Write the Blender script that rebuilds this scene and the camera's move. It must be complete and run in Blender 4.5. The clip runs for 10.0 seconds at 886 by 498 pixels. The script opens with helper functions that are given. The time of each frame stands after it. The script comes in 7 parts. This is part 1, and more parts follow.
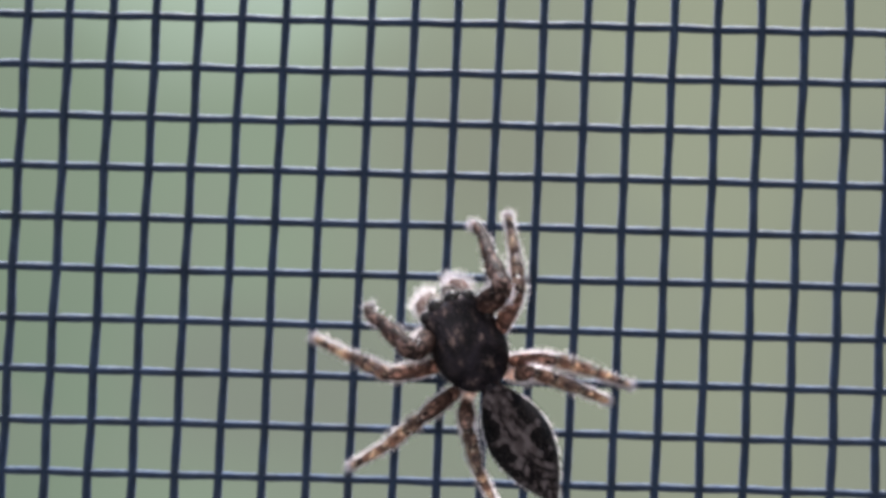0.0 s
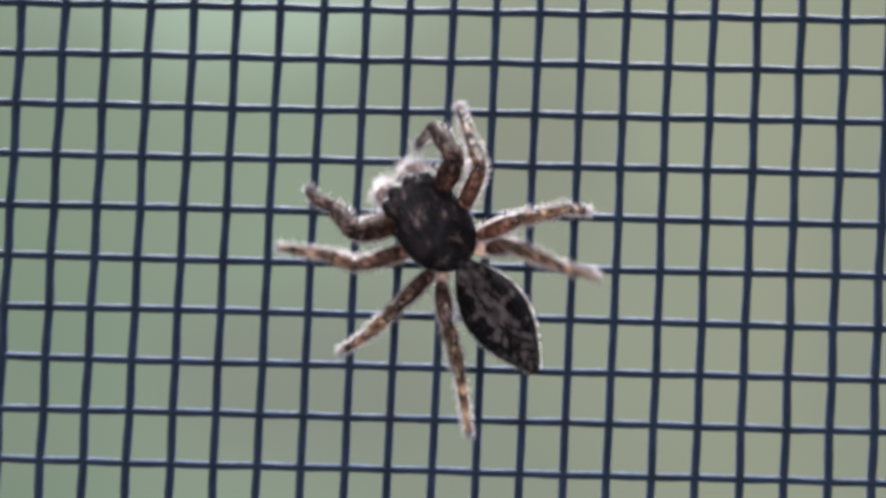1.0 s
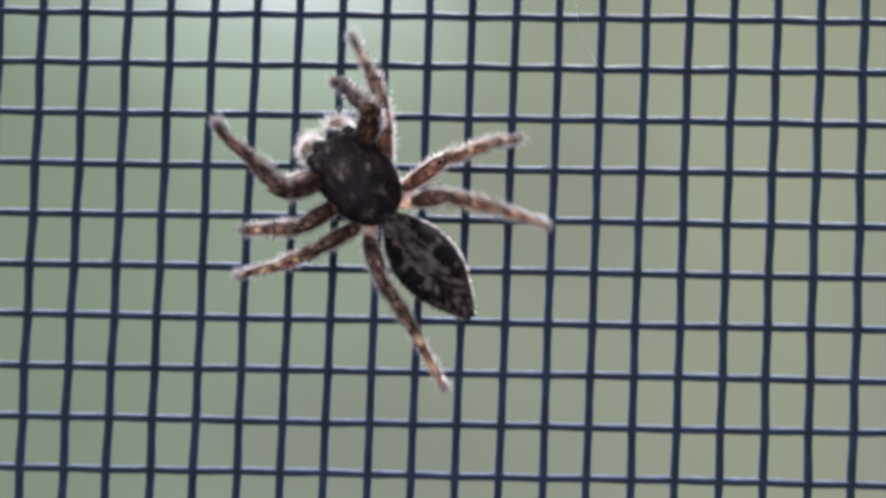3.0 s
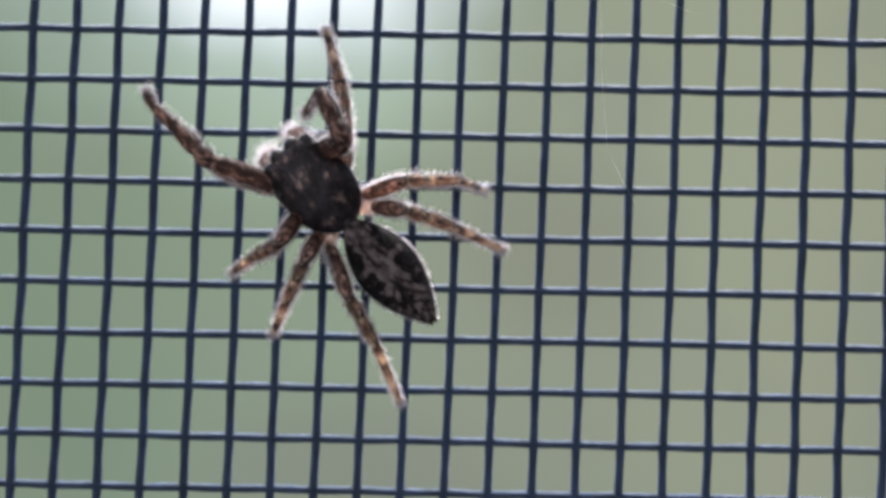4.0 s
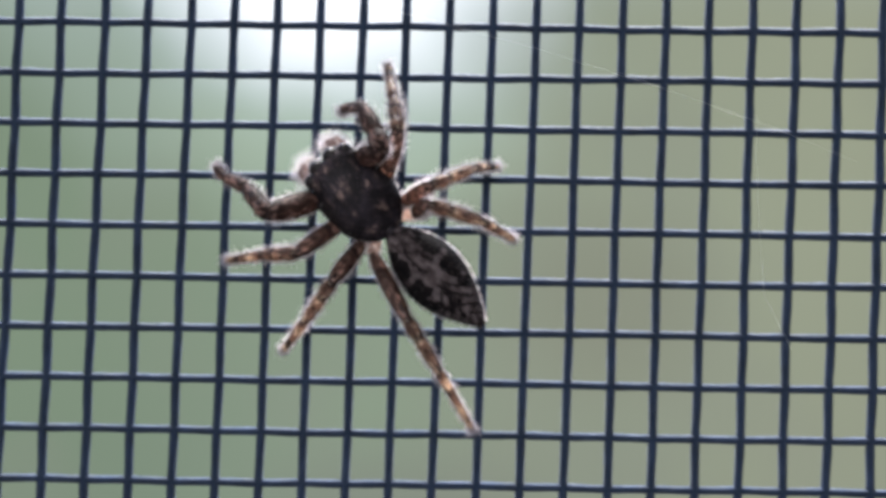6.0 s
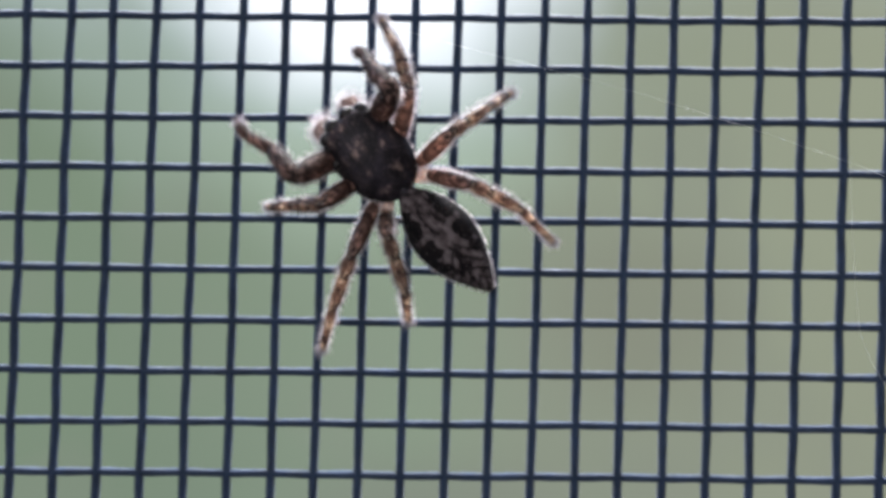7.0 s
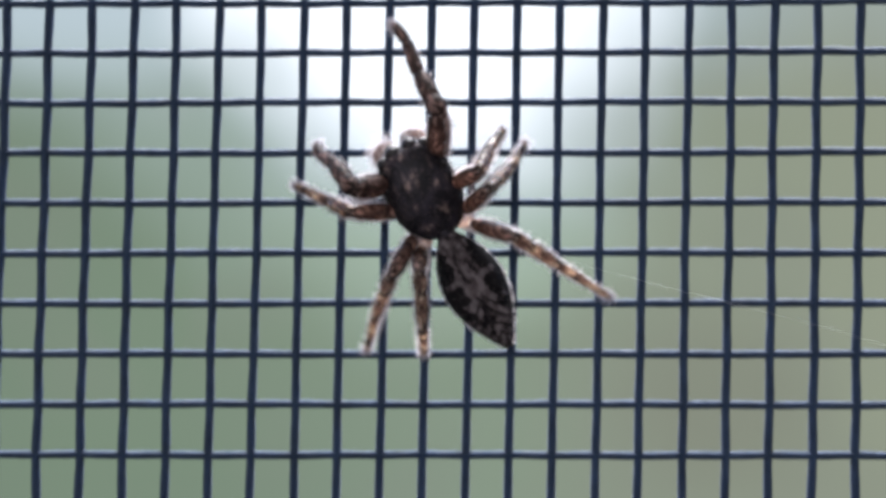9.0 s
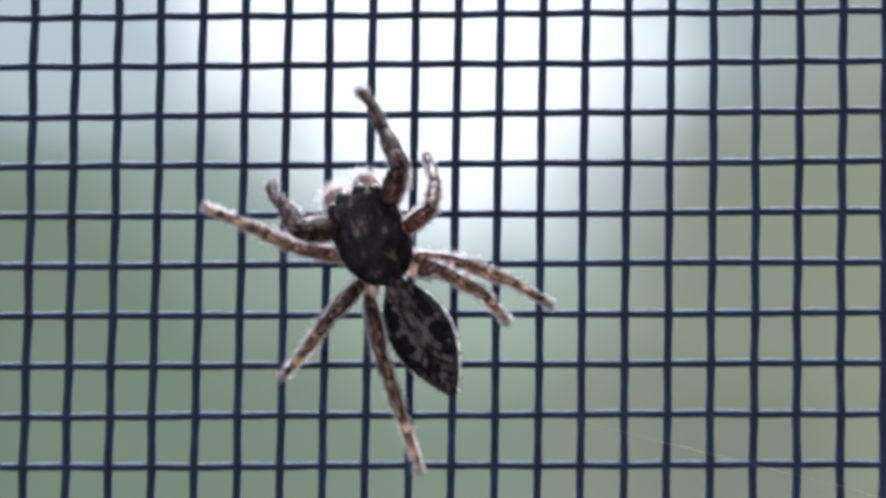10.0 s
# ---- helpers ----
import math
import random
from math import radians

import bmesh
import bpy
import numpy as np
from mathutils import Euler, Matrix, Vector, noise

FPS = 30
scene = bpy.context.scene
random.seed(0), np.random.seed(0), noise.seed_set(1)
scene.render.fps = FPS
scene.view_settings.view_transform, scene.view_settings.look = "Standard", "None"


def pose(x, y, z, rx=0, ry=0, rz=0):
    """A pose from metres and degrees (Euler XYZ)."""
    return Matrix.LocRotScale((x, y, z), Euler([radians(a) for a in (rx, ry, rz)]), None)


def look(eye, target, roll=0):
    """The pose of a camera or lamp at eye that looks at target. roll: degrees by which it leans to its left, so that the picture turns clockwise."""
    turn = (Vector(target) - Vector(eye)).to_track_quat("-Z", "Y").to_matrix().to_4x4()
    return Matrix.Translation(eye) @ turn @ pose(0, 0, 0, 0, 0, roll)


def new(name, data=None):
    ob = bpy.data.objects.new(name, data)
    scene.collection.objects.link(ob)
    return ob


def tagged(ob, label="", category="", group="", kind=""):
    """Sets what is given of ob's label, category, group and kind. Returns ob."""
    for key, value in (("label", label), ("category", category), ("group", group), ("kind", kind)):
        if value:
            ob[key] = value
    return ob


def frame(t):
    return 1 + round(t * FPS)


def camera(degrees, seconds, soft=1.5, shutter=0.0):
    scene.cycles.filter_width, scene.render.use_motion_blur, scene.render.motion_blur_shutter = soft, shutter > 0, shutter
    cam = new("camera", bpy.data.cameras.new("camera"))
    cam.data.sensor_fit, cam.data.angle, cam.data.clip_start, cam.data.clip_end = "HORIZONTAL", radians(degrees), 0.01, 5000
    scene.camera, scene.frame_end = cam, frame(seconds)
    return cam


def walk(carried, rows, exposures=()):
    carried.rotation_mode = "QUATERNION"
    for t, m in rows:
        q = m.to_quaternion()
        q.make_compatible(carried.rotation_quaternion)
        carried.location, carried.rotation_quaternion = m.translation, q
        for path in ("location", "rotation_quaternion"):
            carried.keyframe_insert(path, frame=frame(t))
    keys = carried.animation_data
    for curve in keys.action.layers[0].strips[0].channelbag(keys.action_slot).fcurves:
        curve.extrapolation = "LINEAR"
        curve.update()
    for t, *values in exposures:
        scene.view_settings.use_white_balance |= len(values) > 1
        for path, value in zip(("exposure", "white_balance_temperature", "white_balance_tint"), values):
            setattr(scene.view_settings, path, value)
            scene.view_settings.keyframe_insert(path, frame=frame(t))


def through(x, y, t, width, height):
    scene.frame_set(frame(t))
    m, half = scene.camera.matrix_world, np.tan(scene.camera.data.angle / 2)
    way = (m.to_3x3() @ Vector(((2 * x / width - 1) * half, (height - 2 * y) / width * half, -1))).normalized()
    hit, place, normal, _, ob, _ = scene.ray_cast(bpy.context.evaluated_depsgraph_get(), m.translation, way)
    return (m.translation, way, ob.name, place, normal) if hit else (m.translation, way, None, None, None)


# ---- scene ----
# The lens, and the path of the camera: seconds, place in millimetres, tilt, turn and lean in degrees.
cam = camera(45, 10.0, soft=3.6, shutter=0.5)
CAM_ROWS = [
    (0.0, 11.410, -34.726, -6.510, 1.324, 0.625, 1.501), (0.1, 11.260, -34.721, -6.303, 1.324, 0.642, 1.484),
    (0.2, 11.191, -34.718, -6.229, 1.329, 0.653, 1.461), (0.3, 11.030, -34.714, -6.172, 1.329, 0.665, 1.444),
    (0.4, 11.056, -34.708, -6.204, 1.335, 0.682, 1.432), (0.5, 11.100, -34.700, -6.208, 1.341, 0.699, 1.421),
    (0.6, 11.087, -34.687, -6.343, 1.341, 0.728, 1.427), (0.7, 11.056, -34.670, -6.507, 1.346, 0.756, 1.432),
    (0.8, 10.879, -34.652, -6.696, 1.358, 0.791, 1.450), (0.9, 10.588, -34.636, -6.796, 1.364, 0.825, 1.461),
    (1.0, 10.296, -34.625, -6.909, 1.369, 0.859, 1.467), (1.1, 10.096, -34.619, -6.941, 1.375, 0.894, 1.461),
    (1.2, 9.946, -34.617, -6.915, 1.387, 0.928, 1.461), (1.3, 9.740, -34.618, -6.884, 1.392, 0.963, 1.450),
    (1.4, 9.576, -34.622, -6.813, 1.404, 0.997, 1.438), (1.5, 9.370, -34.628, -6.691, 1.415, 1.020, 1.421),
    (1.6, 9.041, -34.640, -6.435, 1.427, 1.043, 1.392), (1.7, 8.762, -34.657, -6.205, 1.450, 1.054, 1.358),
    (1.8, 8.563, -34.676, -5.647, 1.467, 1.066, 1.324), (1.9, 8.430, -34.691, -5.318, 1.484, 1.071, 1.283),
    (2.0, 8.310, -34.699, -5.070, 1.501, 1.083, 1.249), (2.1, 8.122, -34.697, -4.843, 1.518, 1.089, 1.209),
    (2.2, 8.077, -34.688, -4.695, 1.536, 1.100, 1.163), (2.3, 8.011, -34.676, -4.525, 1.547, 1.106, 1.117),
    (2.4, 7.798, -34.664, -4.207, 1.558, 1.112, 1.077), (2.5, 7.606, -34.657, -3.903, 1.564, 1.117, 1.054),
    (2.6, 7.493, -34.655, -3.506, 1.570, 1.117, 1.037), (2.7, 7.494, -34.655, -3.150, 1.564, 1.112, 1.031),
    (2.8, 7.398, -34.656, -2.724, 1.564, 1.106, 1.037), (2.9, 7.190, -34.659, -2.216, 1.553, 1.100, 1.037),
    (3.0, 7.022, -34.664, -1.898, 1.547, 1.089, 1.043), (3.1, 7.005, -34.671, -1.498, 1.536, 1.071, 1.043),
    (3.2, 6.820, -34.682, -1.185, 1.524, 1.043, 1.054), (3.3, 6.687, -34.697, -0.753, 1.507, 1.008, 1.071),
    (3.4, 6.556, -34.715, -0.322, 1.484, 0.963, 1.089), (3.5, 6.426, -34.734, 0.105, 1.461, 0.917, 1.106),
    (3.6, 6.296, -34.755, 0.529, 1.438, 0.871, 1.123), (3.7, 6.164, -34.777, 0.945, 1.409, 0.819, 1.146),
    (3.8, 6.031, -34.799, 1.352, 1.387, 0.768, 1.169), (3.9, 5.896, -34.820, 1.748, 1.358, 0.716, 1.186),
    (4.0, 5.758, -34.840, 2.132, 1.335, 0.670, 1.197), (4.1, 5.616, -34.858, 2.500, 1.312, 0.630, 1.209),
    (4.2, 5.469, -34.873, 2.852, 1.295, 0.596, 1.220), (4.3, 5.317, -34.885, 3.186, 1.278, 0.573, 1.220),
    (4.4, 5.339, -34.892, 3.225, 1.266, 0.556, 1.215), (4.5, 5.252, -34.895, 3.370, 1.261, 0.550, 1.197),
    (4.6, 5.070, -34.892, 3.429, 1.261, 0.556, 1.175), (4.7, 4.947, -34.885, 3.525, 1.261, 0.573, 1.146),
    (4.8, 4.958, -34.877, 3.732, 1.261, 0.590, 1.112), (4.9, 4.751, -34.871, 4.042, 1.266, 0.607, 1.083),
    (5.0, 4.473, -34.870, 4.386, 1.266, 0.619, 1.054), (5.1, 4.304, -34.881, 4.681, 1.266, 0.636, 1.037),
    (5.2, 4.071, -34.903, 5.005, 1.272, 0.653, 1.014), (5.3, 3.706, -34.924, 5.312, 1.272, 0.670, 1.003),
    (5.4, 3.346, -34.933, 5.665, 1.272, 0.682, 0.991), (5.5, 3.180, -34.920, 5.934, 1.272, 0.688, 0.985),
    (5.6, 2.652, -34.880, 6.184, 1.272, 0.682, 0.991), (5.7, 2.039, -34.834, 6.371, 1.266, 0.676, 0.997),
    (5.8, 1.516, -34.800, 6.573, 1.261, 0.659, 0.991), (5.9, 1.034, -34.773, 6.752, 1.243, 0.630, 0.974),
    (6.0, 0.588, -34.752, 6.913, 1.226, 0.590, 0.951), (6.1, 0.174, -34.736, 7.060, 1.203, 0.544, 0.922),
    (6.2, -0.210, -34.727, 7.196, 1.175, 0.498, 0.888), (6.3, -0.570, -34.723, 7.326, 1.146, 0.453, 0.848),
    (6.4, -0.910, -34.724, 7.454, 1.123, 0.407, 0.814), (6.5, -1.233, -34.731, 7.584, 1.100, 0.361, 0.773),
    (6.6, -1.543, -34.742, 7.722, 1.077, 0.327, 0.739), (6.7, -1.844, -34.757, 7.869, 1.066, 0.304, 0.705),
    (6.8, -2.141, -34.777, 8.031, 1.054, 0.292, 0.676), (6.9, -2.377, -34.803, 8.186, 1.054, 0.286, 0.659),
    (7.0, -2.708, -34.831, 8.366, 1.054, 0.292, 0.636), (7.1, -3.200, -34.856, 8.569, 1.054, 0.298, 0.602),
    (7.2, -3.611, -34.881, 8.803, 1.054, 0.309, 0.550), (7.3, -3.893, -34.905, 9.090, 1.060, 0.321, 0.498),
    (7.4, -4.281, -34.928, 9.380, 1.066, 0.332, 0.441), (7.5, -4.750, -34.950, 9.752, 1.066, 0.350, 0.390),
    (7.6, -5.111, -34.971, 10.102, 1.071, 0.367, 0.332), (7.7, -5.452, -34.991, 10.411, 1.071, 0.390, 0.275),
    (7.8, -5.821, -35.011, 10.715, 1.071, 0.407, 0.212), (7.9, -6.225, -35.030, 11.117, 1.077, 0.430, 0.160),
    (8.0, -6.623, -35.047, 11.575, 1.083, 0.453, 0.115), (8.1, -6.883, -35.065, 12.015, 1.094, 0.476, 0.086),
    (8.2, -7.081, -35.081, 12.484, 1.106, 0.498, 0.063), (8.3, -7.352, -35.096, 12.952, 1.117, 0.521, 0.046),
    (8.4, -7.602, -35.109, 13.378, 1.134, 0.544, 0.034), (8.5, -7.569, -35.121, 13.787, 1.146, 0.567, 0.023),
    (8.6, -7.664, -35.129, 14.204, 1.157, 0.590, 0.011), (8.7, -8.003, -35.133, 14.629, 1.175, 0.613, -0.000),
    (8.8, -8.458, -35.137, 15.024, 1.186, 0.642, -0.011), (8.9, -8.619, -35.142, 15.480, 1.197, 0.665, -0.017),
    (9.0, -8.577, -35.151, 15.933, 1.209, 0.682, -0.023), (9.1, -8.628, -35.164, 16.424, 1.226, 0.699, -0.023),
    (9.2, -8.590, -35.182, 16.929, 1.243, 0.716, -0.011), (9.3, -8.427, -35.200, 17.437, 1.255, 0.728, -0.000),
    (9.4, -8.541, -35.218, 17.939, 1.272, 0.739, 0.000), (9.5, -8.849, -35.233, 18.479, 1.283, 0.745, -0.017),
    (9.6, -8.857, -35.245, 19.076, 1.289, 0.756, -0.057), (9.7, -8.820, -35.254, 19.895, 1.295, 0.762, -0.115),
    (9.8, -9.045, -35.263, 20.549, 1.295, 0.773, -0.183), (9.9, -9.264, -35.271, 20.974, 1.301, 0.779, -0.258),
    (10.0, -9.298, -35.280, 21.197, 1.301, 0.785, -0.321),
]


def eye(x, y, z, tilt, turn, lean):
    return pose(x / 1000, y / 1000, z / 1000, 90 + tilt, 0, turn) @ pose(0, 0, 0, 0, 0, lean)


# the camera darkens its picture a little as the bright gap comes into view
EXPOSURE = 3.3
walk(cam, [(r[0], eye(*r[1:])) for r in CAM_ROWS],
     [(0, EXPOSURE, 6440, 12.8), (5.5, EXPOSURE - 0.04, 6420, 12.8), (7.5, EXPOSURE - 0.10, 6370, 12.8), (9.0, EXPOSURE - 0.14, 6260, 12.8), (10.0, EXPOSURE - 0.24, 6200, 12.8)])

# ---- world, sun, light ----
SUN_UP, SUN_TURN = 68.0, 4.0
world = bpy.data.worlds.new("sky")
scene.world = world
world.use_nodes = True
wn = world.node_tree
sky = wn.nodes.new("ShaderNodeTexSky")
sky.sky_type = "NISHITA"
sky.sun_disc = False
sky.sun_elevation = radians(SUN_UP)
sky.sun_rotation = radians(SUN_TURN)
wn.nodes["Background"].inputs["Strength"].default_value = 0.15
wn.links.new(sky.outputs["Color"], wn.nodes["Background"].inputs["Color"])

sun_data = bpy.data.lights.new("sun", "SUN")
sun_data.energy, sun_data.angle, sun_data.color = 3.6, radians(40), (1.0, 0.97, 0.94)
sun = new("sun", sun_data)
up = radians(SUN_UP)
away = Vector((math.sin(radians(SUN_TURN)) * math.cos(up), math.cos(radians(SUN_TURN)) * math.cos(up), math.sin(up)))
sun.matrix_world = look(away, (0, 0, 0))

# added fill lamp before the solid south wall, brightens the spider's room side
fill_data = bpy.data.lights.new("room_fill_light", "AREA")
fill_data.shape, fill_data.size, fill_data.size_y, fill_data.energy = "RECTANGLE", 1.0, 1.1, 4.2
fill_data.color = (0.96, 0.96, 1.0)
fill_lamp = new("room_fill_light", fill_data)
fill_lamp.matrix_world = look((-0.5, -2.46, 0.45), (-0.5, 0, 0.45))

MM = 0.001


# ---- helpers ----
def material(name):
    m = bpy.data.materials.new(name)
    m.use_nodes = True
    nt = m.node_tree
    return m, nt, nt.nodes["Principled BSDF"], nt.nodes["Material Output"]


def node(nt, kind, **values):
    n = nt.nodes.new(kind)
    for key, value in values.items():
        n.inputs[key.replace("_", " ")].default_value = value
    return n


def ramp(nt, source, stops, mode="LINEAR"):
    n = nt.nodes.new("ShaderNodeValToRGB")
    n.color_ramp.interpolation = mode
    while len(n.color_ramp.elements) < len(stops):
        n.color_ramp.elements.new(0.5)
    for e, (at, colour) in zip(n.color_ramp.elements, stops):
        e.position, e.color = at, (*colour, 1)
    nt.links.new(source, n.inputs["Fac"])
    return n.outputs["Color"]


def mix(nt, fac, a, b, blend="MIX"):
    n = nt.nodes.new("ShaderNodeMix")
    n.data_type, n.blend_type = "RGBA", blend
    for socket, value in ((n.inputs["Factor"], fac), (n.inputs["A"], a), (n.inputs["B"], b)):
        if isinstance(value, bpy.types.NodeSocket):
            nt.links.new(value, socket)
        else:
            socket.default_value = value if isinstance(value, float) else (*value, 1)
    return n.outputs["Result"]


def math_node(nt, op, a, b=0.0, c=0.0, clamp=False):
    n = nt.nodes.new("ShaderNodeMath")
    n.operation, n.use_clamp = op, clamp
    for socket, value in zip(n.inputs, (a, b, c)):
        if isinstance(value, bpy.types.NodeSocket):
            nt.links.new(value, socket)
        else:
            socket.default_value = value
    return n.outputs[0]


def noise_node(nt, coord, scale, detail=4.0, rough=0.6):
    n = node(nt, "ShaderNodeTexNoise", Scale=scale, Detail=detail, Roughness=rough)
    nt.links.new(coord, n.inputs["Vector"])
    return n.outputs["Fac"]


def bump(nt, shader, height, strength, distance):
    n = node(nt, "ShaderNodeBump", Strength=strength, Distance=distance)
    nt.links.new(height, n.inputs["Height"])
    nt.links.new(n.outputs["Normal"], shader.inputs["Normal"])


def object_coord(nt):
    return nt.nodes.new("ShaderNodeTexCoord").outputs["Object"]


def smooth(mesh):
    for poly in mesh.polygons:
        poly.use_smooth = True


def part(name, bm, mat, parent=None, label=""):
    """Links a bmesh as one mesh object under its parent."""
    mesh = bpy.data.meshes.new(name)
    bm.to_mesh(mesh)
    bm.free()
    mesh.materials.append(mat)
    smooth(mesh)
    ob = new(name, mesh)
    if parent:
        ob.parent = parent
    return tagged(ob, label=label)


def tube(bm, path, radii, sides=8, caps=True):
    """A tapered tube along a path of points."""
    path = [Vector(q) for q in path]
    rings = []
    side = None
    for i, q in enumerate(path):
        d = (path[min(i + 1, len(path) - 1)] - path[max(i - 1, 0)]).normalized()
        if side is None:
            side = d.orthogonal().normalized()
        side = (side - d * side.dot(d)).normalized()
        other = d.cross(side)
        r = radii[i]
        rings.append([bm.verts.new(q + (side * math.cos(a) + other * math.sin(a)) * r)
                      for a in (2 * math.pi * k / sides for k in range(sides))])
    for a, b in zip(rings, rings[1:]):
        for k in range(sides):
            bm.faces.new((a[k], a[(k + 1) % sides], b[(k + 1) % sides], b[k]))
    if caps:
        bm.faces.new(rings[0][::-1])
        bm.faces.new(rings[-1])


def hair(bm, root, tip, width, bend=None):
    """One fine hair: a bent three-sided spike."""
    root, tip = Vector(root), Vector(tip)
    d = tip - root
    a = d.orthogonal().normalized()
    b = d.cross(a).normalized()
    mid = root + d * 0.55 + (Vector(bend) if bend else Vector((0, 0, 0)))
    low = [bm.verts.new(root + (a * math.cos(k) + b * math.sin(k)) * width) for k in (0, 2.094, 4.189)]
    high = [bm.verts.new(mid + (a * math.cos(k) + b * math.sin(k)) * width * 0.7) for k in (0, 2.094, 4.189)]
    end = bm.verts.new(tip)
    for k in range(3):
        bm.faces.new((low[k], low[(k + 1) % 3], high[(k + 1) % 3], high[k]))
        bm.faces.new((high[k], high[(k + 1) % 3], end))


def slab(name, lo, hi, mat, parent=None):
    bm = bmesh.new()
    bmesh.ops.create_cube(bm, size=1)
    for v in bm.verts:
        v.co = Vector((lo[k] if v.co[k] < 0 else hi[k] for k in range(3)))
    ob = part(name, bm, mat, parent)
    for poly in ob.data.polygons:
        poly.use_smooth = False
    return tagged(ob, kind="structure")


# ---- materials ----
def wire_material():
    m, nt, b, out = material("coated_wire")
    at = object_coord(nt)
    grain = noise_node(nt, at, 900.0, 3.0)
    fine = noise_node(nt, at, 6000.0, 2.0)
    nt.links.new(ramp(nt, grain, [(0.3, (0.0072, 0.0150, 0.0305)), (0.7, (0.0138, 0.0272, 0.0580))]), b.inputs["Base Color"])
    nt.links.new(ramp(nt, fine, [(0.3, (0.74,) * 3), (0.7, (0.92,) * 3)]), b.inputs["Roughness"])
    b.inputs["Specular IOR Level"].default_value = 0.25
    b.inputs["Sheen Weight"].default_value = 0.08
    b.inputs["Sheen Roughness"].default_value = 0.45
    b.inputs["Sheen Tint"].default_value = (0.72, 0.78, 1.0, 1)
    bump(nt, b, fine, 0.25, 0.00002)
    return m


def paint_material(name, colour):
    m, nt, b, out = material(name)
    at = object_coord(nt)
    n = noise_node(nt, at, 3.0, 6.0)
    nt.links.new(ramp(nt, n, [(0.3, tuple(c * 0.92 for c in colour)), (0.7, colour)]), b.inputs["Base Color"])
    b.inputs["Roughness"].default_value = 0.7
    bump(nt, b, noise_node(nt, at, 180.0, 3.0), 0.15, 0.0006)
    return m


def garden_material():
    """Far greenery out of focus, with a gap of bright sky: painted emission on a glowing backdrop."""
    m, nt, b, out = material("glowing_garden_backdrop")
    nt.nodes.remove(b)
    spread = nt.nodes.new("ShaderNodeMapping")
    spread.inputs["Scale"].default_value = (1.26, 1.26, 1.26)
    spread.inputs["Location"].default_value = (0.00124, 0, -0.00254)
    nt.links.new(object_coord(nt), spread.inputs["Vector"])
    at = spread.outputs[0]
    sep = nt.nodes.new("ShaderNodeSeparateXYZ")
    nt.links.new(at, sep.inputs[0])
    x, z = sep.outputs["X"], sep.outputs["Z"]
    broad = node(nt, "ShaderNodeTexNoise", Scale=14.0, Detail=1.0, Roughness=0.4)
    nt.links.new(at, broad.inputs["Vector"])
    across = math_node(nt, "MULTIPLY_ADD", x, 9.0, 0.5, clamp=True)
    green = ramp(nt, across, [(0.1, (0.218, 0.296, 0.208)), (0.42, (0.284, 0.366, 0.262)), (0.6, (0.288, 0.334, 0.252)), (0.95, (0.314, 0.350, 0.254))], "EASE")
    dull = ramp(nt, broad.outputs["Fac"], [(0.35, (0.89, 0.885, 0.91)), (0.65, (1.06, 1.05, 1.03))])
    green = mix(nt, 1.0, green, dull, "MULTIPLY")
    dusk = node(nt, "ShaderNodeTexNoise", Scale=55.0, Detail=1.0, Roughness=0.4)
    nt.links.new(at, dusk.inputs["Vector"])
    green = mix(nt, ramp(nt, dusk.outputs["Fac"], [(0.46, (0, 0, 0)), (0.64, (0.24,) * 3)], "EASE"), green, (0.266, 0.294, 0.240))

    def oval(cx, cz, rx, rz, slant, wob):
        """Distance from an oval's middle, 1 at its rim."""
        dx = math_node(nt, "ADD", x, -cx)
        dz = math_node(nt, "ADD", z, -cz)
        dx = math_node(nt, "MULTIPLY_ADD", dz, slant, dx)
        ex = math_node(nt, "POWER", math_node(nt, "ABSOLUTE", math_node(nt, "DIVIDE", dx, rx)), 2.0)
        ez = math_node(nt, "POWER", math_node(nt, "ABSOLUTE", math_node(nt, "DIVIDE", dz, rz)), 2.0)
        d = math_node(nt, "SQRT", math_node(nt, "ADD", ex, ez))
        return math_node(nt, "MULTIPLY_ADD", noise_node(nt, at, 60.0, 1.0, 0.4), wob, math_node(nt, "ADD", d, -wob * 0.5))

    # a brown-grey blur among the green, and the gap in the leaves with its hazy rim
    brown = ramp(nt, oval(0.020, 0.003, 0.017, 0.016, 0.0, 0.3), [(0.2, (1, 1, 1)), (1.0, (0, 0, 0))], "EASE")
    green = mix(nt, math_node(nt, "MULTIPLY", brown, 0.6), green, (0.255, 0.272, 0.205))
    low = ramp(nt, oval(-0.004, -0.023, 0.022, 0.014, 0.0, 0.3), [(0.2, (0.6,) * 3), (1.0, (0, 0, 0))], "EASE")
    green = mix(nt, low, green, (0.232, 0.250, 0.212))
    # the open sky above the leaves, and a lobe of it that reaches down between them; its haze and glow are painted into
    # the colour
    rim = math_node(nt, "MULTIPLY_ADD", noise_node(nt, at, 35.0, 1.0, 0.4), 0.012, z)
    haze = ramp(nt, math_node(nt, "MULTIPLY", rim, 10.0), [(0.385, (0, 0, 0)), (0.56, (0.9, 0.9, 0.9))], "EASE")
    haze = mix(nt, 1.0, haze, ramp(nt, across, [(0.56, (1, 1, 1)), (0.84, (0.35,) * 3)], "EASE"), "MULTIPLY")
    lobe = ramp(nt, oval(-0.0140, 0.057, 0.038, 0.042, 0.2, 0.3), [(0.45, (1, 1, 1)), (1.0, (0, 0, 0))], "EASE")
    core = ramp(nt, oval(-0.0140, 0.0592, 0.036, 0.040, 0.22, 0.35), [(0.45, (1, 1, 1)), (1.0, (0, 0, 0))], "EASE")
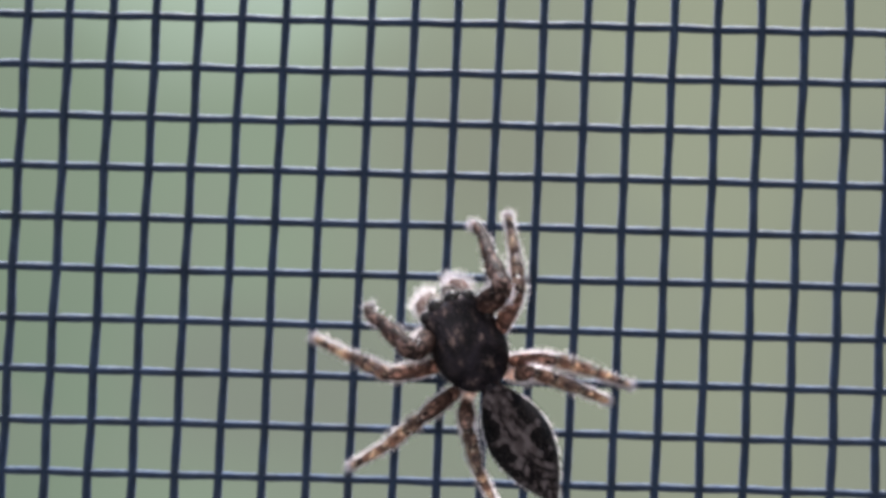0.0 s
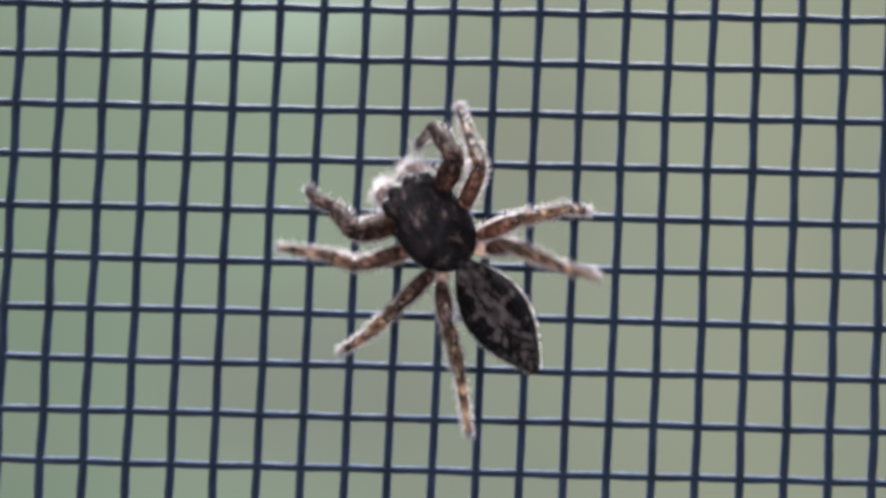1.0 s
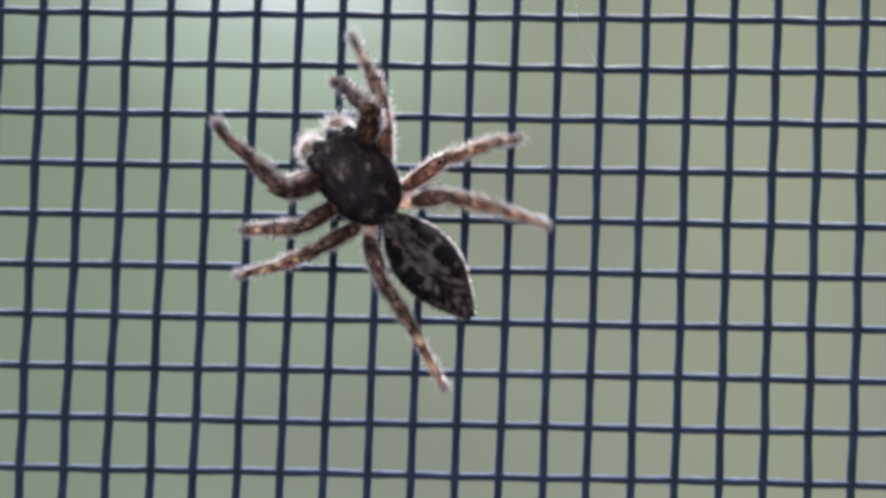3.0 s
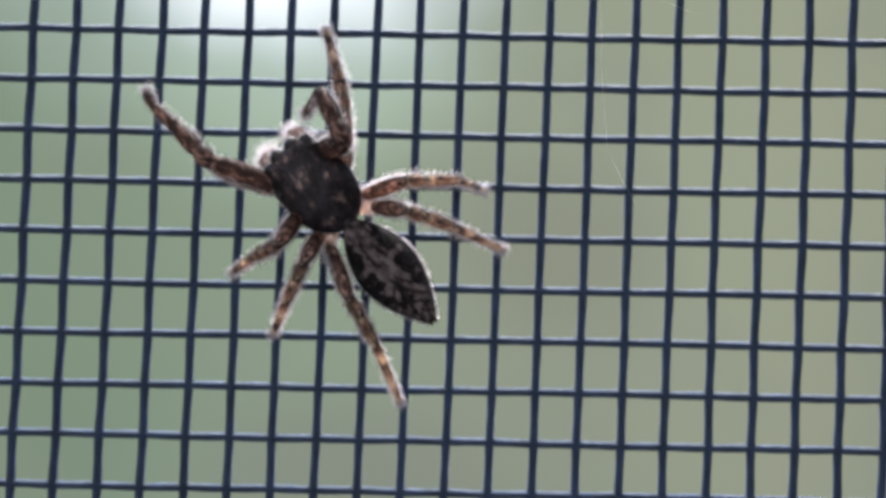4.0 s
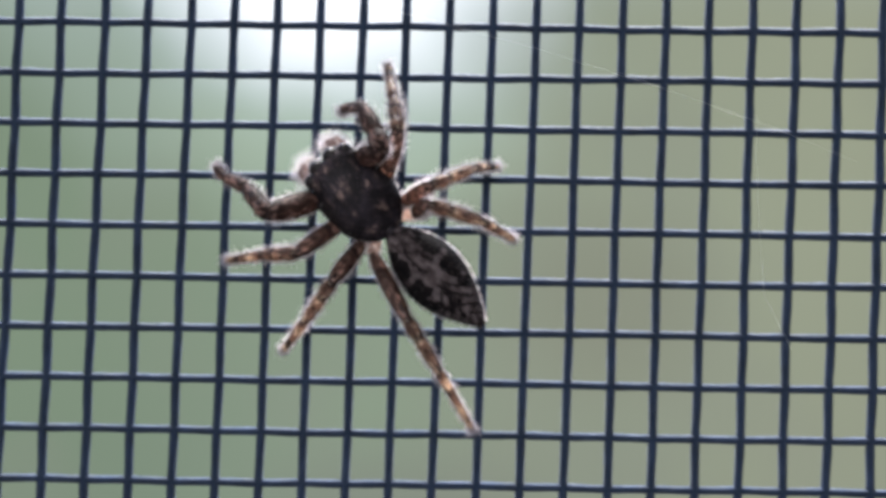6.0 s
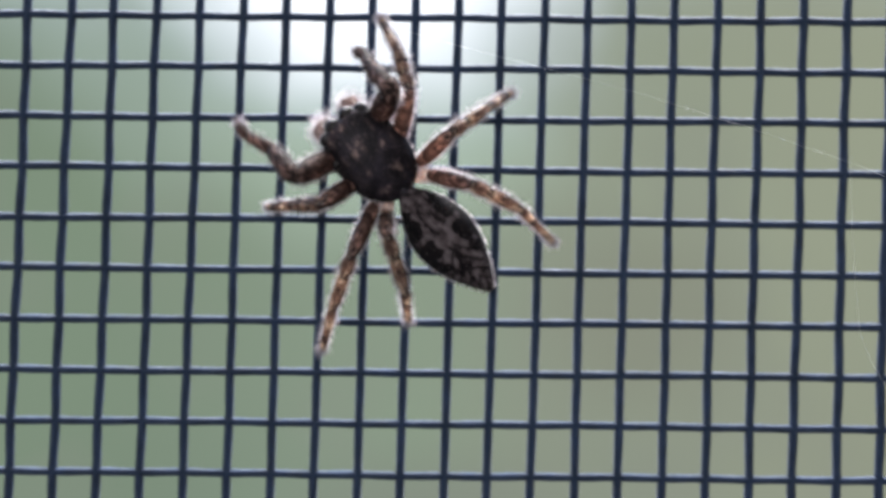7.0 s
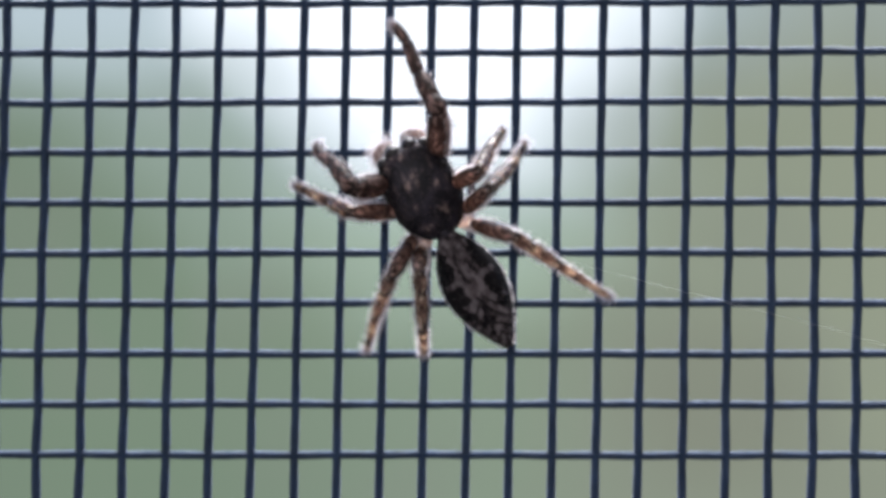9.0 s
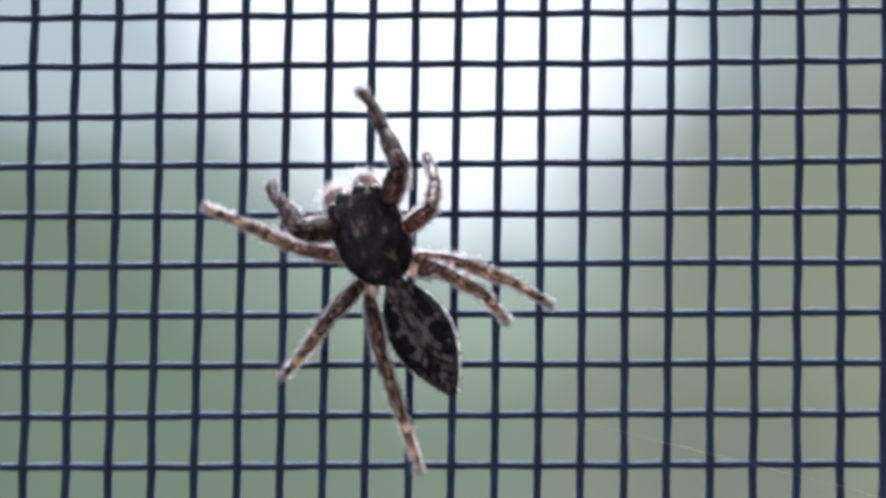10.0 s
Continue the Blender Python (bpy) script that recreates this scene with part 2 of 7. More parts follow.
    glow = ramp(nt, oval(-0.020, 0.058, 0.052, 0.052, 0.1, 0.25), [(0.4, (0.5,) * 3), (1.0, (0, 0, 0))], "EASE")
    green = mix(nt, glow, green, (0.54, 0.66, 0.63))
    # patches of glow and pale haze, painted as brighter colour
    green_glow = ramp(nt, oval(-0.008, 0.023, 0.026, 0.017, 0.0, 0.25), [(0.2, (0.62,) * 3), (1.0, (0, 0, 0))], "EASE")
    green = mix(nt, green_glow, green, (0.46, 0.59, 0.465))
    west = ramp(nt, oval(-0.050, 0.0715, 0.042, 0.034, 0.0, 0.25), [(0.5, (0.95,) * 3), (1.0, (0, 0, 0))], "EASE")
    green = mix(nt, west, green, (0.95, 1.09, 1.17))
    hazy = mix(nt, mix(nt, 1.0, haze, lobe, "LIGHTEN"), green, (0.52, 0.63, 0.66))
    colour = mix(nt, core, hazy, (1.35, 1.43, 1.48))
    # emission: the card glows and backlights the screen and the spider
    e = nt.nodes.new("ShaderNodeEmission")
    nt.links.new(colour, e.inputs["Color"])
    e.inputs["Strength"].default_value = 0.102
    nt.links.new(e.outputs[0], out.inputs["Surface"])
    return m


def hair_material(name, colour, through_colour, through=0.6):
    m, nt, b, out = material(name)
    b.inputs["Base Color"].default_value = (*colour, 1)
    b.inputs["Roughness"].default_value = 0.45
    t = nt.nodes.new("ShaderNodeBsdfTranslucent")
    t.inputs["Color"].default_value = (*through_colour, 1)
    mixer = nt.nodes.new("ShaderNodeMixShader")
    b.inputs["Specular IOR Level"].default_value = 0.12
    mixer.inputs[0].default_value = through
    nt.links.new(b.outputs[0], mixer.inputs[1])
    nt.links.new(t.outputs[0], mixer.inputs[2])
    nt.links.new(mixer.outputs[0], out.inputs["Surface"])
    return m


def leg_material(name, seed, bands, pale, dark, through_amount=0.5, gloss=0.5, rough=0.27):
    """Horn-brown leg cuticle with dark rings, dark along its upper side; light shines through it. bands: ring centres along the part, 0 to 1."""
    m, nt, b, out = material(name)
    tc = nt.nodes.new("ShaderNodeTexCoord")
    sep = nt.nodes.new("ShaderNodeSeparateXYZ")
    nt.links.new(tc.outputs["Generated"], sep.inputs[0])
    off = nt.nodes.new("ShaderNodeVectorMath")
    off.operation = "ADD"
    off.inputs[1].default_value = (seed, seed * 0.7, 0)
    nt.links.new(tc.outputs["Object"], off.inputs[0])
    long = nt.nodes.new("ShaderNodeMapping")
    long.inputs["Scale"].default_value = (1.0, 0.4, 1.0)
    nt.links.new(off.outputs[0], long.inputs["Vector"])
    blot = noise_node(nt, long.outputs[0], 4300.0, 3.0)
    fine = noise_node(nt, off.outputs[0], 9000.0, 3.0)
    along = math_node(nt, "ADD", sep.outputs["Y"], math_node(nt, "MULTIPLY_ADD", blot, 0.22, -0.11))
    stops = [(0.0, (1, 1, 1))]
    for centre, half in bands:
        stops += [(max(centre - half - 0.04, 0.001), (0, 0, 0)), (centre - half, (1, 1, 1)), (centre + half, (1, 1, 1)), (min(centre + half + 0.04, 0.999), (0, 0, 0))]
    uneven = noise_node(nt, off.outputs[0], 2400.0, 2.0)
    ring = mix(nt, 1.0, ramp(nt, along, stops), ramp(nt, uneven, [(0.38, (0.25,) * 3), (0.60, (1, 1, 1))]), "MULTIPLY")
    colour = mix(nt, ring, pale, dark)
    colour = mix(nt, ramp(nt, blot, [(0.50, (0.0,) * 3), (0.62, (0.7,) * 3)]), colour, dark)
    colour = mix(nt, ramp(nt, blot, [(0.38, (0.9,) * 3), (0.48, (0.0,) * 3)]), colour, tuple(min(c * 3.6, 0.97) for c in pale))
    colour = mix(nt, 0.4, colour, ramp(nt, fine, [(0.3, (0.3, 0.3, 0.3)), (0.7, (1, 1, 1))]), "MULTIPLY")
    nt.links.new(mix(nt, 1.0, colour, (0.55, 0.53, 0.54), "MULTIPLY"), b.inputs["Base Color"])
    b.inputs["Roughness"].default_value = rough
    b.inputs["Specular IOR Level"].default_value = gloss
    bump(nt, b, fine, 0.5, 0.00003)
    t = nt.nodes.new("ShaderNodeBsdfTranslucent")
    nt.links.new(mix(nt, 1.0, colour, (1.75, 1.66, 1.56), "MULTIPLY"), t.inputs["Color"])
    mixer = nt.nodes.new("ShaderNodeMixShader")
    mixer.inputs[0].default_value = through_amount
    nt.links.new(b.outputs[0], mixer.inputs[1])
    nt.links.new(t.outputs[0], mixer.inputs[2])
    nt.links.new(mixer.outputs[0], out.inputs["Surface"])
    return m


def carapace_material():
    """Black-brown, with worn streaks and flecks of grey scales along the top and a bare black margin."""
    m, nt, b, out = material("dark_carapace")
    at = object_coord(nt)
    stretch = nt.nodes.new("ShaderNodeMapping")
    stretch.inputs["Scale"].default_value = (1.0, 0.45, 1.0)
    nt.links.new(at, stretch.inputs["Vector"])
    sep = nt.nodes.new("ShaderNodeSeparateXYZ")
    nt.links.new(at, sep.inputs[0])
    streak = noise_node(nt, stretch.outputs[0], 4000.0, 4.0, 0.65)
    fine = noise_node(nt, stretch.outputs[0], 11000.0, 3.0, 0.6)
    patch = noise_node(nt, at, 1500.0, 3.0)
    side = math_node(nt, "MULTIPLY_ADD", patch, 0.6, math_node(nt, "MULTIPLY", math_node(nt, "ABSOLUTE", sep.outputs["X"]), 820.0))
    colour = ramp(nt, streak, [(0.46, (0.0105, 0.0088, 0.0122)), (0.57, (0.023, 0.0180, 0.0215)), (0.69, (0.16, 0.115, 0.103))])
    colour = mix(nt, 1.0, colour, ramp(nt, patch, [(0.42, (0.5,) * 3), (0.60, (1.5,) * 3)]), "MULTIPLY")
    colour = mix(nt, 0.6, colour, ramp(nt, fine, [(0.35, (0.45,) * 3), (0.65, (1.5,) * 3)]), "MULTIPLY")
    bare = ramp(nt, math_node(nt, "MULTIPLY", side, 0.7), [(0.60, (0.0,) * 3), (0.82, (0.9,) * 3)])
    colour = mix(nt, bare, colour, (0.0075, 0.0062, 0.0068))
    nt.links.new(colour, b.inputs["Base Color"])
    b.inputs["Roughness"].default_value = 0.52
    b.inputs["Specular IOR Level"].default_value = 0.11
    bump(nt, b, streak, 0.6, 0.00006)
    return m


def abdomen_material():
    """Mottled grey-brown down the middle, black patches in pairs and black flanks, slanting bars towards the tip."""
    m, nt, b, out = material("patterned_abdomen")
    at = object_coord(nt)
    sep = nt.nodes.new("ShaderNodeSeparateXYZ")
    nt.links.new(at, sep.inputs[0])
    stretch = nt.nodes.new("ShaderNodeMapping")
    stretch.inputs["Scale"].default_value = (1.0, 0.45, 1.0)
    nt.links.new(at, stretch.inputs["Vector"])
    n1 = noise_node(nt, at, 3000.0, 4.0, 0.6)
    n2 = noise_node(nt, stretch.outputs[0], 4200.0, 4.0, 0.6)
    n3 = noise_node(nt, at, 14000.0, 2.0)
    n4 = noise_node(nt, at, 800.0, 1.0)
    x = math_node(nt, "MULTIPLY", sep.outputs["X"], 1000.0)
    y = math_node(nt, "MULTIPLY", sep.outputs["Y"], 1000.0)
    side = math_node(nt, "ABSOLUTE", math_node(nt, "ADD", x, math_node(nt, "MULTIPLY_ADD", n4, 0.28, -0.14)))
    side = math_node(nt, "ADD", side, math_node(nt, "MULTIPLY_ADD", n1, 0.62, -0.31))
    y = math_node(nt, "ADD", y, math_node(nt, "MULTIPLY_ADD", n4, 0.4, -0.2))

    def patch(cx, cy, rx, ry, soft=0.75):
        ex = math_node(nt, "POWER", math_node(nt, "ABSOLUTE", math_node(nt, "DIVIDE", math_node(nt, "SUBTRACT", side, cx), rx)), 2.0)
        ey = math_node(nt, "POWER", math_node(nt, "ABSOLUTE", math_node(nt, "DIVIDE", math_node(nt, "SUBTRACT", y, cy), ry)), 2.0)
        return ramp(nt, math_node(nt, "ADD", ex, ey), [(soft, (1, 1, 1)), (1.0, (0, 0, 0))])

    black = patch(0.62, -1.05, 0.33, 0.36)
    for spot in ((0.62, -1.93, 0.36, 0.40), (0.60, -0.55, 0.22, 0.25), (0.66, -2.62, 0.24, 0.16), (1.02, -1.6, 0.24, 1.9)):
        black = mix(nt, 1.0, black, patch(*spot), "LIGHTEN")
    # bars that slant back from the middle line
    run = math_node(nt, "MULTIPLY_ADD", side, 1.15, y)
    wave = math_node(nt, "SINE", math_node(nt, "MULTIPLY_ADD", run, 14.5, math_node(nt, "MULTIPLY", n1, -4.5)))
    bars = ramp(nt, math_node(nt, "MULTIPLY_ADD", wave, 0.5, 0.5), [(0.12, (0.85,) * 3), (0.50, (0, 0, 0))])
    behind = ramp(nt, math_node(nt, "MULTIPLY", y, -0.25), [(0.50, (0, 0, 0)), (0.60, (1, 1, 1))])
    bars = mix(nt, 1.0, bars, behind, "MULTIPLY")
    dark = mix(nt, 1.0, black, bars, "LIGHTEN")
    # pale wedges on both sides of the middle band
    wedge = mix(nt, 1.0, patch(0.42, -1.48, 0.22, 0.13, 0.3), patch(0.34, -2.32, 0.17, 0.22, 0.3), "LIGHTEN")
    pale = ramp(nt, n2, [(0.40, (0.0085, 0.0068, 0.0078)), (0.50, (0.042, 0.034, 0.035)), (0.61, (0.092, 0.078, 0.082))])
    pale = mix(nt, math_node(nt, "MULTIPLY", wedge, 0.7), pale, (0.086, 0.075, 0.079))
    base = ramp(nt, n2, [(0.4, (0.0035, 0.0032, 0.0038)), (0.7, (0.010, 0.0085, 0.009))])
    nt.links.new(mix(nt, dark, pale, base), b.inputs["Base Color"])
    b.inputs["Roughness"].default_value = 0.78
    b.inputs["Specular IOR Level"].default_value = 0.06
    bump(nt, b, n3, 0.5, 0.00004)
    return m


def plain_material(name, colour, rough, gloss=0.3):
    m, nt, b, out = material(name)
    n = noise_node(nt, object_coord(nt), 5000.0, 3.0)
    nt.links.new(ramp(nt, n, [(0.3, tuple(c * 0.7 for c in colour)), (0.7, colour)]), b.inputs["Base Color"])
    b.inputs["Roughness"].default_value = rough
    b.inputs["Specular IOR Level"].default_value = gloss
    return m


WIRE = wire_material()
PAINT = paint_material("wall_paint", (0.62, 0.6, 0.56))
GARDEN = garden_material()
HAIR = hair_material("pale_hair", (0.77, 0.74, 0.74), (0.92, 0.89, 0.90), 0.8)
TUFT = hair_material("tuft_hair", (0.60, 0.57, 0.60), (0.66, 0.63, 0.66), 0.7)
DARK_HAIR = hair_material("dark_hair", (0.040, 0.033, 0.033), (0.14, 0.105, 0.095))
CARAPACE = carapace_material()
ABDOMEN = abdomen_material()
EYE = plain_material("eye_lens", (0.010, 0.008, 0.009), 0.42, 0.2)
PALE, DARK = (0.345, 0.238, 0.192), (0.050, 0.035, 0.033)
FEMUR = leg_material("femur_cuticle", 0.0, [(0.36, 0.05), (0.64, 0.03), (0.94, 0.05)], (0.215, 0.145, 0.122), (0.060, 0.043, 0.041), 0.55)
TIBIA = leg_material("tibia_cuticle", 0.013, [(0.05, 0.04), (0.36, 0.04), (0.64, 0.03), (0.94, 0.05)], PALE, DARK, 0.6)
TARSUS = leg_material("tarsus_cuticle", 0.031, [(0.05, 0.04), (0.36, 0.03), (0.72, 0.09)], PALE, DARK, 0.6)
FRONT = leg_material("front_leg_cuticle", 0.047, [(0.10, 0.10), (0.55, 0.08), (0.92, 0.08)], (0.118, 0.084, 0.075), (0.054, 0.040, 0.038), 0.6, 0.14, 0.55)
SILK = hair_material("silk", (0.8, 0.82, 0.85), (0.8, 0.82, 0.85))
SOFT = plain_material("spinneret_skin", (0.10, 0.075, 0.06), 0.6)
PALP = leg_material("palp_cuticle", 0.061, [(0.95, 0.04)], (0.60, 0.49, 0.46), (0.26, 0.20, 0.185), 0.55)
COXA = leg_material("coxa_cuticle", 0.083, [(0.95, 0.04)], (0.92, 0.78, 0.70), (0.36, 0.26, 0.22), 0.68)

# ---- the place: a small window opening in an unseen room, a glowing backdrop of greenery behind it ----
# unseen walls, added to block sky light; opening raised to let sun in
OPEN, HEAD_JAMB = 0.066, 0.124
slab("wall_north_left", (-1.5, 0.002, -1.1), (-OPEN, 0.02, 1.4), PAINT)
slab("wall_north_right", (OPEN, 0.002, -1.1), (1.5, 0.02, 1.4), PAINT)
slab("wall_north_bottom", (-OPEN, 0.002, -1.1), (OPEN, 0.02, 0.007 - OPEN), PAINT)
slab("wall_north_top", (-OPEN, 0.002, HEAD_JAMB), (OPEN, 0.02, 1.4), PAINT)
slab("wall_west", (-1.6, -2.5, -1.1), (-1.5, 0.02, 1.4), PAINT)
slab("wall_east", (1.5, -2.5, -1.1), (1.6, 0.02, 1.4), PAINT)
slab("wall_south", (-1.6, -2.6, -1.1), (1.6, -2.5, 1.4), PAINT)
slab("floor", (-1.6, -2.6, -1.2), (1.6, 0.02, -1.1), PAINT)
slab("ceiling", (-1.6, -2.6, 1.4), (1.6, 0.02, 1.5), PAINT)
# flat glowing card close behind the screen, in place of the distant garden
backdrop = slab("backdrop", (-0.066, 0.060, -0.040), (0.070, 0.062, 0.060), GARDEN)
tagged(backdrop, "glowing backdrop painted as blurred green garden with bright gap of sky", "garden")

# ---- the insect screen ----
PX, PZ, SHEAR = 1.411, 1.6543, 0.0216
screen = tagged(new("window_screen"), "dark blue-grey woven insect screen of coated wire", "window screen")
rng = random.Random(7)


def wobble(amount, a, b):
    p1, p2 = rng.uniform(0, 6.28), rng.uniform(0, 6.28)
    return lambda s: amount * (0.6 * math.sin(s / a + p1) + 0.4 * math.sin(s / b + p2))


def strand(points, radius):
    bm = bmesh.new()
    tube(bm, [Vector(q) * MM for q in points], [radius * MM * (1 + 0.05 * math.sin(i * 1.7)) for i in range(len(points))], 7)
    part("wire", bm, WIRE, screen)


WEAVE = 0.05
COLS, ROWS = range(-46, 47), range(-74, 36)
for i in COLS:
    off = wobble(0.022, 2.3, 6.1)
    inside = -24 <= i <= 24
    pts = []
    steps = range(ROWS[0] * 4, ROWS[-1] * 4 + 1) if inside else (ROWS[0] * 4, -80, 0, 60, ROWS[-1] * 4)
    for k in steps:
        j = k / 4
        z = -j * PZ
        y = WEAVE * math.cos(math.pi * j) * (1 if i % 2 else -1) if inside else 0
        pts.append((i * PX + SHEAR * z + off(z), y, z))
    strand(pts, 0.150)
for j in ROWS:
    off = wobble(0.020, 2.0, 7.3)
    inside = -24 <= j <= 16
    pts = []
    steps = range(COLS[0] * 4, COLS[-1] * 4 + 1) if inside else (COLS[0] * 4, -80, 0, 80, COLS[-1] * 4)
    for k in steps:
        i = k / 4
        x = i * PX
        y = -WEAVE * math.cos(math.pi * i) * (-1 if j % 2 else 1) if inside else 0
        pts.append((x + SHEAR * -j * PZ, y, -j * PZ + off(x)))
    strand(pts, 0.138)


# ---- strands of silk stuck to the screen ----
def silk(points, radius):
    bm = bmesh.new()
    path = []
    for (x0, z0), (x1, z1) in zip(points, points[1:]):
        n = max(2, int(math.hypot(x1 - x0, z1 - z0) / 0.7))
        path += [(x0 + (x1 - x0) * k / n, -0.215 + 0.02 * math.sin(2.1 * (x0 + k)), z0 + (z1 - z0) * k / n) for k in range(n)]
    path.append((points[-1][0], -0.21, points[-1][1]))
    tube(bm, [Vector(q) * MM for q in path], [radius * MM] * len(path), 5)
    return tagged(part("silk_thread", bm, SILK), "fine pale silk thread lying across the screen", "spider silk", "silk threads on the screen")


silk([(-5.6, 16.45), (-2.2, 15.55), (3.35, 14.15), (7.6, 12.85), (10.4, 11.9), (13.5, 10.7)], 0.0016)
silk([(10.25, 12.2), (10.4, 8.6), (10.6, 6.35), (11.05, 5.4), (11.5, 4.6)], 0.0016)

# ---- the spider: x to its right, y ahead, z away from the screen, in millimetres; its origin is under its waist ----
spider = tagged(new("jumping_spider"), "hairy brown jumping spider walking up the insect screen", "spider")


def fuzz(name, parent, mat, count, at, length, width, seed, lean=(0, 0, 0)):
    """Hairs as one mesh. at(rng) gives root and outward direction."""
    r = random.Random(seed)
    bm = bmesh.new()
    for _ in range(count):
        root, out = at(r)
        out = (Vector(out) + Vector((r.uniform(-0.45, 0.45) for _ in range(3))) + Vector(lean)).normalized()
        ln = length * r.uniform(0.5, 1.25)
        bend = Vector((r.uniform(-0.12, 0.12) for _ in range(3))) * ln
        hair(bm, Vector(root) * MM, (Vector(root) + out * ln) * MM, width * MM, bend * MM)
    return tagged(part(name, bm, mat, parent), kind="stuff")


def loft(profile, sides=28, flat_under=0.55):
    """A body of oval rings: (y, half width, z centre, half height) from front to back, in millimetres."""
    bm = bmesh.new()
    rings = []
    for y, wide, zc, tall in profile:
        ring = []
        for k in range(sides):
            a = 2 * math.pi * k / sides
            c, s = math.cos(a), math.sin(a)
            ring.append(bm.verts.new(Vector((wide * math.copysign(abs(c) ** 0.9, c), y, zc + tall * s * (1 if s > 0 else flat_under))) * MM))
        rings.append(ring)
    for a, b in zip(rings, rings[1:]):
        for k in range(sides):
            bm.faces.new((a[k], a[(k + 1) % sides], b[(k + 1) % sides], b[k]))
    bm.faces.new(rings[0][::-1])
    bm.faces.new(rings[-1])
    bmesh.ops.recalc_face_normals(bm, faces=bm.faces)
    return bm


def between(profile, y):
    for (y0, *a), (y1, *b) in zip(profile, profile[1:]):
        if y1 <= y <= y0:
            s = (y0 - y) / max(y0 - y1, 1e-6)
            return [u + (v - u) * s for u, v in zip(a, b)]
    return list(profile[-1][1:])


def skin_point(profile, lo, hi, margin=False):
    def at(r):
        y = r.uniform(lo, hi)
        wide, zc, tall = between(profile, y)
        a = r.uniform(-0.35, math.pi + 0.35)
        if margin:
            a = r.uniform(-0.5, 0.3)
            a = a if r.random() < 0.5 else math.pi - a
        c, s = math.cos(a), math.sin(a)
        return (wide * c, y, zc + tall * s * (1 if s > 0 else 0.55)), (c, 0, s)
    return at


HEAD = [(3.08, 0.52, 1.42, 0.20), (3.04, 0.72, 1.43, 0.34), (2.93, 0.87, 1.45, 0.45), (2.70, 0.99, 1.47, 0.52), (2.35, 1.11, 1.47, 0.56),
        (1.90, 1.16, 1.45, 0.58), (1.45, 1.19, 1.42, 0.57), (1.00, 1.13, 1.38, 0.52), (0.60, 0.98, 1.33, 0.44), (0.30, 0.76, 1.28, 0.34),
        (0.10, 0.50, 1.24, 0.24), (0.0, 0.25, 1.2, 0.12)]
carapace = part("carapace", loft(HEAD), CARAPACE, spider, "dark brown domed carapace with greyish hairs")
fuzz("carapace_hair", carapace, DARK_HAIR, 900, skin_point(HEAD, 0.15, 3.1), 0.12, 0.006, 3, (0, -0.6, 0))
fuzz("carapace_fringe", carapace, HAIR, 500, skin_point(HEAD, 0.3, 3.1, True), 0.10, 0.007, 4, (0, 0.1, -0.1))

fuzz("face_hair", carapace, HAIR, 320, lambda r: ((r.uniform(-0.95, 0.95), 3.0 + 0.12 * r.random(), r.uniform(0.95, 1.2)), (r.gauss(0, 0.4), 1, -0.15)), 0.34, 0.0065, 12)

# four pairs of eyes round the front of the head
for ex, ey, ez, er in ((0.28, 3.01, 1.54, 0.30), (0.70, 2.86, 1.57, 0.24), (0.88, 2.55, 1.80, 0.08), (1.00, 2.08, 1.74, 0.16)):
    for sgn in (-1, 1):
        bm = bmesh.new()
        bmesh.ops.create_uvsphere(bm, u_segments=16, v_segments=10, radius=er * MM, matrix=Matrix.Translation(Vector((sgn * ex, ey, ez)) * MM))
        eye_ball = part("eye", bm, EYE, spider, "shiny black eye")
        if ey > 2.8:
            def rim_at(r, cx=sgn * ex, cy=ey, cz=ez, rad=er):
                a = r.uniform(-1.3, 1.3)
                return (cx + rad * math.sin(a), cy + rad * math.cos(a), cz - 0.04 * r.random()), (math.sin(a), math.cos(a), 0.3)
            fuzz("eye_fringe", eye_ball, HAIR, 26, rim_at, 0.07, 0.0055, int(ex * 100) + sgn)

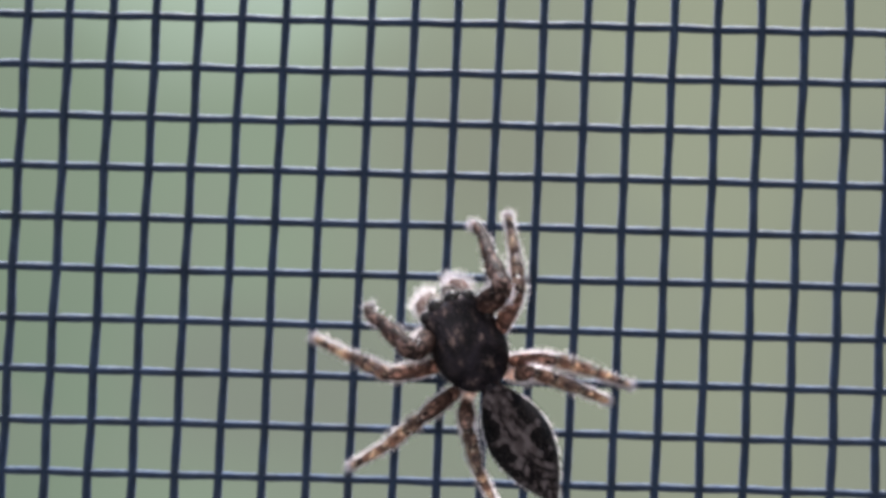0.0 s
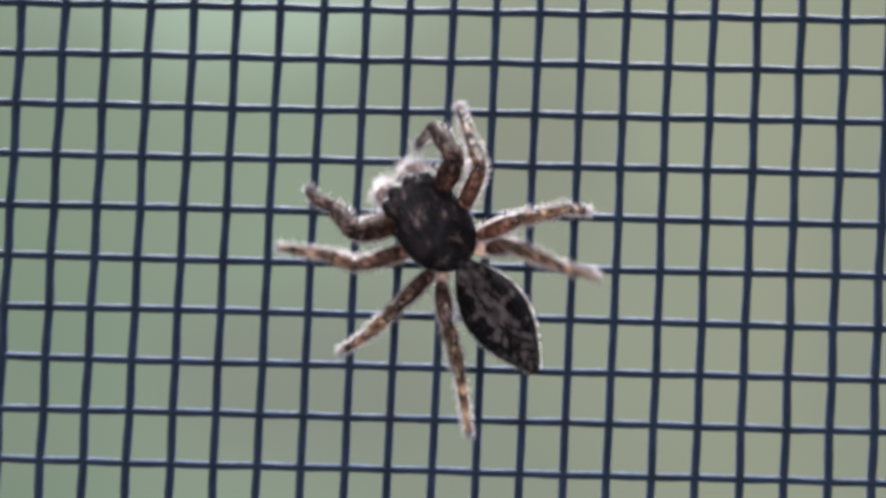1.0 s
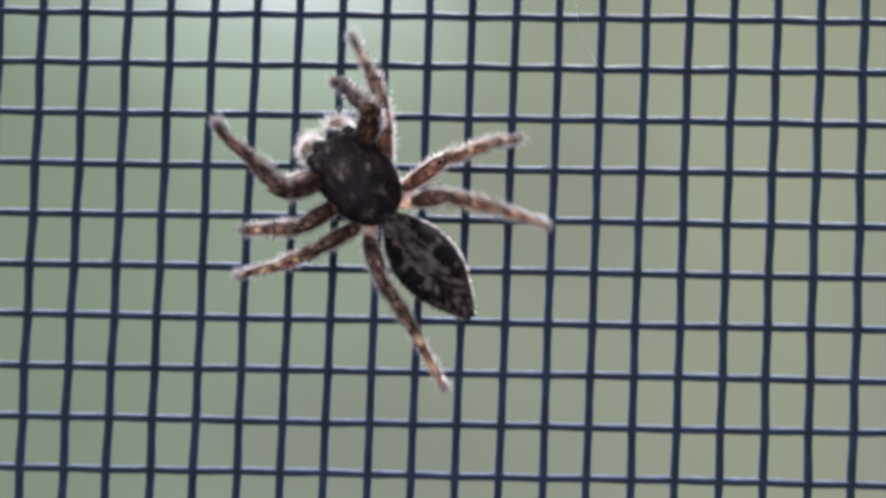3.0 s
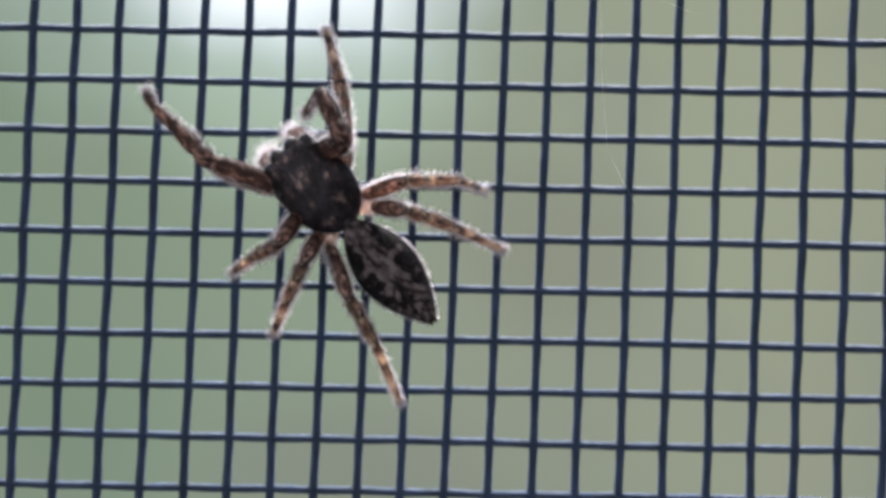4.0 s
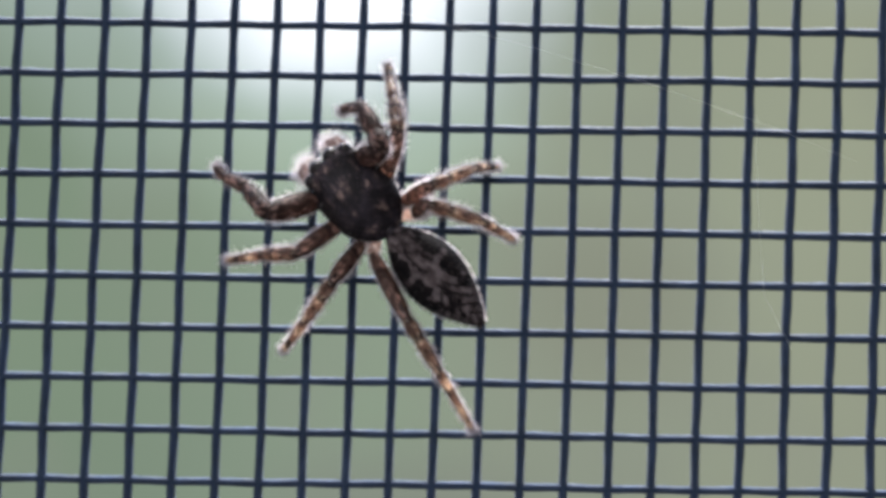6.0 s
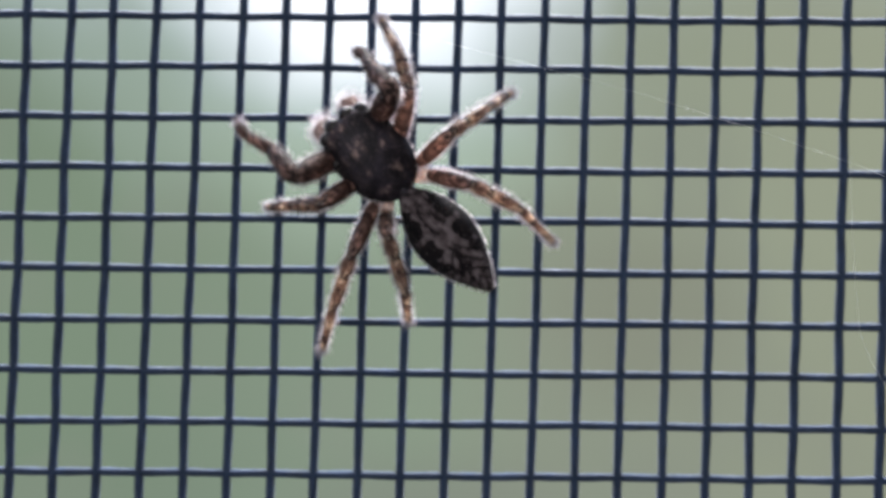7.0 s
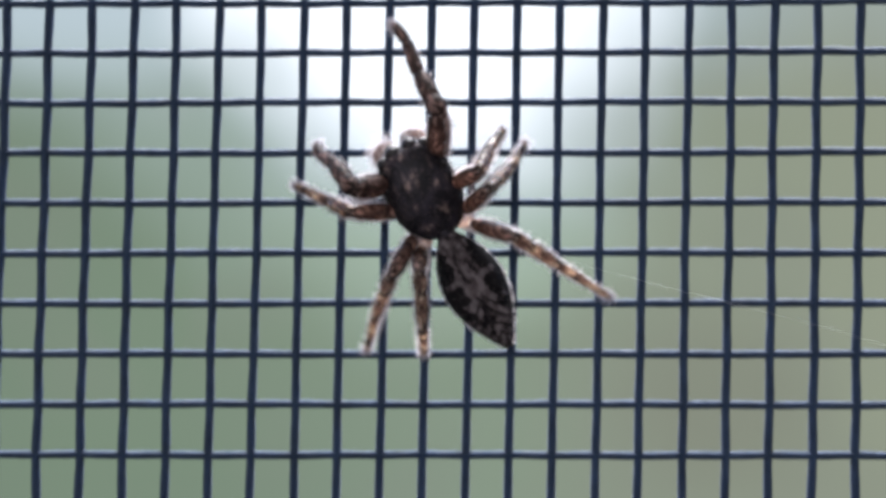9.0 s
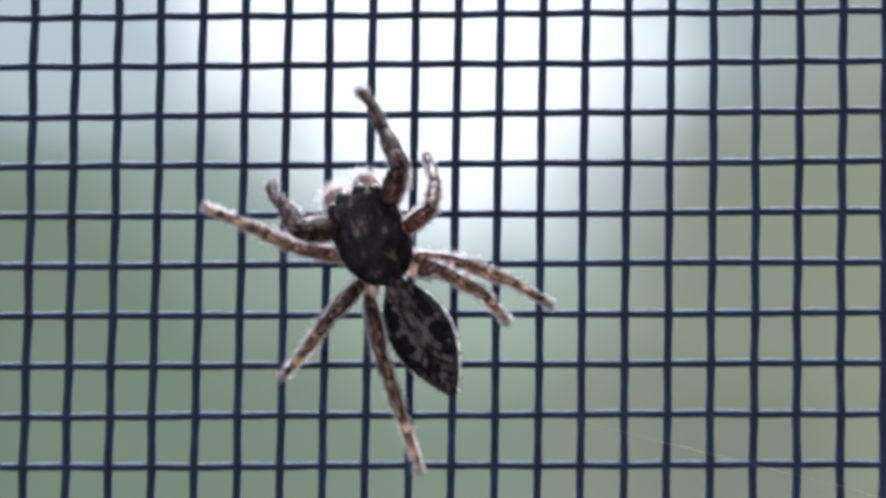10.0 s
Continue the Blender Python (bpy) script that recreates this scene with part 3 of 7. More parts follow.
# sternum and the bases of the legs under the carapace
bm = loft([(2.6, 0.35, 0.95, 0.2), (2.2, 0.55, 0.9, 0.3), (1.3, 0.62, 0.85, 0.32), (0.4, 0.5, 0.85, 0.3), (0.1, 0.25, 0.95, 0.2)], 18, 0.9)
part("sternum", bm, SOFT, spider)
bm = bmesh.new()
tube(bm, [Vector(q) * MM for q in ((0, 0.4, 1.2), (0, 0.05, 1.2), (0, -0.4, 1.2))], [0.38 * MM, 0.32 * MM, 0.36 * MM], 12)
part("waist", bm, CARAPACE, spider)
for sgn in (-1, 1):
    bm = bmesh.new()
    tube(bm, [Vector(q) * MM for q in ((sgn * 0.28, 2.9, 1.2), (sgn * 0.30, 3.2, 1.1), (sgn * 0.30, 3.34, 0.85), (sgn * 0.28, 3.36, 0.55))],
         [0.26 * MM, 0.27 * MM, 0.22 * MM, 0.10 * MM], 12)
    part("chelicera", bm, SOFT, spider)
    palp_path = [(sgn * 0.62, 2.75, 1.0), (sgn * 0.80, 3.04, 1.20), (sgn * 0.75, 3.31, 1.22), (sgn * 0.52, 3.44, 1.10), (sgn * 0.26, 3.46, 0.92)]
    bm = bmesh.new()
    tube(bm, [Vector(q) * MM for q in palp_path], [0.13 * MM, 0.14 * MM, 0.145 * MM, 0.14 * MM, 0.09 * MM], 12)
    palp = part("pedipalp", bm, PALP, spider, "pale bushy feeler beside the jaws")

    def palp_at(r, path=palp_path):
        k = r.randrange(1, len(path) - 1)
        a, b = Vector(path[k]), Vector(path[k + 1])
        q = a.lerp(b, r.random())
        out = Vector((r.gauss(0, 1), r.gauss(0, 1), r.gauss(0, 1))).normalized()
        if out.z > 0.55:
            out.z = -out.z
        return q + out * 0.12, out
    fuzz("palp_hair", palp, HAIR, 760, palp_at, 0.42, 0.0048, 5 + sgn, (sgn * 0.25, 0.3, -0.1))

# the abdomen turns on the waist: its own origin is there
BELLY = [(0.22, 0.20, 0.0, 0.18), (-0.05, 0.38, 0.02, 0.33), (-0.35, 0.58, 0.04, 0.50), (-0.75, 0.81, 0.05, 0.66), (-1.25, 0.97, 0.05, 0.76), (-1.75, 1.02, 0.03, 0.78),
         (-2.25, 0.96, 0.0, 0.73), (-2.75, 0.81, -0.03, 0.62), (-3.2, 0.60, -0.06, 0.48), (-3.6, 0.37, -0.09, 0.32), (-3.85, 0.21, -0.11, 0.19), (-3.97, 0.11, -0.12, 0.1)]
abdomen = part("abdomen", loft(BELLY, 32, 0.8), ABDOMEN, spider, "long pointed abdomen, dark with mottled grey-brown pattern")
fuzz("abdomen_hair", abdomen, DARK_HAIR, 900, skin_point(BELLY, -3.9, -0.1), 0.13, 0.006, 9, (0, -0.8, 0))
fuzz("abdomen_fringe", abdomen, HAIR, 650, skin_point(BELLY, -3.95, -0.2, True), 0.14, 0.0065, 10, (0, -0.9, -0.1))
for sgn in (-1, 1):
    bm = bmesh.new()
    tube(bm, [Vector(q) * MM for q in ((sgn * 0.08, -3.8, -0.12), (sgn * 0.08, -3.95, -0.14), (sgn * 0.08, -4.03, -0.15))], [0.09 * MM, 0.07 * MM, 0.03 * MM], 10)
    part("spinneret", bm, SOFT, abdomen)

# ---- legs: three moving parts each, joined at the knee and the ankle ----
LENGTHS = {1: (2.355, 1.807, 2.057), 2: (1.969, 1.515, 1.75), 3: (2.107, 1.898, 1.756), 4: (2.457, 1.977, 2.569)}
BASES = {1: (0.944, 2.366, 1.173), 2: (0.941, 1.358, 1.175), 3: (0.941, 0.434, 1.191), 4: (0.948, -0.066, 1.191)}
HIPS = {1: (0.40, 2.05), 2: (0.45, 1.40), 3: (0.45, 0.85), 4: (0.40, 0.40)}
THICK = {1: 1.40, 2: 0.98, 3: 0.90, 4: 0.92}


def leg_part(name, length, radii, mat, seed, hairs, hair_length, side_top=0.3, bow=0.0):
    """A part along +y from its joint at the origin. radii: (place 0..1, radius in mm)."""
    ys = [k / 26 for k in range(27)]
    rr = [np.interp(y, [a for a, _ in radii], [b for _, b in radii]) for y in ys]
    bm = bmesh.new()

    def arch(y):
        return bow * math.sin(math.pi * min(max(y, 0.0), 1.0) ** 1.6)
    path = [(0, -rr[0] * 0.5 * MM, 0)] + [(arch(y) * MM, y * length * MM, 0) for y in ys] + [(-bow * 0.15 * MM, (length + rr[-1] * 0.5) * MM, 0)]
    tube(bm, path, [rr[0] * 0.6 * MM] + [q * MM for q in rr] + [rr[-1] * 0.5 * MM], 14)
    ob = part(name, bm, mat, spider)

    def at(r, low=-2.6, high=0.35):
        y = r.random()
        q = np.interp(y, [a for a, _ in radii], [b for _, b in radii])
        a = r.uniform(low, high) if r.random() < 0.5 else math.pi - r.uniform(low, high)
        return (arch(y) + q * math.cos(a), y * length, q * math.sin(a)), (math.cos(a), 0.35, math.sin(a))
    fuzz("leg_hair", ob, HAIR, hairs * 2, lambda r: at(r, -1.2, side_top), hair_length * 0.8, 0.0062, seed, (0, 0.6, 0))
    fuzz("long_hair", ob, HAIR, hairs * 2 // 3, lambda r: at(r, -1.0, 0.35), hair_length * 1.9, 0.0060, seed + 4, (0, 0.5, 0))
    fuzz("short_hair", ob, DARK_HAIR, hairs // 2, lambda r: at(r, side_top, 1.57), hair_length, 0.007, seed + 5, (0, 0.8, 0))
    if name == "tarsus":
        fuzz("foot_tuft", ob, TUFT, 300 if bow else 240, lambda r: ((r.gauss(0, 0.06), length * r.uniform(0.80 if bow else 0.88, 1.03), r.gauss(0, 0.06)), (r.gauss(0, 1), 0.8, r.gauss(0, 1))), 0.32 if bow else 0.29, 0.0055, seed + 2)
    fuzz("bristle", ob, DARK_HAIR, hairs // 12, at, hair_length * 1.8, 0.009, seed + 1)
    return ob


LEGS = {}
for side, sgn in (("left", -1), ("right", 1)):
    for n in (1, 2, 3, 4):
        a, b, c = LENGTHS[n]
        w = THICK[n]
        bx, by, bz = BASES[n]
        bm = bmesh.new()
        tube(bm, [Vector(q) * MM for q in ((sgn * HIPS[n][0], HIPS[n][1], 0.95), (sgn * (HIPS[n][0] + bx) / 2, (HIPS[n][1] + by) / 2, 1.0), (sgn * bx, by, bz))], [0.24 * w * MM, 0.24 * w * MM, 0.18 * w * MM], 12)
        coxa = part("coxa", bm, COXA, spider)
        hip, joint = Vector((sgn * HIPS[n][0], HIPS[n][1], 0.95)), Vector((sgn * bx, by, bz))

        def coxa_at(r, hip=hip, joint=joint):
            out = Vector((r.gauss(0, 0.6), r.gauss(0, 1), r.gauss(0.1, 0.6))).normalized()
            return hip.lerp(joint, r.uniform(0.5, 1.05)) + out * 0.2, out
        fuzz("coxa_hair", coxa, HAIR, 260, coxa_at, 0.20, 0.008, n * 10 + sgn)
        s = n * 100 + (sgn + 1) * 10
        lead = n == 1
        thigh = [(0, 0.16), (0.15, 0.24), (0.5, 0.275), (0.85, 0.24), (0.96, 0.18), (1, 0.165)]
        shin = [(0, 0.165), (0.08, 0.205), (0.2, 0.225), (0.29, 0.205), (0.345, 0.165), (0.42, 0.195), (0.65, 0.205), (0.88, 0.175), (0.96, 0.135), (1, 0.125)]
        foot = [(0, 0.13), (0.07, 0.155), (0.3, 0.147), (0.57, 0.125), (0.62, 0.103), (0.7, 0.125), (0.92, 0.125 if lead else 0.103), (1, 0.11 if lead else 0.083)]
        LEGS[side, n] = (
            leg_part("femur", a, [(y, q * w) for y, q in thigh], FRONT if lead else FEMUR, s, 320, 0.13),
            leg_part("tibia", b, [(y, q * w) for y, q in shin], FRONT if lead else TIBIA, s + 3, 150 if lead else 360, 0.14, -0.7 if lead else -0.1),
            leg_part("tarsus", c, [(y, q * w) for y, q in foot], FRONT if lead else TARSUS, s + 6, 150 if lead else 340, 0.13, -0.7 if lead else -0.1, 0.12 * sgn if lead else 0.0),
        )


# ---- movement ----
def aim(a, b, rest):
    """The pose of a leg part from joint a to joint b, turned by the shortest way from its resting direction; its z points away from the screen."""
    d = (Vector(b) - Vector(a)).normalized()
    y = Vector(rest)
    x = y.cross(Vector((0, 0, 1))).normalized()
    z = x.cross(y)
    turn = Matrix((x, y, z)).transposed()
    return Matrix.Translation(Vector(a) * MM) @ (y.rotation_difference(d).to_matrix() @ turn).to_4x4()


def motions():
    body_rows = [
        (0.0, 12.661, -10.036, 29.92, 1.10), (0.1, 12.489, -9.678, 31.86, -1.33), (0.2, 12.317, -9.320, 33.80, -2.38),
        (0.3, 12.110, -8.959, 35.25, -2.90), (0.4, 11.836, -8.590, 35.89, -2.85), (0.5, 11.565, -8.231, 36.39, -2.79),
        (0.6, 11.387, -7.916, 37.52, -3.33), (0.7, 11.250, -7.624, 38.85, -4.26), (0.8, 11.059, -7.313, 39.54, -4.74),
        (0.9, 10.777, -6.962, 39.43, -4.30), (1.0, 10.449, -6.602, 39.27, -3.54), (1.1, 10.073, -6.234, 39.35, -2.71),
        (1.2, 9.661, -5.867, 39.51, -1.81), (1.3, 9.263, -5.543, 39.57, -1.09), (1.4, 8.894, -5.296, 39.27, -0.73),
        (1.5, 8.548, -5.049, 38.90, -0.43), (1.6, 8.247, -4.716, 38.81, -0.02), (1.7, 7.977, -4.342, 38.80, 0.44),
        (1.8, 7.703, -4.008, 38.71, 0.96), (1.9, 7.402, -3.756, 38.33, 1.69), (2.0, 7.119, -3.509, 38.04, 2.17),
        (2.1, 6.899, -3.199, 38.06, 2.08), (2.2, 6.716, -2.858, 38.20, 1.73), (2.3, 6.523, -2.525, 38.47, 1.25),
        (2.4, 6.307, -2.225, 38.88, 0.58), (2.5, 6.076, -1.913, 39.37, -0.05), (2.6, 5.826, -1.543, 39.95, -0.39),
        (2.7, 5.559, -1.142, 40.55, -0.52), (2.8, 5.281, -0.756, 40.83, -0.51), (2.9, 4.991, -0.391, 40.57, -0.14),
        (3.0, 4.698, -0.061, 40.15, 0.51), (3.1, 4.414, 0.183, 39.76, 1.34), (3.2, 4.138, 0.410, 39.50, 1.95),
        (3.3, 3.880, 0.700, 39.52, 2.01), (3.4, 3.644, 1.041, 39.68, 1.87), (3.5, 3.424, 1.424, 39.97, 1.58),
        (3.6, 3.218, 1.838, 40.36, 1.18), (3.7, 3.020, 2.273, 40.83, 0.71), (3.8, 2.826, 2.720, 41.37, 0.22),
        (3.9, 2.633, 3.167, 41.94, -0.24), (4.0, 2.436, 3.605, 42.53, -0.65), (4.1, 2.232, 4.024, 43.13, -0.94),
        (4.2, 2.015, 4.413, 43.69, -1.09), (4.3, 1.782, 4.762, 44.22, -1.04), (4.4, 1.547, 5.071, 44.72, -0.34),
        (4.5, 1.287, 5.388, 45.24, 0.33), (4.6, 0.909, 5.823, 45.90, 0.06), (4.7, 0.487, 6.288, 46.57, -0.51),
        (4.8, 0.217, 6.555, 46.91, -0.83), (4.9, 0.151, 6.602, 46.77, -0.62), (5.0, 0.132, 6.617, 46.61, -0.39),
        (5.1, 0.116, 6.637, 46.75, -0.53), (5.2, 0.112, 6.653, 47.02, -0.81), (5.3, 0.095, 6.680, 47.13, -0.95),
        (5.4, 0.076, 6.700, 46.84, -0.78), (5.5, 0.005, 6.772, 46.32, -0.49), (5.6, -0.247, 7.024, 45.66, -0.18),
        (5.7, -0.573, 7.348, 45.16, 0.04), (5.8, -0.845, 7.621, 45.07, 0.07), (5.9, -1.099, 7.880, 45.08, 0.03),
        (6.0, -1.338, 8.126, 45.15, -0.07), (6.1, -1.569, 8.365, 45.28, -0.20), (6.2, -1.796, 8.599, 45.42, -0.36),
        (6.3, -2.024, 8.832, 45.57, -0.54), (6.4, -2.259, 9.068, 45.69, -0.71), (6.5, -2.506, 9.311, 45.76, -0.87),
        (6.6, -2.770, 9.564, 45.76, -1.00), (6.7, -3.056, 9.831, 45.67, -1.08), (6.8, -3.369, 10.116, 45.45, -1.12),
        (6.9, -3.706, 10.418, 44.69, -1.11), (7.0, -4.053, 10.720, 43.22, -1.08), (7.1, -4.405, 10.996, 40.87, -0.04),
        (7.2, -4.765, 11.263, 37.95, 1.85), (7.3, -5.132, 11.559, 35.57, 2.91), (7.4, -5.529, 11.918, 34.16, 2.69),
        (7.5, -5.893, 12.264, 33.20, 2.17), (7.6, -6.144, 12.499, 32.57, 1.51), (7.7, -6.322, 12.682, 32.29, 0.72),
        (7.8, -6.489, 12.926, 32.23, 0.09), (7.9, -6.667, 13.295, 32.56, -0.34), (8.0, -6.836, 13.676, 32.90, -0.50),
        (8.1, -6.988, 13.990, 32.80, 0.39), (8.2, -7.131, 14.266, 32.49, 1.97), (8.3, -7.284, 14.513, 32.07, 2.88),
        (8.4, -7.444, 14.700, 31.57, 2.84), (8.5, -7.636, 14.928, 30.91, 2.74), (8.6, -7.935, 15.360, 29.75, 2.77),
        (8.7, -8.288, 15.903, 28.38, 2.82), (8.8, -8.575, 16.389, 27.65, 2.81), (8.9, -8.729, 16.738, 27.70, 2.31),
        (9.0, -8.874, 17.073, 27.77, 1.89), (9.1, -9.109, 17.464, 27.20, 2.76), (9.2, -9.393, 17.882, 26.22, 4.33),
        (9.3, -9.685, 18.299, 25.66, 5.21), (9.4, -9.977, 18.712, 25.76, 4.96), (9.5, -10.264, 19.110, 25.94, 4.46),
        (9.6, -10.537, 19.448, 26.05, 3.81), (9.7, -10.793, 19.755, 26.13, 3.08), (9.8, -11.013, 20.094, 26.12, 2.68),
        (9.9, -11.181, 20.497, 25.77, 2.63), (10.0, -11.331, 20.915, 25.24, 2.62),
    ]
    leg_rows = {
        "left 1": [
            (0.0, -1.46, 2.22, 3.47, -1.94, 3.34, 2.13, -2.24, 4.04, 0.22), (0.1, -1.39, 2.01, 3.46, -1.97, 3.31, 2.34, -1.95, 3.78, 0.34),
            (0.2, -1.29, 1.84, 3.44, -2.14, 3.08, 2.44, -2.13, 3.62, 0.46), (0.3, -1.44, 1.94, 3.44, -1.98, 3.28, 2.35, -2.10, 4.46, 0.67),
            (0.4, -1.84, 2.55, 3.34, -2.00, 3.81, 2.06, -2.23, 5.34, 0.70), (0.5, -1.99, 2.72, 3.25, -2.15, 4.05, 2.04, -2.45, 5.78, 0.96),
            (0.6, -2.03, 2.92, 3.19, -2.15, 4.22, 1.94, -2.44, 5.83, 0.70), (0.7, -2.06, 3.33, 3.01, -2.13, 4.67, 1.81, -2.37, 6.30, 0.58),
            (0.8, -2.04, 3.19, 3.09, -2.11, 4.46, 1.80, -2.39, 5.99, 0.46), (0.9, -2.00, 2.92, 3.20, -2.10, 4.10, 1.84, -2.41, 5.47, 0.34),
            (1.0, -1.93, 2.70, 3.29, -2.06, 3.83, 1.88, -2.41, 4.99, 0.22), (1.1, -1.87, 2.38, 3.34, -2.17, 3.48, 1.94, -2.58, 4.67, 0.31),
            (1.2, -1.61, 2.00, 3.40, -2.14, 3.11, 2.08, -2.48, 4.26, 0.41), (1.3, -1.33, 1.77, 3.42, -2.21, 2.74, 2.17, -2.45, 3.92, 0.50),
            (1.4, -1.39, 1.79, 3.41, -2.21, 2.71, 2.09, -2.50, 4.12, 0.62), (1.5, -1.92, 2.25, 3.31, -2.25, 3.41, 1.96, -2.56, 5.08, 0.80),
            (1.6, -2.09, 2.99, 3.13, -2.18, 4.25, 1.84, -2.33, 5.93, 0.66), (1.7, -2.10, 3.36, 2.97, -2.20, 4.70, 1.76, -2.36, 6.41, 0.63),
            (1.8, -1.96, 3.61, 2.90, -1.96, 5.00, 1.74, -1.97, 6.71, 0.61), (1.9, -1.88, 3.34, 3.10, -1.82, 4.62, 1.84, -1.77, 6.25, 0.58),
            (2.0, -1.78, 3.01, 3.28, -1.76, 4.26, 1.98, -1.69, 5.82, 0.64), (2.1, -1.79, 2.89, 3.31, -1.78, 4.09, 1.95, -1.73, 5.53, 0.49),
            (2.2, -1.79, 2.72, 3.34, -1.81, 3.89, 1.96, -1.79, 5.25, 0.42), (2.3, -1.78, 2.56, 3.37, -1.84, 3.71, 1.97, -1.86, 4.98, 0.35),
            (2.4, -1.76, 2.46, 3.38, -1.86, 3.57, 1.96, -1.90, 4.77, 0.29), (2.5, -1.75, 2.35, 3.39, -1.87, 3.42, 1.93, -1.94, 4.56, 0.22),
            (2.6, -1.53, 1.94, 3.42, -1.96, 3.20, 2.19, -2.00, 4.25, 0.42), (2.7, -1.29, 1.68, 3.40, -2.12, 2.96, 2.44, -2.10, 3.94, 0.63),
            (2.8, -1.27, 1.63, 3.39, -2.14, 2.95, 2.51, -2.16, 4.14, 0.83), (2.9, -1.65, 2.02, 3.39, -1.89, 3.49, 2.37, -1.85, 5.06, 1.04),
            (3.0, -1.87, 2.41, 3.34, -2.07, 3.92, 2.37, -2.28, 5.77, 1.50), (3.1, -2.00, 2.96, 3.20, -2.10, 4.45, 2.19, -2.27, 6.25, 1.20),
            (3.2, -1.95, 2.95, 3.22, -1.98, 4.43, 2.18, -2.05, 6.21, 1.15), (3.3, -1.89, 2.64, 3.31, -1.95, 4.07, 2.22, -2.00, 5.80, 1.11),
            (3.4, -1.96, 3.18, 3.14, -1.95, 4.66, 2.10, -1.98, 6.43, 1.06), (3.5, -1.89, 3.91, 2.68, -1.94, 5.56, 1.96, -1.94, 7.39, 1.02),
            (3.6, -1.96, 3.63, 2.88, -1.97, 5.19, 1.97, -1.99, 6.98, 0.97), (3.7, -1.99, 3.33, 3.05, -2.01, 4.80, 2.00, -2.06, 6.55, 0.92),
            (3.8, -1.99, 3.01, 3.18, -2.05, 4.40, 2.03, -2.14, 6.10, 0.88), (3.9, -1.99, 2.95, 3.20, -2.07, 4.32, 2.02, -2.19, 5.99, 0.83),
            (4.0, -1.89, 4.14, 2.40, -2.04, 5.83, 1.77, -2.08, 7.64, 0.79), (4.1, -1.98, 3.89, 2.65, -2.07, 5.48, 1.79, -2.13, 7.24, 0.74),
            (4.2, -2.02, 3.64, 2.83, -2.09, 5.13, 1.81, -2.16, 6.86, 0.69), (4.3, -2.04, 3.46, 2.95, -2.09, 4.86, 1.82, -2.17, 6.55, 0.65),
            (4.4, -2.04, 3.37, 3.00, -2.09, 4.74, 1.81, -2.17, 6.40, 0.60), (4.5, -1.95, 2.75, 3.27, -2.09, 4.00, 1.97, -2.16, 5.56, 0.64),
            (4.6, -1.93, 2.47, 3.31, -2.17, 3.68, 1.98, -2.35, 5.08, 0.49), (4.7, -1.82, 2.15, 3.35, -2.24, 3.33, 2.05, -2.48, 4.57, 0.42),
            (4.8, -1.81, 2.04, 3.34, -2.28, 3.20, 2.04, -2.56, 4.34, 0.35), (4.9, -1.89, 2.08, 3.31, -2.30, 3.25, 2.00, -2.57, 4.36, 0.29),
            (5.0, -1.98, 2.08, 3.27, -2.33, 3.27, 1.95, -2.59, 4.35, 0.22), (5.1, -1.94, 2.08, 3.29, -2.29, 3.24, 1.95, -2.58, 4.31, 0.22),
            (5.2, -1.94, 2.09, 3.29, -2.27, 3.25, 1.95, -2.56, 4.32, 0.22), (5.3, -1.93, 2.08, 3.29, -2.25, 3.25, 1.95, -2.57, 4.32, 0.22),
            (5.4, -1.94, 2.09, 3.29, -2.24, 3.26, 1.94, -2.58, 4.34, 0.22), (5.5, -1.94, 2.04, 3.28, -2.22, 3.22, 1.94, -2.56, 4.29, 0.22),
            (5.6, -1.86, 1.96, 3.31, -2.25, 3.22, 2.08, -2.76, 4.55, 0.60), (5.7, -2.17, 2.68, 3.16, -2.24, 3.93, 1.85, -2.54, 5.36, 0.40),
            (5.8, -2.11, 2.45, 3.22, -2.23, 3.64, 1.86, -2.54, 4.94, 0.29), (5.9, -2.12, 2.49, 3.21, -2.23, 3.72, 1.88, -2.55, 5.11, 0.40),
            (6.0, -2.24, 2.87, 3.07, -2.28, 4.11, 1.76, -2.59, 5.57, 0.34), (6.1, -2.17, 2.58, 3.17, -2.25, 3.79, 1.84, -2.57, 5.19, 0.36),
            (6.2, -2.05, 2.29, 3.25, -2.21, 3.49, 1.92, -2.55, 4.83, 0.39), (6.3, -1.90, 2.03, 3.30, -2.17, 3.24, 1.99, -2.54, 4.51, 0.41),
            (6.4, -1.76, 1.84, 3.32, -2.16, 3.07, 2.06, -2.53, 4.28, 0.44), (6.5, -2.11, 2.44, 3.22, -2.22, 3.66, 1.89, -2.55, 5.10, 0.46),
            (6.6, -1.94, 2.10, 3.29, -2.17, 3.32, 1.98, -2.54, 4.69, 0.48), (6.7, -1.68, 1.75, 3.32, -2.14, 2.99, 2.09, -2.53, 4.24, 0.51),
            (6.8, -1.34, 1.49, 3.32, -2.18, 2.67, 2.24, -2.52, 3.76, 0.53), (6.9, -1.75, 1.83, 3.32, -2.13, 3.07, 2.05, -2.56, 4.52, 0.67),
            (7.0, -2.14, 2.46, 3.20, -2.16, 3.73, 1.91, -2.43, 5.35, 0.67), (7.1, -2.14, 3.12, 3.05, -2.03, 4.44, 1.82, -2.12, 6.11, 0.62),
            (7.2, -2.05, 3.31, 3.02, -1.87, 4.58, 1.75, -1.82, 6.17, 0.44), (7.3, -2.01, 2.93, 3.19, -1.91, 4.13, 1.84, -1.88, 5.56, 0.36),
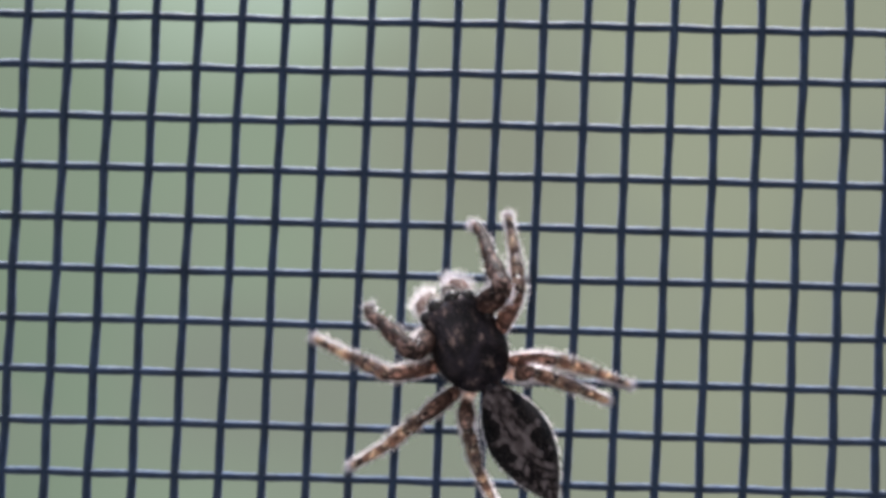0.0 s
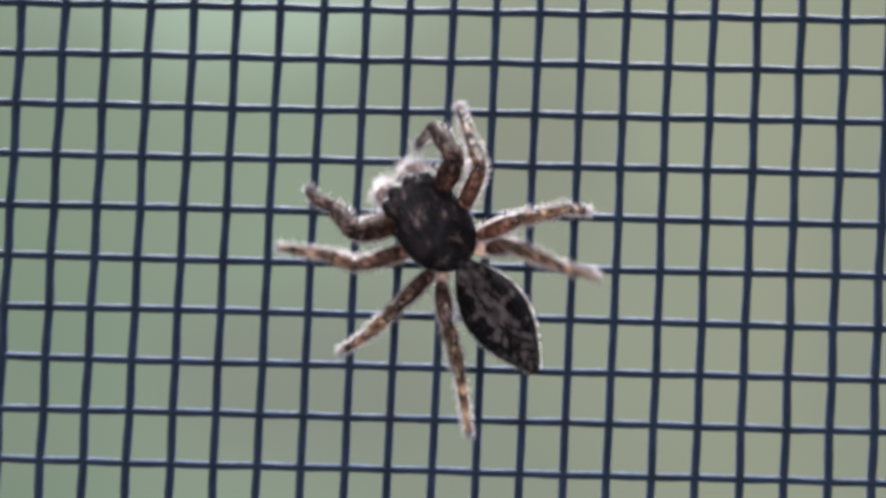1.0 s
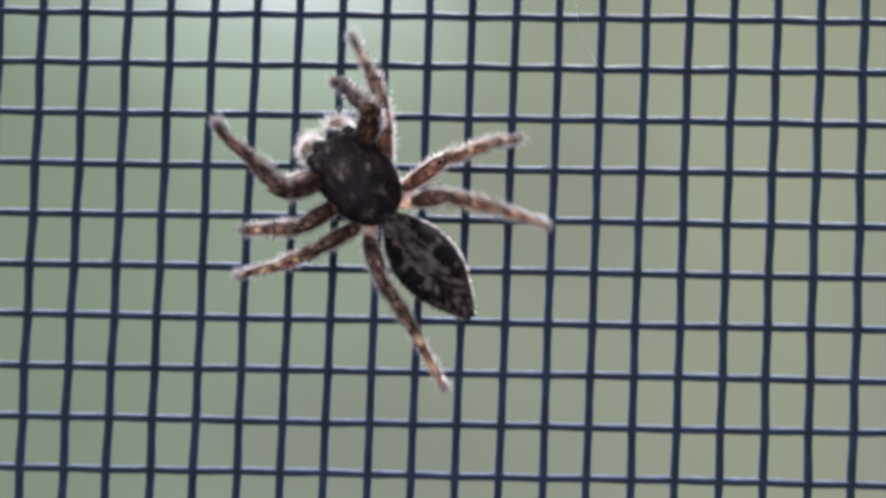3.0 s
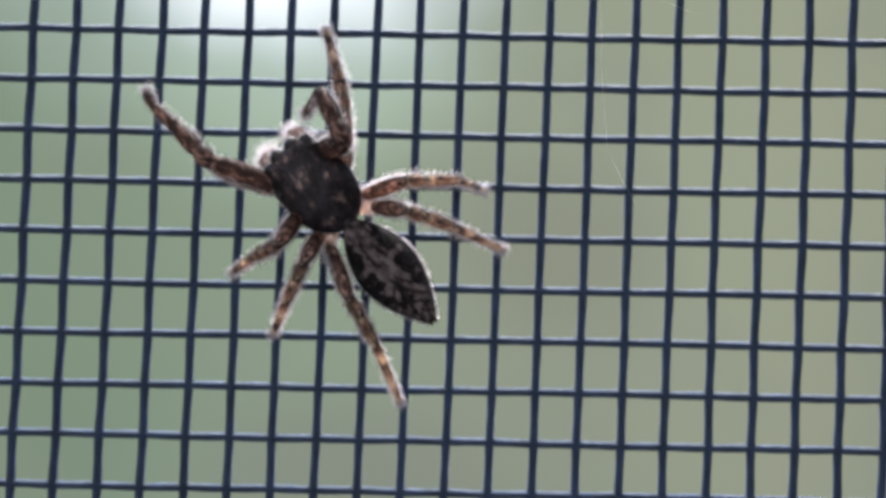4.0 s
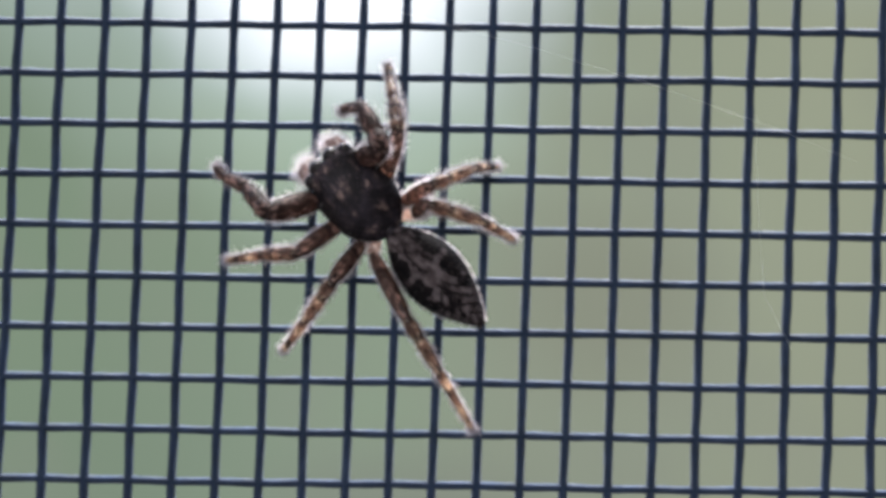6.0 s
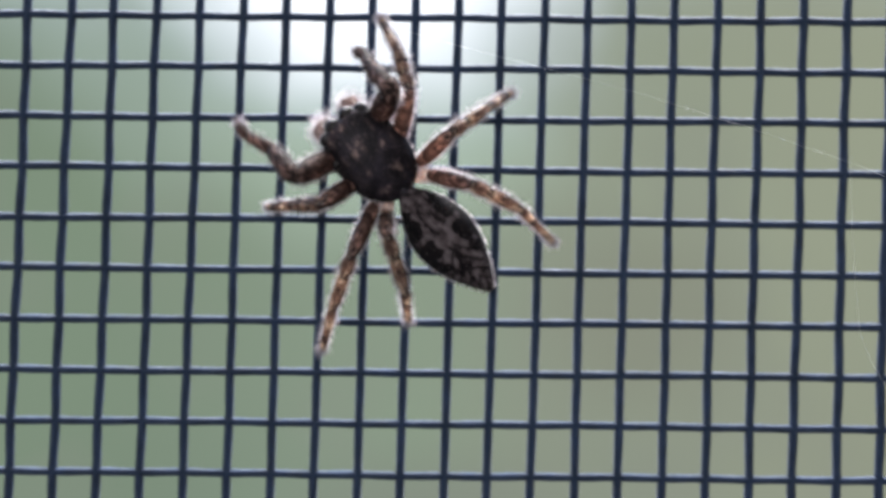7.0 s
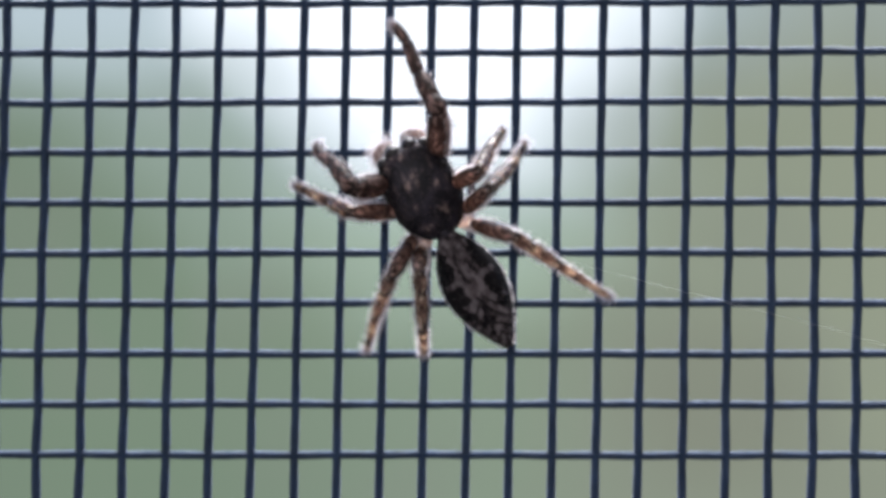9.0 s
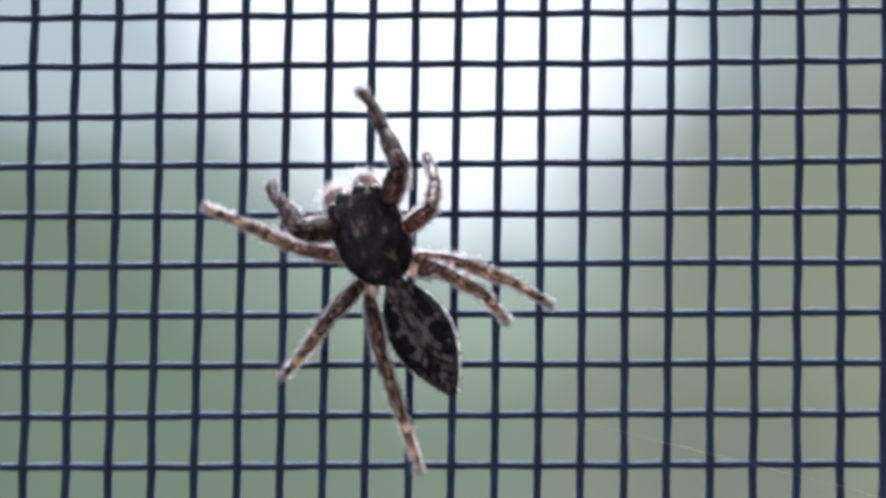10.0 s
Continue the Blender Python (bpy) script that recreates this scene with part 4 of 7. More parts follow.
            (7.4, -1.92, 2.63, 3.30, -1.95, 3.81, 1.94, -1.91, 5.05, 0.29), (7.5, -1.85, 2.48, 3.34, -2.01, 3.68, 2.00, -1.94, 4.71, 0.22),
            (7.6, -1.77, 2.37, 3.38, -2.02, 3.54, 2.03, -1.94, 4.52, 0.22), (7.7, -1.70, 2.30, 3.40, -2.04, 3.45, 2.05, -1.95, 4.39, 0.22),
            (7.8, -1.60, 2.19, 3.43, -2.10, 3.28, 2.08, -1.98, 4.14, 0.22), (7.9, -1.44, 2.04, 3.45, -2.21, 3.01, 2.14, -2.03, 3.74, 0.22),
            (8.0, -1.39, 2.04, 3.46, -2.25, 2.84, 2.08, -2.22, 3.70, 0.22), (8.1, -1.20, 1.88, 3.46, -2.33, 2.48, 2.19, -2.23, 3.34, 0.33),
            (8.2, -1.05, 1.84, 3.47, -2.34, 2.09, 2.22, -2.28, 3.10, 0.43), (8.3, -1.21, 1.89, 3.46, -2.29, 2.31, 2.07, -2.46, 3.74, 0.60),
            (8.4, -1.57, 2.04, 3.42, -2.15, 2.93, 1.96, -2.32, 4.52, 0.67), (8.5, -2.01, 2.59, 3.26, -2.14, 3.74, 1.87, -2.31, 5.54, 0.89),
            (8.6, -2.12, 3.20, 3.03, -2.19, 4.47, 1.75, -2.38, 6.20, 0.65), (8.7, -2.02, 2.95, 3.18, -2.07, 4.13, 1.82, -2.23, 5.74, 0.54),
            (8.8, -1.93, 2.63, 3.29, -2.08, 3.77, 1.89, -2.30, 5.20, 0.43), (8.9, -1.86, 2.49, 3.34, -2.07, 3.61, 1.94, -2.32, 4.87, 0.33),
            (9.0, -1.81, 2.44, 3.36, -2.06, 3.56, 1.96, -2.33, 4.62, 0.22), (9.1, -1.57, 2.11, 3.43, -2.09, 3.35, 2.22, -2.31, 4.31, 0.41),
            (9.2, -1.62, 2.27, 3.43, -2.07, 3.55, 2.23, -2.39, 4.85, 0.67), (9.3, -1.84, 2.95, 3.27, -2.09, 4.25, 2.04, -2.39, 5.77, 0.69),
            (9.4, -1.84, 3.27, 3.16, -2.07, 4.67, 2.04, -2.33, 6.32, 0.84), (9.5, -1.72, 3.21, 3.23, -2.01, 4.66, 2.20, -2.28, 6.44, 1.19),
            (9.6, -1.70, 2.89, 3.34, -1.94, 4.23, 2.15, -2.15, 5.80, 0.84), (9.7, -1.70, 2.80, 3.36, -1.93, 4.09, 2.11, -2.11, 5.56, 0.69),
            (9.8, -1.70, 2.70, 3.38, -1.94, 3.92, 2.07, -2.13, 5.27, 0.53), (9.9, -1.72, 2.59, 3.39, -1.98, 3.73, 2.02, -2.22, 4.95, 0.38),
            (10.0, -1.73, 2.52, 3.39, -2.02, 3.56, 1.94, -2.31, 4.65, 0.22),
        ],
        "left 2": [
            (0.0, -2.54, 1.93, 2.17, -3.29, 2.81, 1.18, -4.27, 4.02, 0.39), (0.1, -2.47, 2.20, 2.08, -3.04, 3.21, 1.10, -3.82, 4.57, 0.33),
            (0.2, -2.40, 2.02, 2.33, -2.92, 2.94, 1.25, -3.67, 4.21, 0.30), (0.3, -2.33, 1.83, 2.49, -2.86, 2.69, 1.37, -3.62, 3.83, 0.28),
            (0.4, -2.26, 1.61, 2.61, -2.85, 2.42, 1.48, -3.63, 3.40, 0.25), (0.5, -2.22, 1.46, 2.67, -2.85, 2.23, 1.53, -3.66, 3.06, 0.22),
            (0.6, -1.98, 1.22, 2.84, -2.74, 1.87, 1.70, -3.50, 2.48, 0.24), (0.7, -1.92, 1.16, 2.87, -2.71, 1.76, 1.73, -3.49, 2.31, 0.26),
            (0.8, -1.73, 1.05, 2.95, -2.62, 1.62, 1.86, -3.56, 2.17, 0.49), (0.9, -2.23, 1.35, 2.66, -2.89, 2.05, 1.49, -4.15, 2.96, 0.67),
            (1.0, -2.56, 1.98, 2.11, -3.19, 2.90, 1.08, -4.28, 4.05, 0.35), (1.1, -2.58, 2.24, 1.82, -3.23, 3.28, 0.94, -4.27, 4.65, 0.61),
            (1.2, -2.50, 2.45, 1.69, -3.09, 3.57, 0.86, -3.93, 5.04, 0.43), (1.3, -2.35, 2.20, 2.26, -2.73, 3.14, 1.14, -3.33, 4.53, 0.26),
            (1.4, -2.28, 1.93, 2.50, -2.74, 2.77, 1.33, -3.30, 4.02, 0.24), (1.5, -2.20, 1.71, 2.65, -2.77, 2.46, 1.46, -3.27, 3.59, 0.22),
            (1.6, -2.10, 1.51, 2.76, -2.72, 2.20, 1.56, -3.31, 3.16, 0.22), (1.7, -2.02, 1.31, 2.82, -2.71, 1.92, 1.61, -3.41, 2.71, 0.22),
            (1.8, -1.94, 1.16, 2.86, -2.66, 1.69, 1.64, -3.46, 2.33, 0.22), (1.9, -1.85, 1.06, 2.90, -2.60, 1.54, 1.67, -3.44, 2.04, 0.22),
            (2.0, -1.78, 0.96, 2.91, -2.51, 1.40, 1.66, -3.43, 1.76, 0.22), (2.1, -1.87, 0.94, 2.86, -2.61, 1.37, 1.61, -3.90, 1.80, 0.52),
            (2.2, -2.20, 1.17, 2.68, -2.78, 1.69, 1.38, -4.18, 2.46, 0.67), (2.3, -2.67, 1.78, 2.02, -3.24, 2.56, 0.85, -4.56, 3.69, 0.67),
            (2.4, -2.62, 2.34, 1.48, -3.33, 3.39, 0.65, -4.40, 4.78, 0.63), (2.5, -2.49, 2.43, 1.74, -2.98, 3.40, 0.68, -3.81, 4.87, 0.22),
            (2.6, -2.49, 2.20, 2.04, -2.96, 3.12, 0.93, -3.81, 4.47, 0.22), (2.7, -2.45, 1.95, 2.29, -2.96, 2.81, 1.15, -3.82, 4.02, 0.22),
            (2.8, -2.38, 1.74, 2.47, -2.97, 2.56, 1.34, -3.82, 3.61, 0.22), (2.9, -2.32, 1.55, 2.56, -3.02, 2.33, 1.47, -3.88, 3.21, 0.22),
            (3.0, -2.27, 1.37, 2.63, -3.10, 2.08, 1.58, -3.96, 2.78, 0.22), (3.1, -2.16, 1.22, 2.71, -3.03, 1.84, 1.63, -3.90, 2.42, 0.23),
            (3.2, -2.05, 1.10, 2.78, -2.96, 1.64, 1.69, -3.82, 2.11, 0.24), (3.3, -1.96, 0.98, 2.82, -2.92, 1.40, 1.72, -3.81, 1.75, 0.25),
            (3.4, -1.89, 0.85, 2.83, -2.88, 1.14, 1.72, -3.83, 1.34, 0.26), (3.5, -1.85, 0.73, 2.81, -2.87, 0.89, 1.70, -3.89, 0.93, 0.28),
            (3.6, -1.65, 0.62, 2.86, -2.74, 0.64, 1.81, -3.94, 0.48, 0.54), (3.7, -1.59, 0.90, 2.98, -2.66, 1.36, 2.01, -3.69, 1.83, 0.67),
            (3.8, -1.99, 1.12, 2.82, -2.84, 1.73, 1.73, -3.70, 2.30, 0.31), (3.9, -1.94, 0.98, 2.83, -2.86, 1.46, 1.72, -3.82, 1.87, 0.32),
            (4.0, -1.91, 0.85, 2.81, -2.88, 1.20, 1.70, -3.94, 1.46, 0.33), (4.1, -1.90, 0.73, 2.77, -2.90, 0.96, 1.66, -4.05, 1.05, 0.34),
            (4.2, -1.63, 0.83, 2.94, -2.68, 1.22, 1.92, -3.85, 1.57, 0.67), (4.3, -1.93, 1.21, 2.87, -2.67, 1.99, 1.80, -3.50, 2.85, 0.52),
            (4.4, -1.97, 1.16, 2.84, -2.75, 1.85, 1.73, -3.60, 2.55, 0.37), (4.5, -1.86, 1.03, 2.89, -2.71, 1.64, 1.79, -3.63, 2.23, 0.43),
            (4.6, -1.75, 0.94, 2.92, -2.71, 1.41, 1.84, -3.63, 1.81, 0.41), (4.7, -1.64, 0.85, 2.94, -2.69, 1.13, 1.89, -3.63, 1.33, 0.43),
            (4.8, -1.80, 0.95, 2.90, -2.86, 1.46, 1.94, -3.98, 1.90, 0.67), (4.9, -2.39, 1.50, 2.50, -3.23, 2.34, 1.57, -4.31, 3.19, 0.48),
            (5.0, -2.30, 1.45, 2.60, -3.20, 2.30, 1.73, -4.23, 3.11, 0.57), (5.1, -2.32, 1.46, 2.57, -3.19, 2.30, 1.65, -4.21, 3.11, 0.48),
            (5.2, -2.33, 1.47, 2.56, -3.19, 2.30, 1.64, -4.19, 3.13, 0.46), (5.3, -2.35, 1.47, 2.55, -3.21, 2.29, 1.62, -4.20, 3.13, 0.44),
            (5.4, -2.39, 1.47, 2.50, -3.26, 2.29, 1.58, -4.27, 3.12, 0.42), (5.5, -2.44, 1.44, 2.44, -3.38, 2.24, 1.56, -4.44, 3.06, 0.44),
            (5.6, -2.58, 1.79, 2.18, -3.39, 2.77, 1.36, -4.51, 3.91, 0.63), (5.7, -2.63, 2.07, 1.89, -3.46, 3.12, 1.17, -4.47, 4.30, 0.37),
            (5.8, -2.61, 1.85, 2.09, -3.43, 2.82, 1.26, -4.48, 3.89, 0.36), (5.9, -2.57, 1.67, 2.24, -3.40, 2.55, 1.33, -4.49, 3.51, 0.35),
            (6.0, -2.52, 1.51, 2.34, -3.38, 2.31, 1.39, -4.50, 3.15, 0.34), (6.1, -2.44, 1.34, 2.45, -3.33, 2.06, 1.46, -4.49, 2.81, 0.38),
            (6.2, -2.44, 1.67, 2.42, -3.12, 2.57, 1.41, -4.15, 3.68, 0.54), (6.3, -2.49, 1.88, 2.28, -3.12, 2.83, 1.29, -4.03, 3.96, 0.30),
            (6.4, -2.44, 1.71, 2.41, -3.10, 2.60, 1.37, -4.03, 3.61, 0.29), (6.5, -2.37, 1.55, 2.51, -3.08, 2.36, 1.44, -4.03, 3.26, 0.28),
            (6.6, -2.30, 1.39, 2.60, -3.06, 2.11, 1.51, -4.03, 2.88, 0.27), (6.7, -2.14, 1.38, 2.74, -2.85, 2.13, 1.64, -3.82, 3.08, 0.53),
            (6.8, -2.27, 1.76, 2.57, -2.79, 2.64, 1.45, -3.54, 3.78, 0.35), (6.9, -2.21, 1.59, 2.66, -2.82, 2.39, 1.53, -3.56, 3.30, 0.23),
            (7.0, -2.11, 1.37, 2.76, -2.84, 2.07, 1.62, -3.59, 2.79, 0.22), (7.1, -2.00, 1.17, 2.83, -2.85, 1.74, 1.71, -3.66, 2.26, 0.25),
            (7.2, -1.89, 1.01, 2.86, -2.85, 1.41, 1.76, -3.72, 1.73, 0.27), (7.3, -1.58, 0.91, 2.98, -2.69, 1.27, 2.03, -3.76, 1.57, 0.67),
            (7.4, -2.21, 1.34, 2.68, -3.04, 2.07, 1.64, -4.24, 2.89, 0.67), (7.5, -2.52, 2.15, 2.05, -3.24, 3.20, 1.22, -4.21, 4.38, 0.38),
            (7.6, -2.41, 2.37, 2.02, -2.92, 3.51, 1.16, -3.67, 4.92, 0.44), (7.7, -2.31, 2.09, 2.39, -2.76, 3.13, 1.38, -3.37, 4.36, 0.30),
            (7.8, -2.07, 1.62, 2.77, -2.64, 2.56, 1.73, -3.20, 3.65, 0.48), (7.9, -2.49, 1.95, 2.24, -3.05, 2.97, 1.27, -3.92, 4.26, 0.47),
            (8.0, -2.48, 1.98, 2.24, -3.01, 3.00, 1.26, -3.73, 4.22, 0.22), (8.1, -2.44, 1.77, 2.38, -3.03, 2.69, 1.32, -3.84, 3.77, 0.22),
            (8.2, -2.40, 1.63, 2.46, -3.03, 2.46, 1.36, -3.91, 3.45, 0.22), (8.3, -2.35, 1.51, 2.54, -2.99, 2.27, 1.40, -3.92, 3.17, 0.22),
            (8.4, -2.31, 1.43, 2.59, -2.97, 2.13, 1.42, -3.95, 2.95, 0.22), (8.5, -2.27, 1.34, 2.63, -2.95, 1.97, 1.42, -3.98, 2.71, 0.22),
            (8.6, -2.15, 1.18, 2.72, -2.91, 1.69, 1.51, -3.96, 2.24, 0.22), (8.7, -1.71, 0.95, 2.94, -2.63, 1.28, 1.77, -3.92, 1.66, 0.65),
            (8.8, -2.34, 1.45, 2.56, -3.02, 2.08, 1.36, -4.34, 3.00, 0.67), (8.9, -2.60, 2.29, 1.68, -3.37, 3.29, 0.85, -4.51, 4.61, 0.67),
            (9.0, -2.27, 1.96, 2.50, -2.79, 2.69, 1.29, -3.61, 3.81, 0.22), (9.1, -2.20, 1.74, 2.64, -2.79, 2.43, 1.43, -3.63, 3.37, 0.22),
            (9.2, -2.12, 1.54, 2.74, -2.81, 2.15, 1.53, -3.70, 2.89, 0.22), (9.3, -2.04, 1.38, 2.81, -2.81, 1.88, 1.60, -3.73, 2.44, 0.22),
            (9.4, -1.95, 1.25, 2.86, -2.79, 1.64, 1.66, -3.71, 2.01, 0.22), (9.5, -1.89, 1.16, 2.89, -2.78, 1.41, 1.68, -3.72, 1.59, 0.22),
            (9.6, -1.80, 1.05, 2.92, -2.73, 1.32, 1.76, -3.89, 1.51, 0.46), (9.7, -1.99, 1.14, 2.82, -2.77, 1.60, 1.61, -4.16, 2.10, 0.67),
            (9.8, -2.76, 1.89, 1.71, -3.31, 2.75, 0.59, -4.75, 3.74, 0.67), (9.9, -2.70, 2.23, 1.12, -3.41, 3.33, 0.34, -4.66, 4.52, 0.62),
            (10.0, -2.48, 2.46, 0.62, -3.42, 3.59, 0.28, -4.58, 4.90, 0.37),
        ],
        "left 3": [
            (0.0, -2.23, 0.38, 2.86, -3.69, 0.02, 1.70, -5.12, -0.14, 0.70), (0.1, -2.28, 0.28, 2.81, -3.74, -0.11, 1.65, -5.13, -0.34, 0.60),
            (0.2, -2.31, 0.20, 2.78, -3.75, -0.26, 1.64, -5.13, -0.59, 0.60), (0.3, -2.35, 0.10, 2.72, -3.80, -0.44, 1.62, -5.16, -0.88, 0.60),
            (0.4, -2.40, -0.03, 2.63, -3.85, -0.67, 1.59, -5.19, -1.24, 0.60), (0.5, -2.40, -0.11, 2.61, -3.84, -0.85, 1.61, -5.17, -1.55, 0.70),
            (0.6, -2.11, 0.13, 2.91, -3.50, -0.31, 1.69, -4.87, -0.71, 0.67), (0.7, -2.37, 0.68, 2.72, -3.89, 0.99, 1.63, -5.28, 1.45, 0.67),
            (0.8, -2.31, 0.58, 2.79, -3.73, 0.84, 1.56, -4.96, 1.25, 0.37), (0.9, -2.24, 0.41, 2.85, -3.64, 0.50, 1.57, -4.82, 0.75, 0.30),
            (1.0, -2.24, 0.23, 2.84, -3.64, 0.12, 1.56, -4.77, 0.21, 0.22), (1.1, -2.18, 0.08, 2.86, -3.57, -0.23, 1.59, -4.70, -0.37, 0.26),
            (1.2, -2.14, -0.08, 2.84, -3.49, -0.59, 1.61, -4.60, -0.94, 0.30), (1.3, -2.13, -0.22, 2.80, -3.44, -0.90, 1.62, -4.52, -1.44, 0.34),
            (1.4, -2.12, -0.35, 2.75, -3.39, -1.19, 1.61, -4.41, -1.90, 0.37), (1.5, -2.08, -0.46, 2.72, -3.29, -1.44, 1.64, -4.27, -2.30, 0.46),
            (1.6, -2.03, -0.51, 2.73, -3.18, -1.59, 1.68, -4.17, -2.61, 0.64), (1.7, -2.33, -0.16, 2.66, -3.80, -0.80, 1.64, -5.16, -1.34, 0.67),
            (1.8, -2.06, 0.39, 2.97, -3.47, 0.53, 1.71, -4.84, 0.87, 0.67), (1.9, -1.92, 0.38, 3.05, -3.18, 0.58, 1.64, -4.24, 0.97, 0.30),
            (2.0, -1.79, 0.28, 3.11, -2.99, 0.33, 1.65, -3.98, 0.60, 0.22), (2.1, -1.73, 0.21, 3.13, -3.02, 0.11, 1.74, -3.90, 0.20, 0.22),
            (2.2, -1.81, 0.13, 3.09, -3.13, -0.15, 1.76, -3.97, -0.24, 0.22), (2.3, -1.91, 0.03, 3.02, -3.26, -0.43, 1.75, -4.07, -0.68, 0.22),
            (2.4, -1.99, -0.06, 2.95, -3.34, -0.66, 1.76, -4.10, -1.01, 0.22), (2.5, -2.21, -0.25, 2.73, -3.59, -1.06, 1.72, -4.36, -1.56, 0.22),
            (2.6, -2.18, -0.40, 2.68, -3.49, -1.33, 1.67, -4.34, -2.01, 0.30), (2.7, -2.20, -0.58, 2.55, -3.46, -1.65, 1.62, -4.36, -2.50, 0.37),
            (2.8, -2.08, -0.43, 2.74, -3.38, -1.38, 1.74, -4.47, -2.26, 0.67), (2.9, -1.97, 0.17, 3.01, -3.41, 0.11, 1.78, -4.77, 0.20, 0.67),
            (3.0, -2.22, 0.50, 2.86, -3.61, 1.00, 1.67, -4.90, 1.68, 0.70), (3.1, -2.04, 0.46, 2.99, -3.34, 0.95, 1.71, -4.52, 1.65, 0.60),
            (3.2, -1.94, 0.35, 3.05, -3.27, 0.70, 1.75, -4.48, 1.26, 0.60), (3.3, -1.85, 0.25, 3.08, -3.21, 0.47, 1.78, -4.45, 0.89, 0.60),
            (3.4, -1.78, 0.18, 3.11, -3.15, 0.28, 1.81, -4.40, 0.55, 0.60), (3.5, -1.51, 0.18, 3.20, -2.90, 0.27, 1.91, -4.01, 0.65, 0.60),
            (3.6, -1.54, 0.12, 3.19, -2.94, 0.08, 1.91, -4.10, 0.23, 0.60), (3.7, -1.62, 0.05, 3.15, -3.01, -0.13, 1.87, -4.23, -0.18, 0.60),
            (3.8, -1.75, -0.03, 3.08, -3.14, -0.35, 1.82, -4.37, -0.60, 0.60), (3.9, -1.90, -0.14, 2.98, -3.29, -0.59, 1.77, -4.53, -1.00, 0.60),
            (4.0, -1.67, -0.09, 3.10, -3.03, -0.53, 1.85, -4.20, -0.93, 0.60), (4.1, -1.77, -0.18, 3.03, -3.11, -0.72, 1.81, -4.27, -1.25, 0.60),
            (4.2, -1.89, -0.29, 2.93, -3.23, -0.95, 1.76, -4.37, -1.61, 0.60), (4.3, -2.00, -0.42, 2.80, -3.33, -1.22, 1.72, -4.45, -2.00, 0.60),
            (4.4, -2.09, -0.56, 2.65, -3.42, -1.51, 1.68, -4.50, -2.39, 0.60), (4.5, -2.15, -0.33, 2.74, -3.63, -0.96, 1.75, -4.91, -1.56, 0.70),
            (4.6, -2.21, 0.20, 2.86, -3.76, 0.31, 1.76, -5.12, 0.49, 0.67), (4.7, -2.23, 0.19, 2.84, -3.73, 0.31, 1.69, -4.97, 0.50, 0.46),
            (4.8, -2.23, 0.08, 2.82, -3.74, 0.06, 1.68, -4.93, 0.13, 0.39), (4.9, -2.27, 0.04, 2.78, -3.79, -0.02, 1.65, -4.94, 0.04, 0.32),
            (5.0, -2.32, -0.01, 2.72, -3.87, -0.09, 1.63, -4.96, -0.01, 0.25), (5.1, -2.31, 0.03, 2.74, -3.82, -0.06, 1.60, -4.93, -0.03, 0.24),
            (5.2, -2.31, 0.06, 2.75, -3.80, -0.03, 1.58, -4.92, 0.00, 0.23), (5.3, -2.31, 0.09, 2.75, -3.79, -0.01, 1.56, -4.93, 0.01, 0.23),
            (5.4, -2.32, 0.10, 2.75, -3.78, 0.00, 1.54, -4.95, -0.01, 0.22), (5.5, -2.33, 0.07, 2.73, -3.78, -0.08, 1.51, -4.96, -0.15, 0.22),
            (5.6, -2.30, -0.04, 2.73, -3.74, -0.35, 1.54, -4.91, -0.58, 0.24), (5.7, -2.30, -0.19, 2.68, -3.72, -0.70, 1.54, -4.86, -1.13, 0.27),
            (5.8, -2.32, -0.32, 2.59, -3.74, -0.99, 1.53, -4.85, -1.56, 0.29), (5.9, -2.20, -0.27, 2.72, -3.63, -0.97, 1.69, -4.85, -1.62, 0.61),
            (6.0, -2.30, 0.11, 2.77, -3.84, -0.09, 1.68, -5.17, -0.21, 0.53), (6.1, -2.42, 0.01, 2.63, -3.97, -0.31, 1.58, -5.21, -0.54, 0.36),
            (6.2, -2.43, -0.09, 2.59, -3.99, -0.52, 1.59, -5.22, -0.87, 0.38), (6.3, -2.45, -0.18, 2.52, -4.01, -0.74, 1.59, -5.22, -1.19, 0.41),
            (6.4, -2.44, -0.27, 2.50, -3.99, -0.95, 1.64, -5.22, -1.53, 0.53), (6.5, -2.46, 0.16, 2.63, -4.11, -0.03, 1.71, -5.47, -0.13, 0.61),
            (6.6, -2.56, 0.14, 2.51, -4.23, -0.06, 1.63, -5.55, -0.18, 0.48), (6.7, -2.56, 0.02, 2.48, -4.23, -0.34, 1.64, -5.53, -0.60, 0.50),
            (6.8, -2.59, -0.12, 2.38, -4.25, -0.65, 1.64, -5.54, -1.07, 0.52), (6.9, -2.64, -0.31, 2.19, -4.29, -1.04, 1.59, -5.57, -1.63, 0.55),
            (7.0, -2.52, -0.35, 2.34, -4.13, -1.15, 1.72, -5.35, -1.83, 0.66), (7.1, -2.17, 0.30, 2.89, -3.75, 0.33, 1.83, -5.06, 0.39, 0.67),
            (7.2, -1.63, 0.33, 3.18, -3.07, 0.60, 1.97, -3.97, 0.91, 0.50), (7.3, -1.60, 0.21, 3.18, -3.02, 0.25, 1.93, -3.82, 0.27, 0.36),
            (7.4, -1.60, 0.10, 3.16, -2.97, -0.12, 1.86, -3.71, -0.37, 0.29), (7.5, -1.68, -0.03, 3.11, -2.92, -0.45, 1.74, -3.63, -0.97, 0.22),
            (7.6, -1.70, -0.13, 3.07, -2.90, -0.73, 1.73, -3.54, -1.36, 0.22), (7.7, -1.75, -0.20, 3.03, -2.91, -0.89, 1.70, -3.52, -1.62, 0.22),
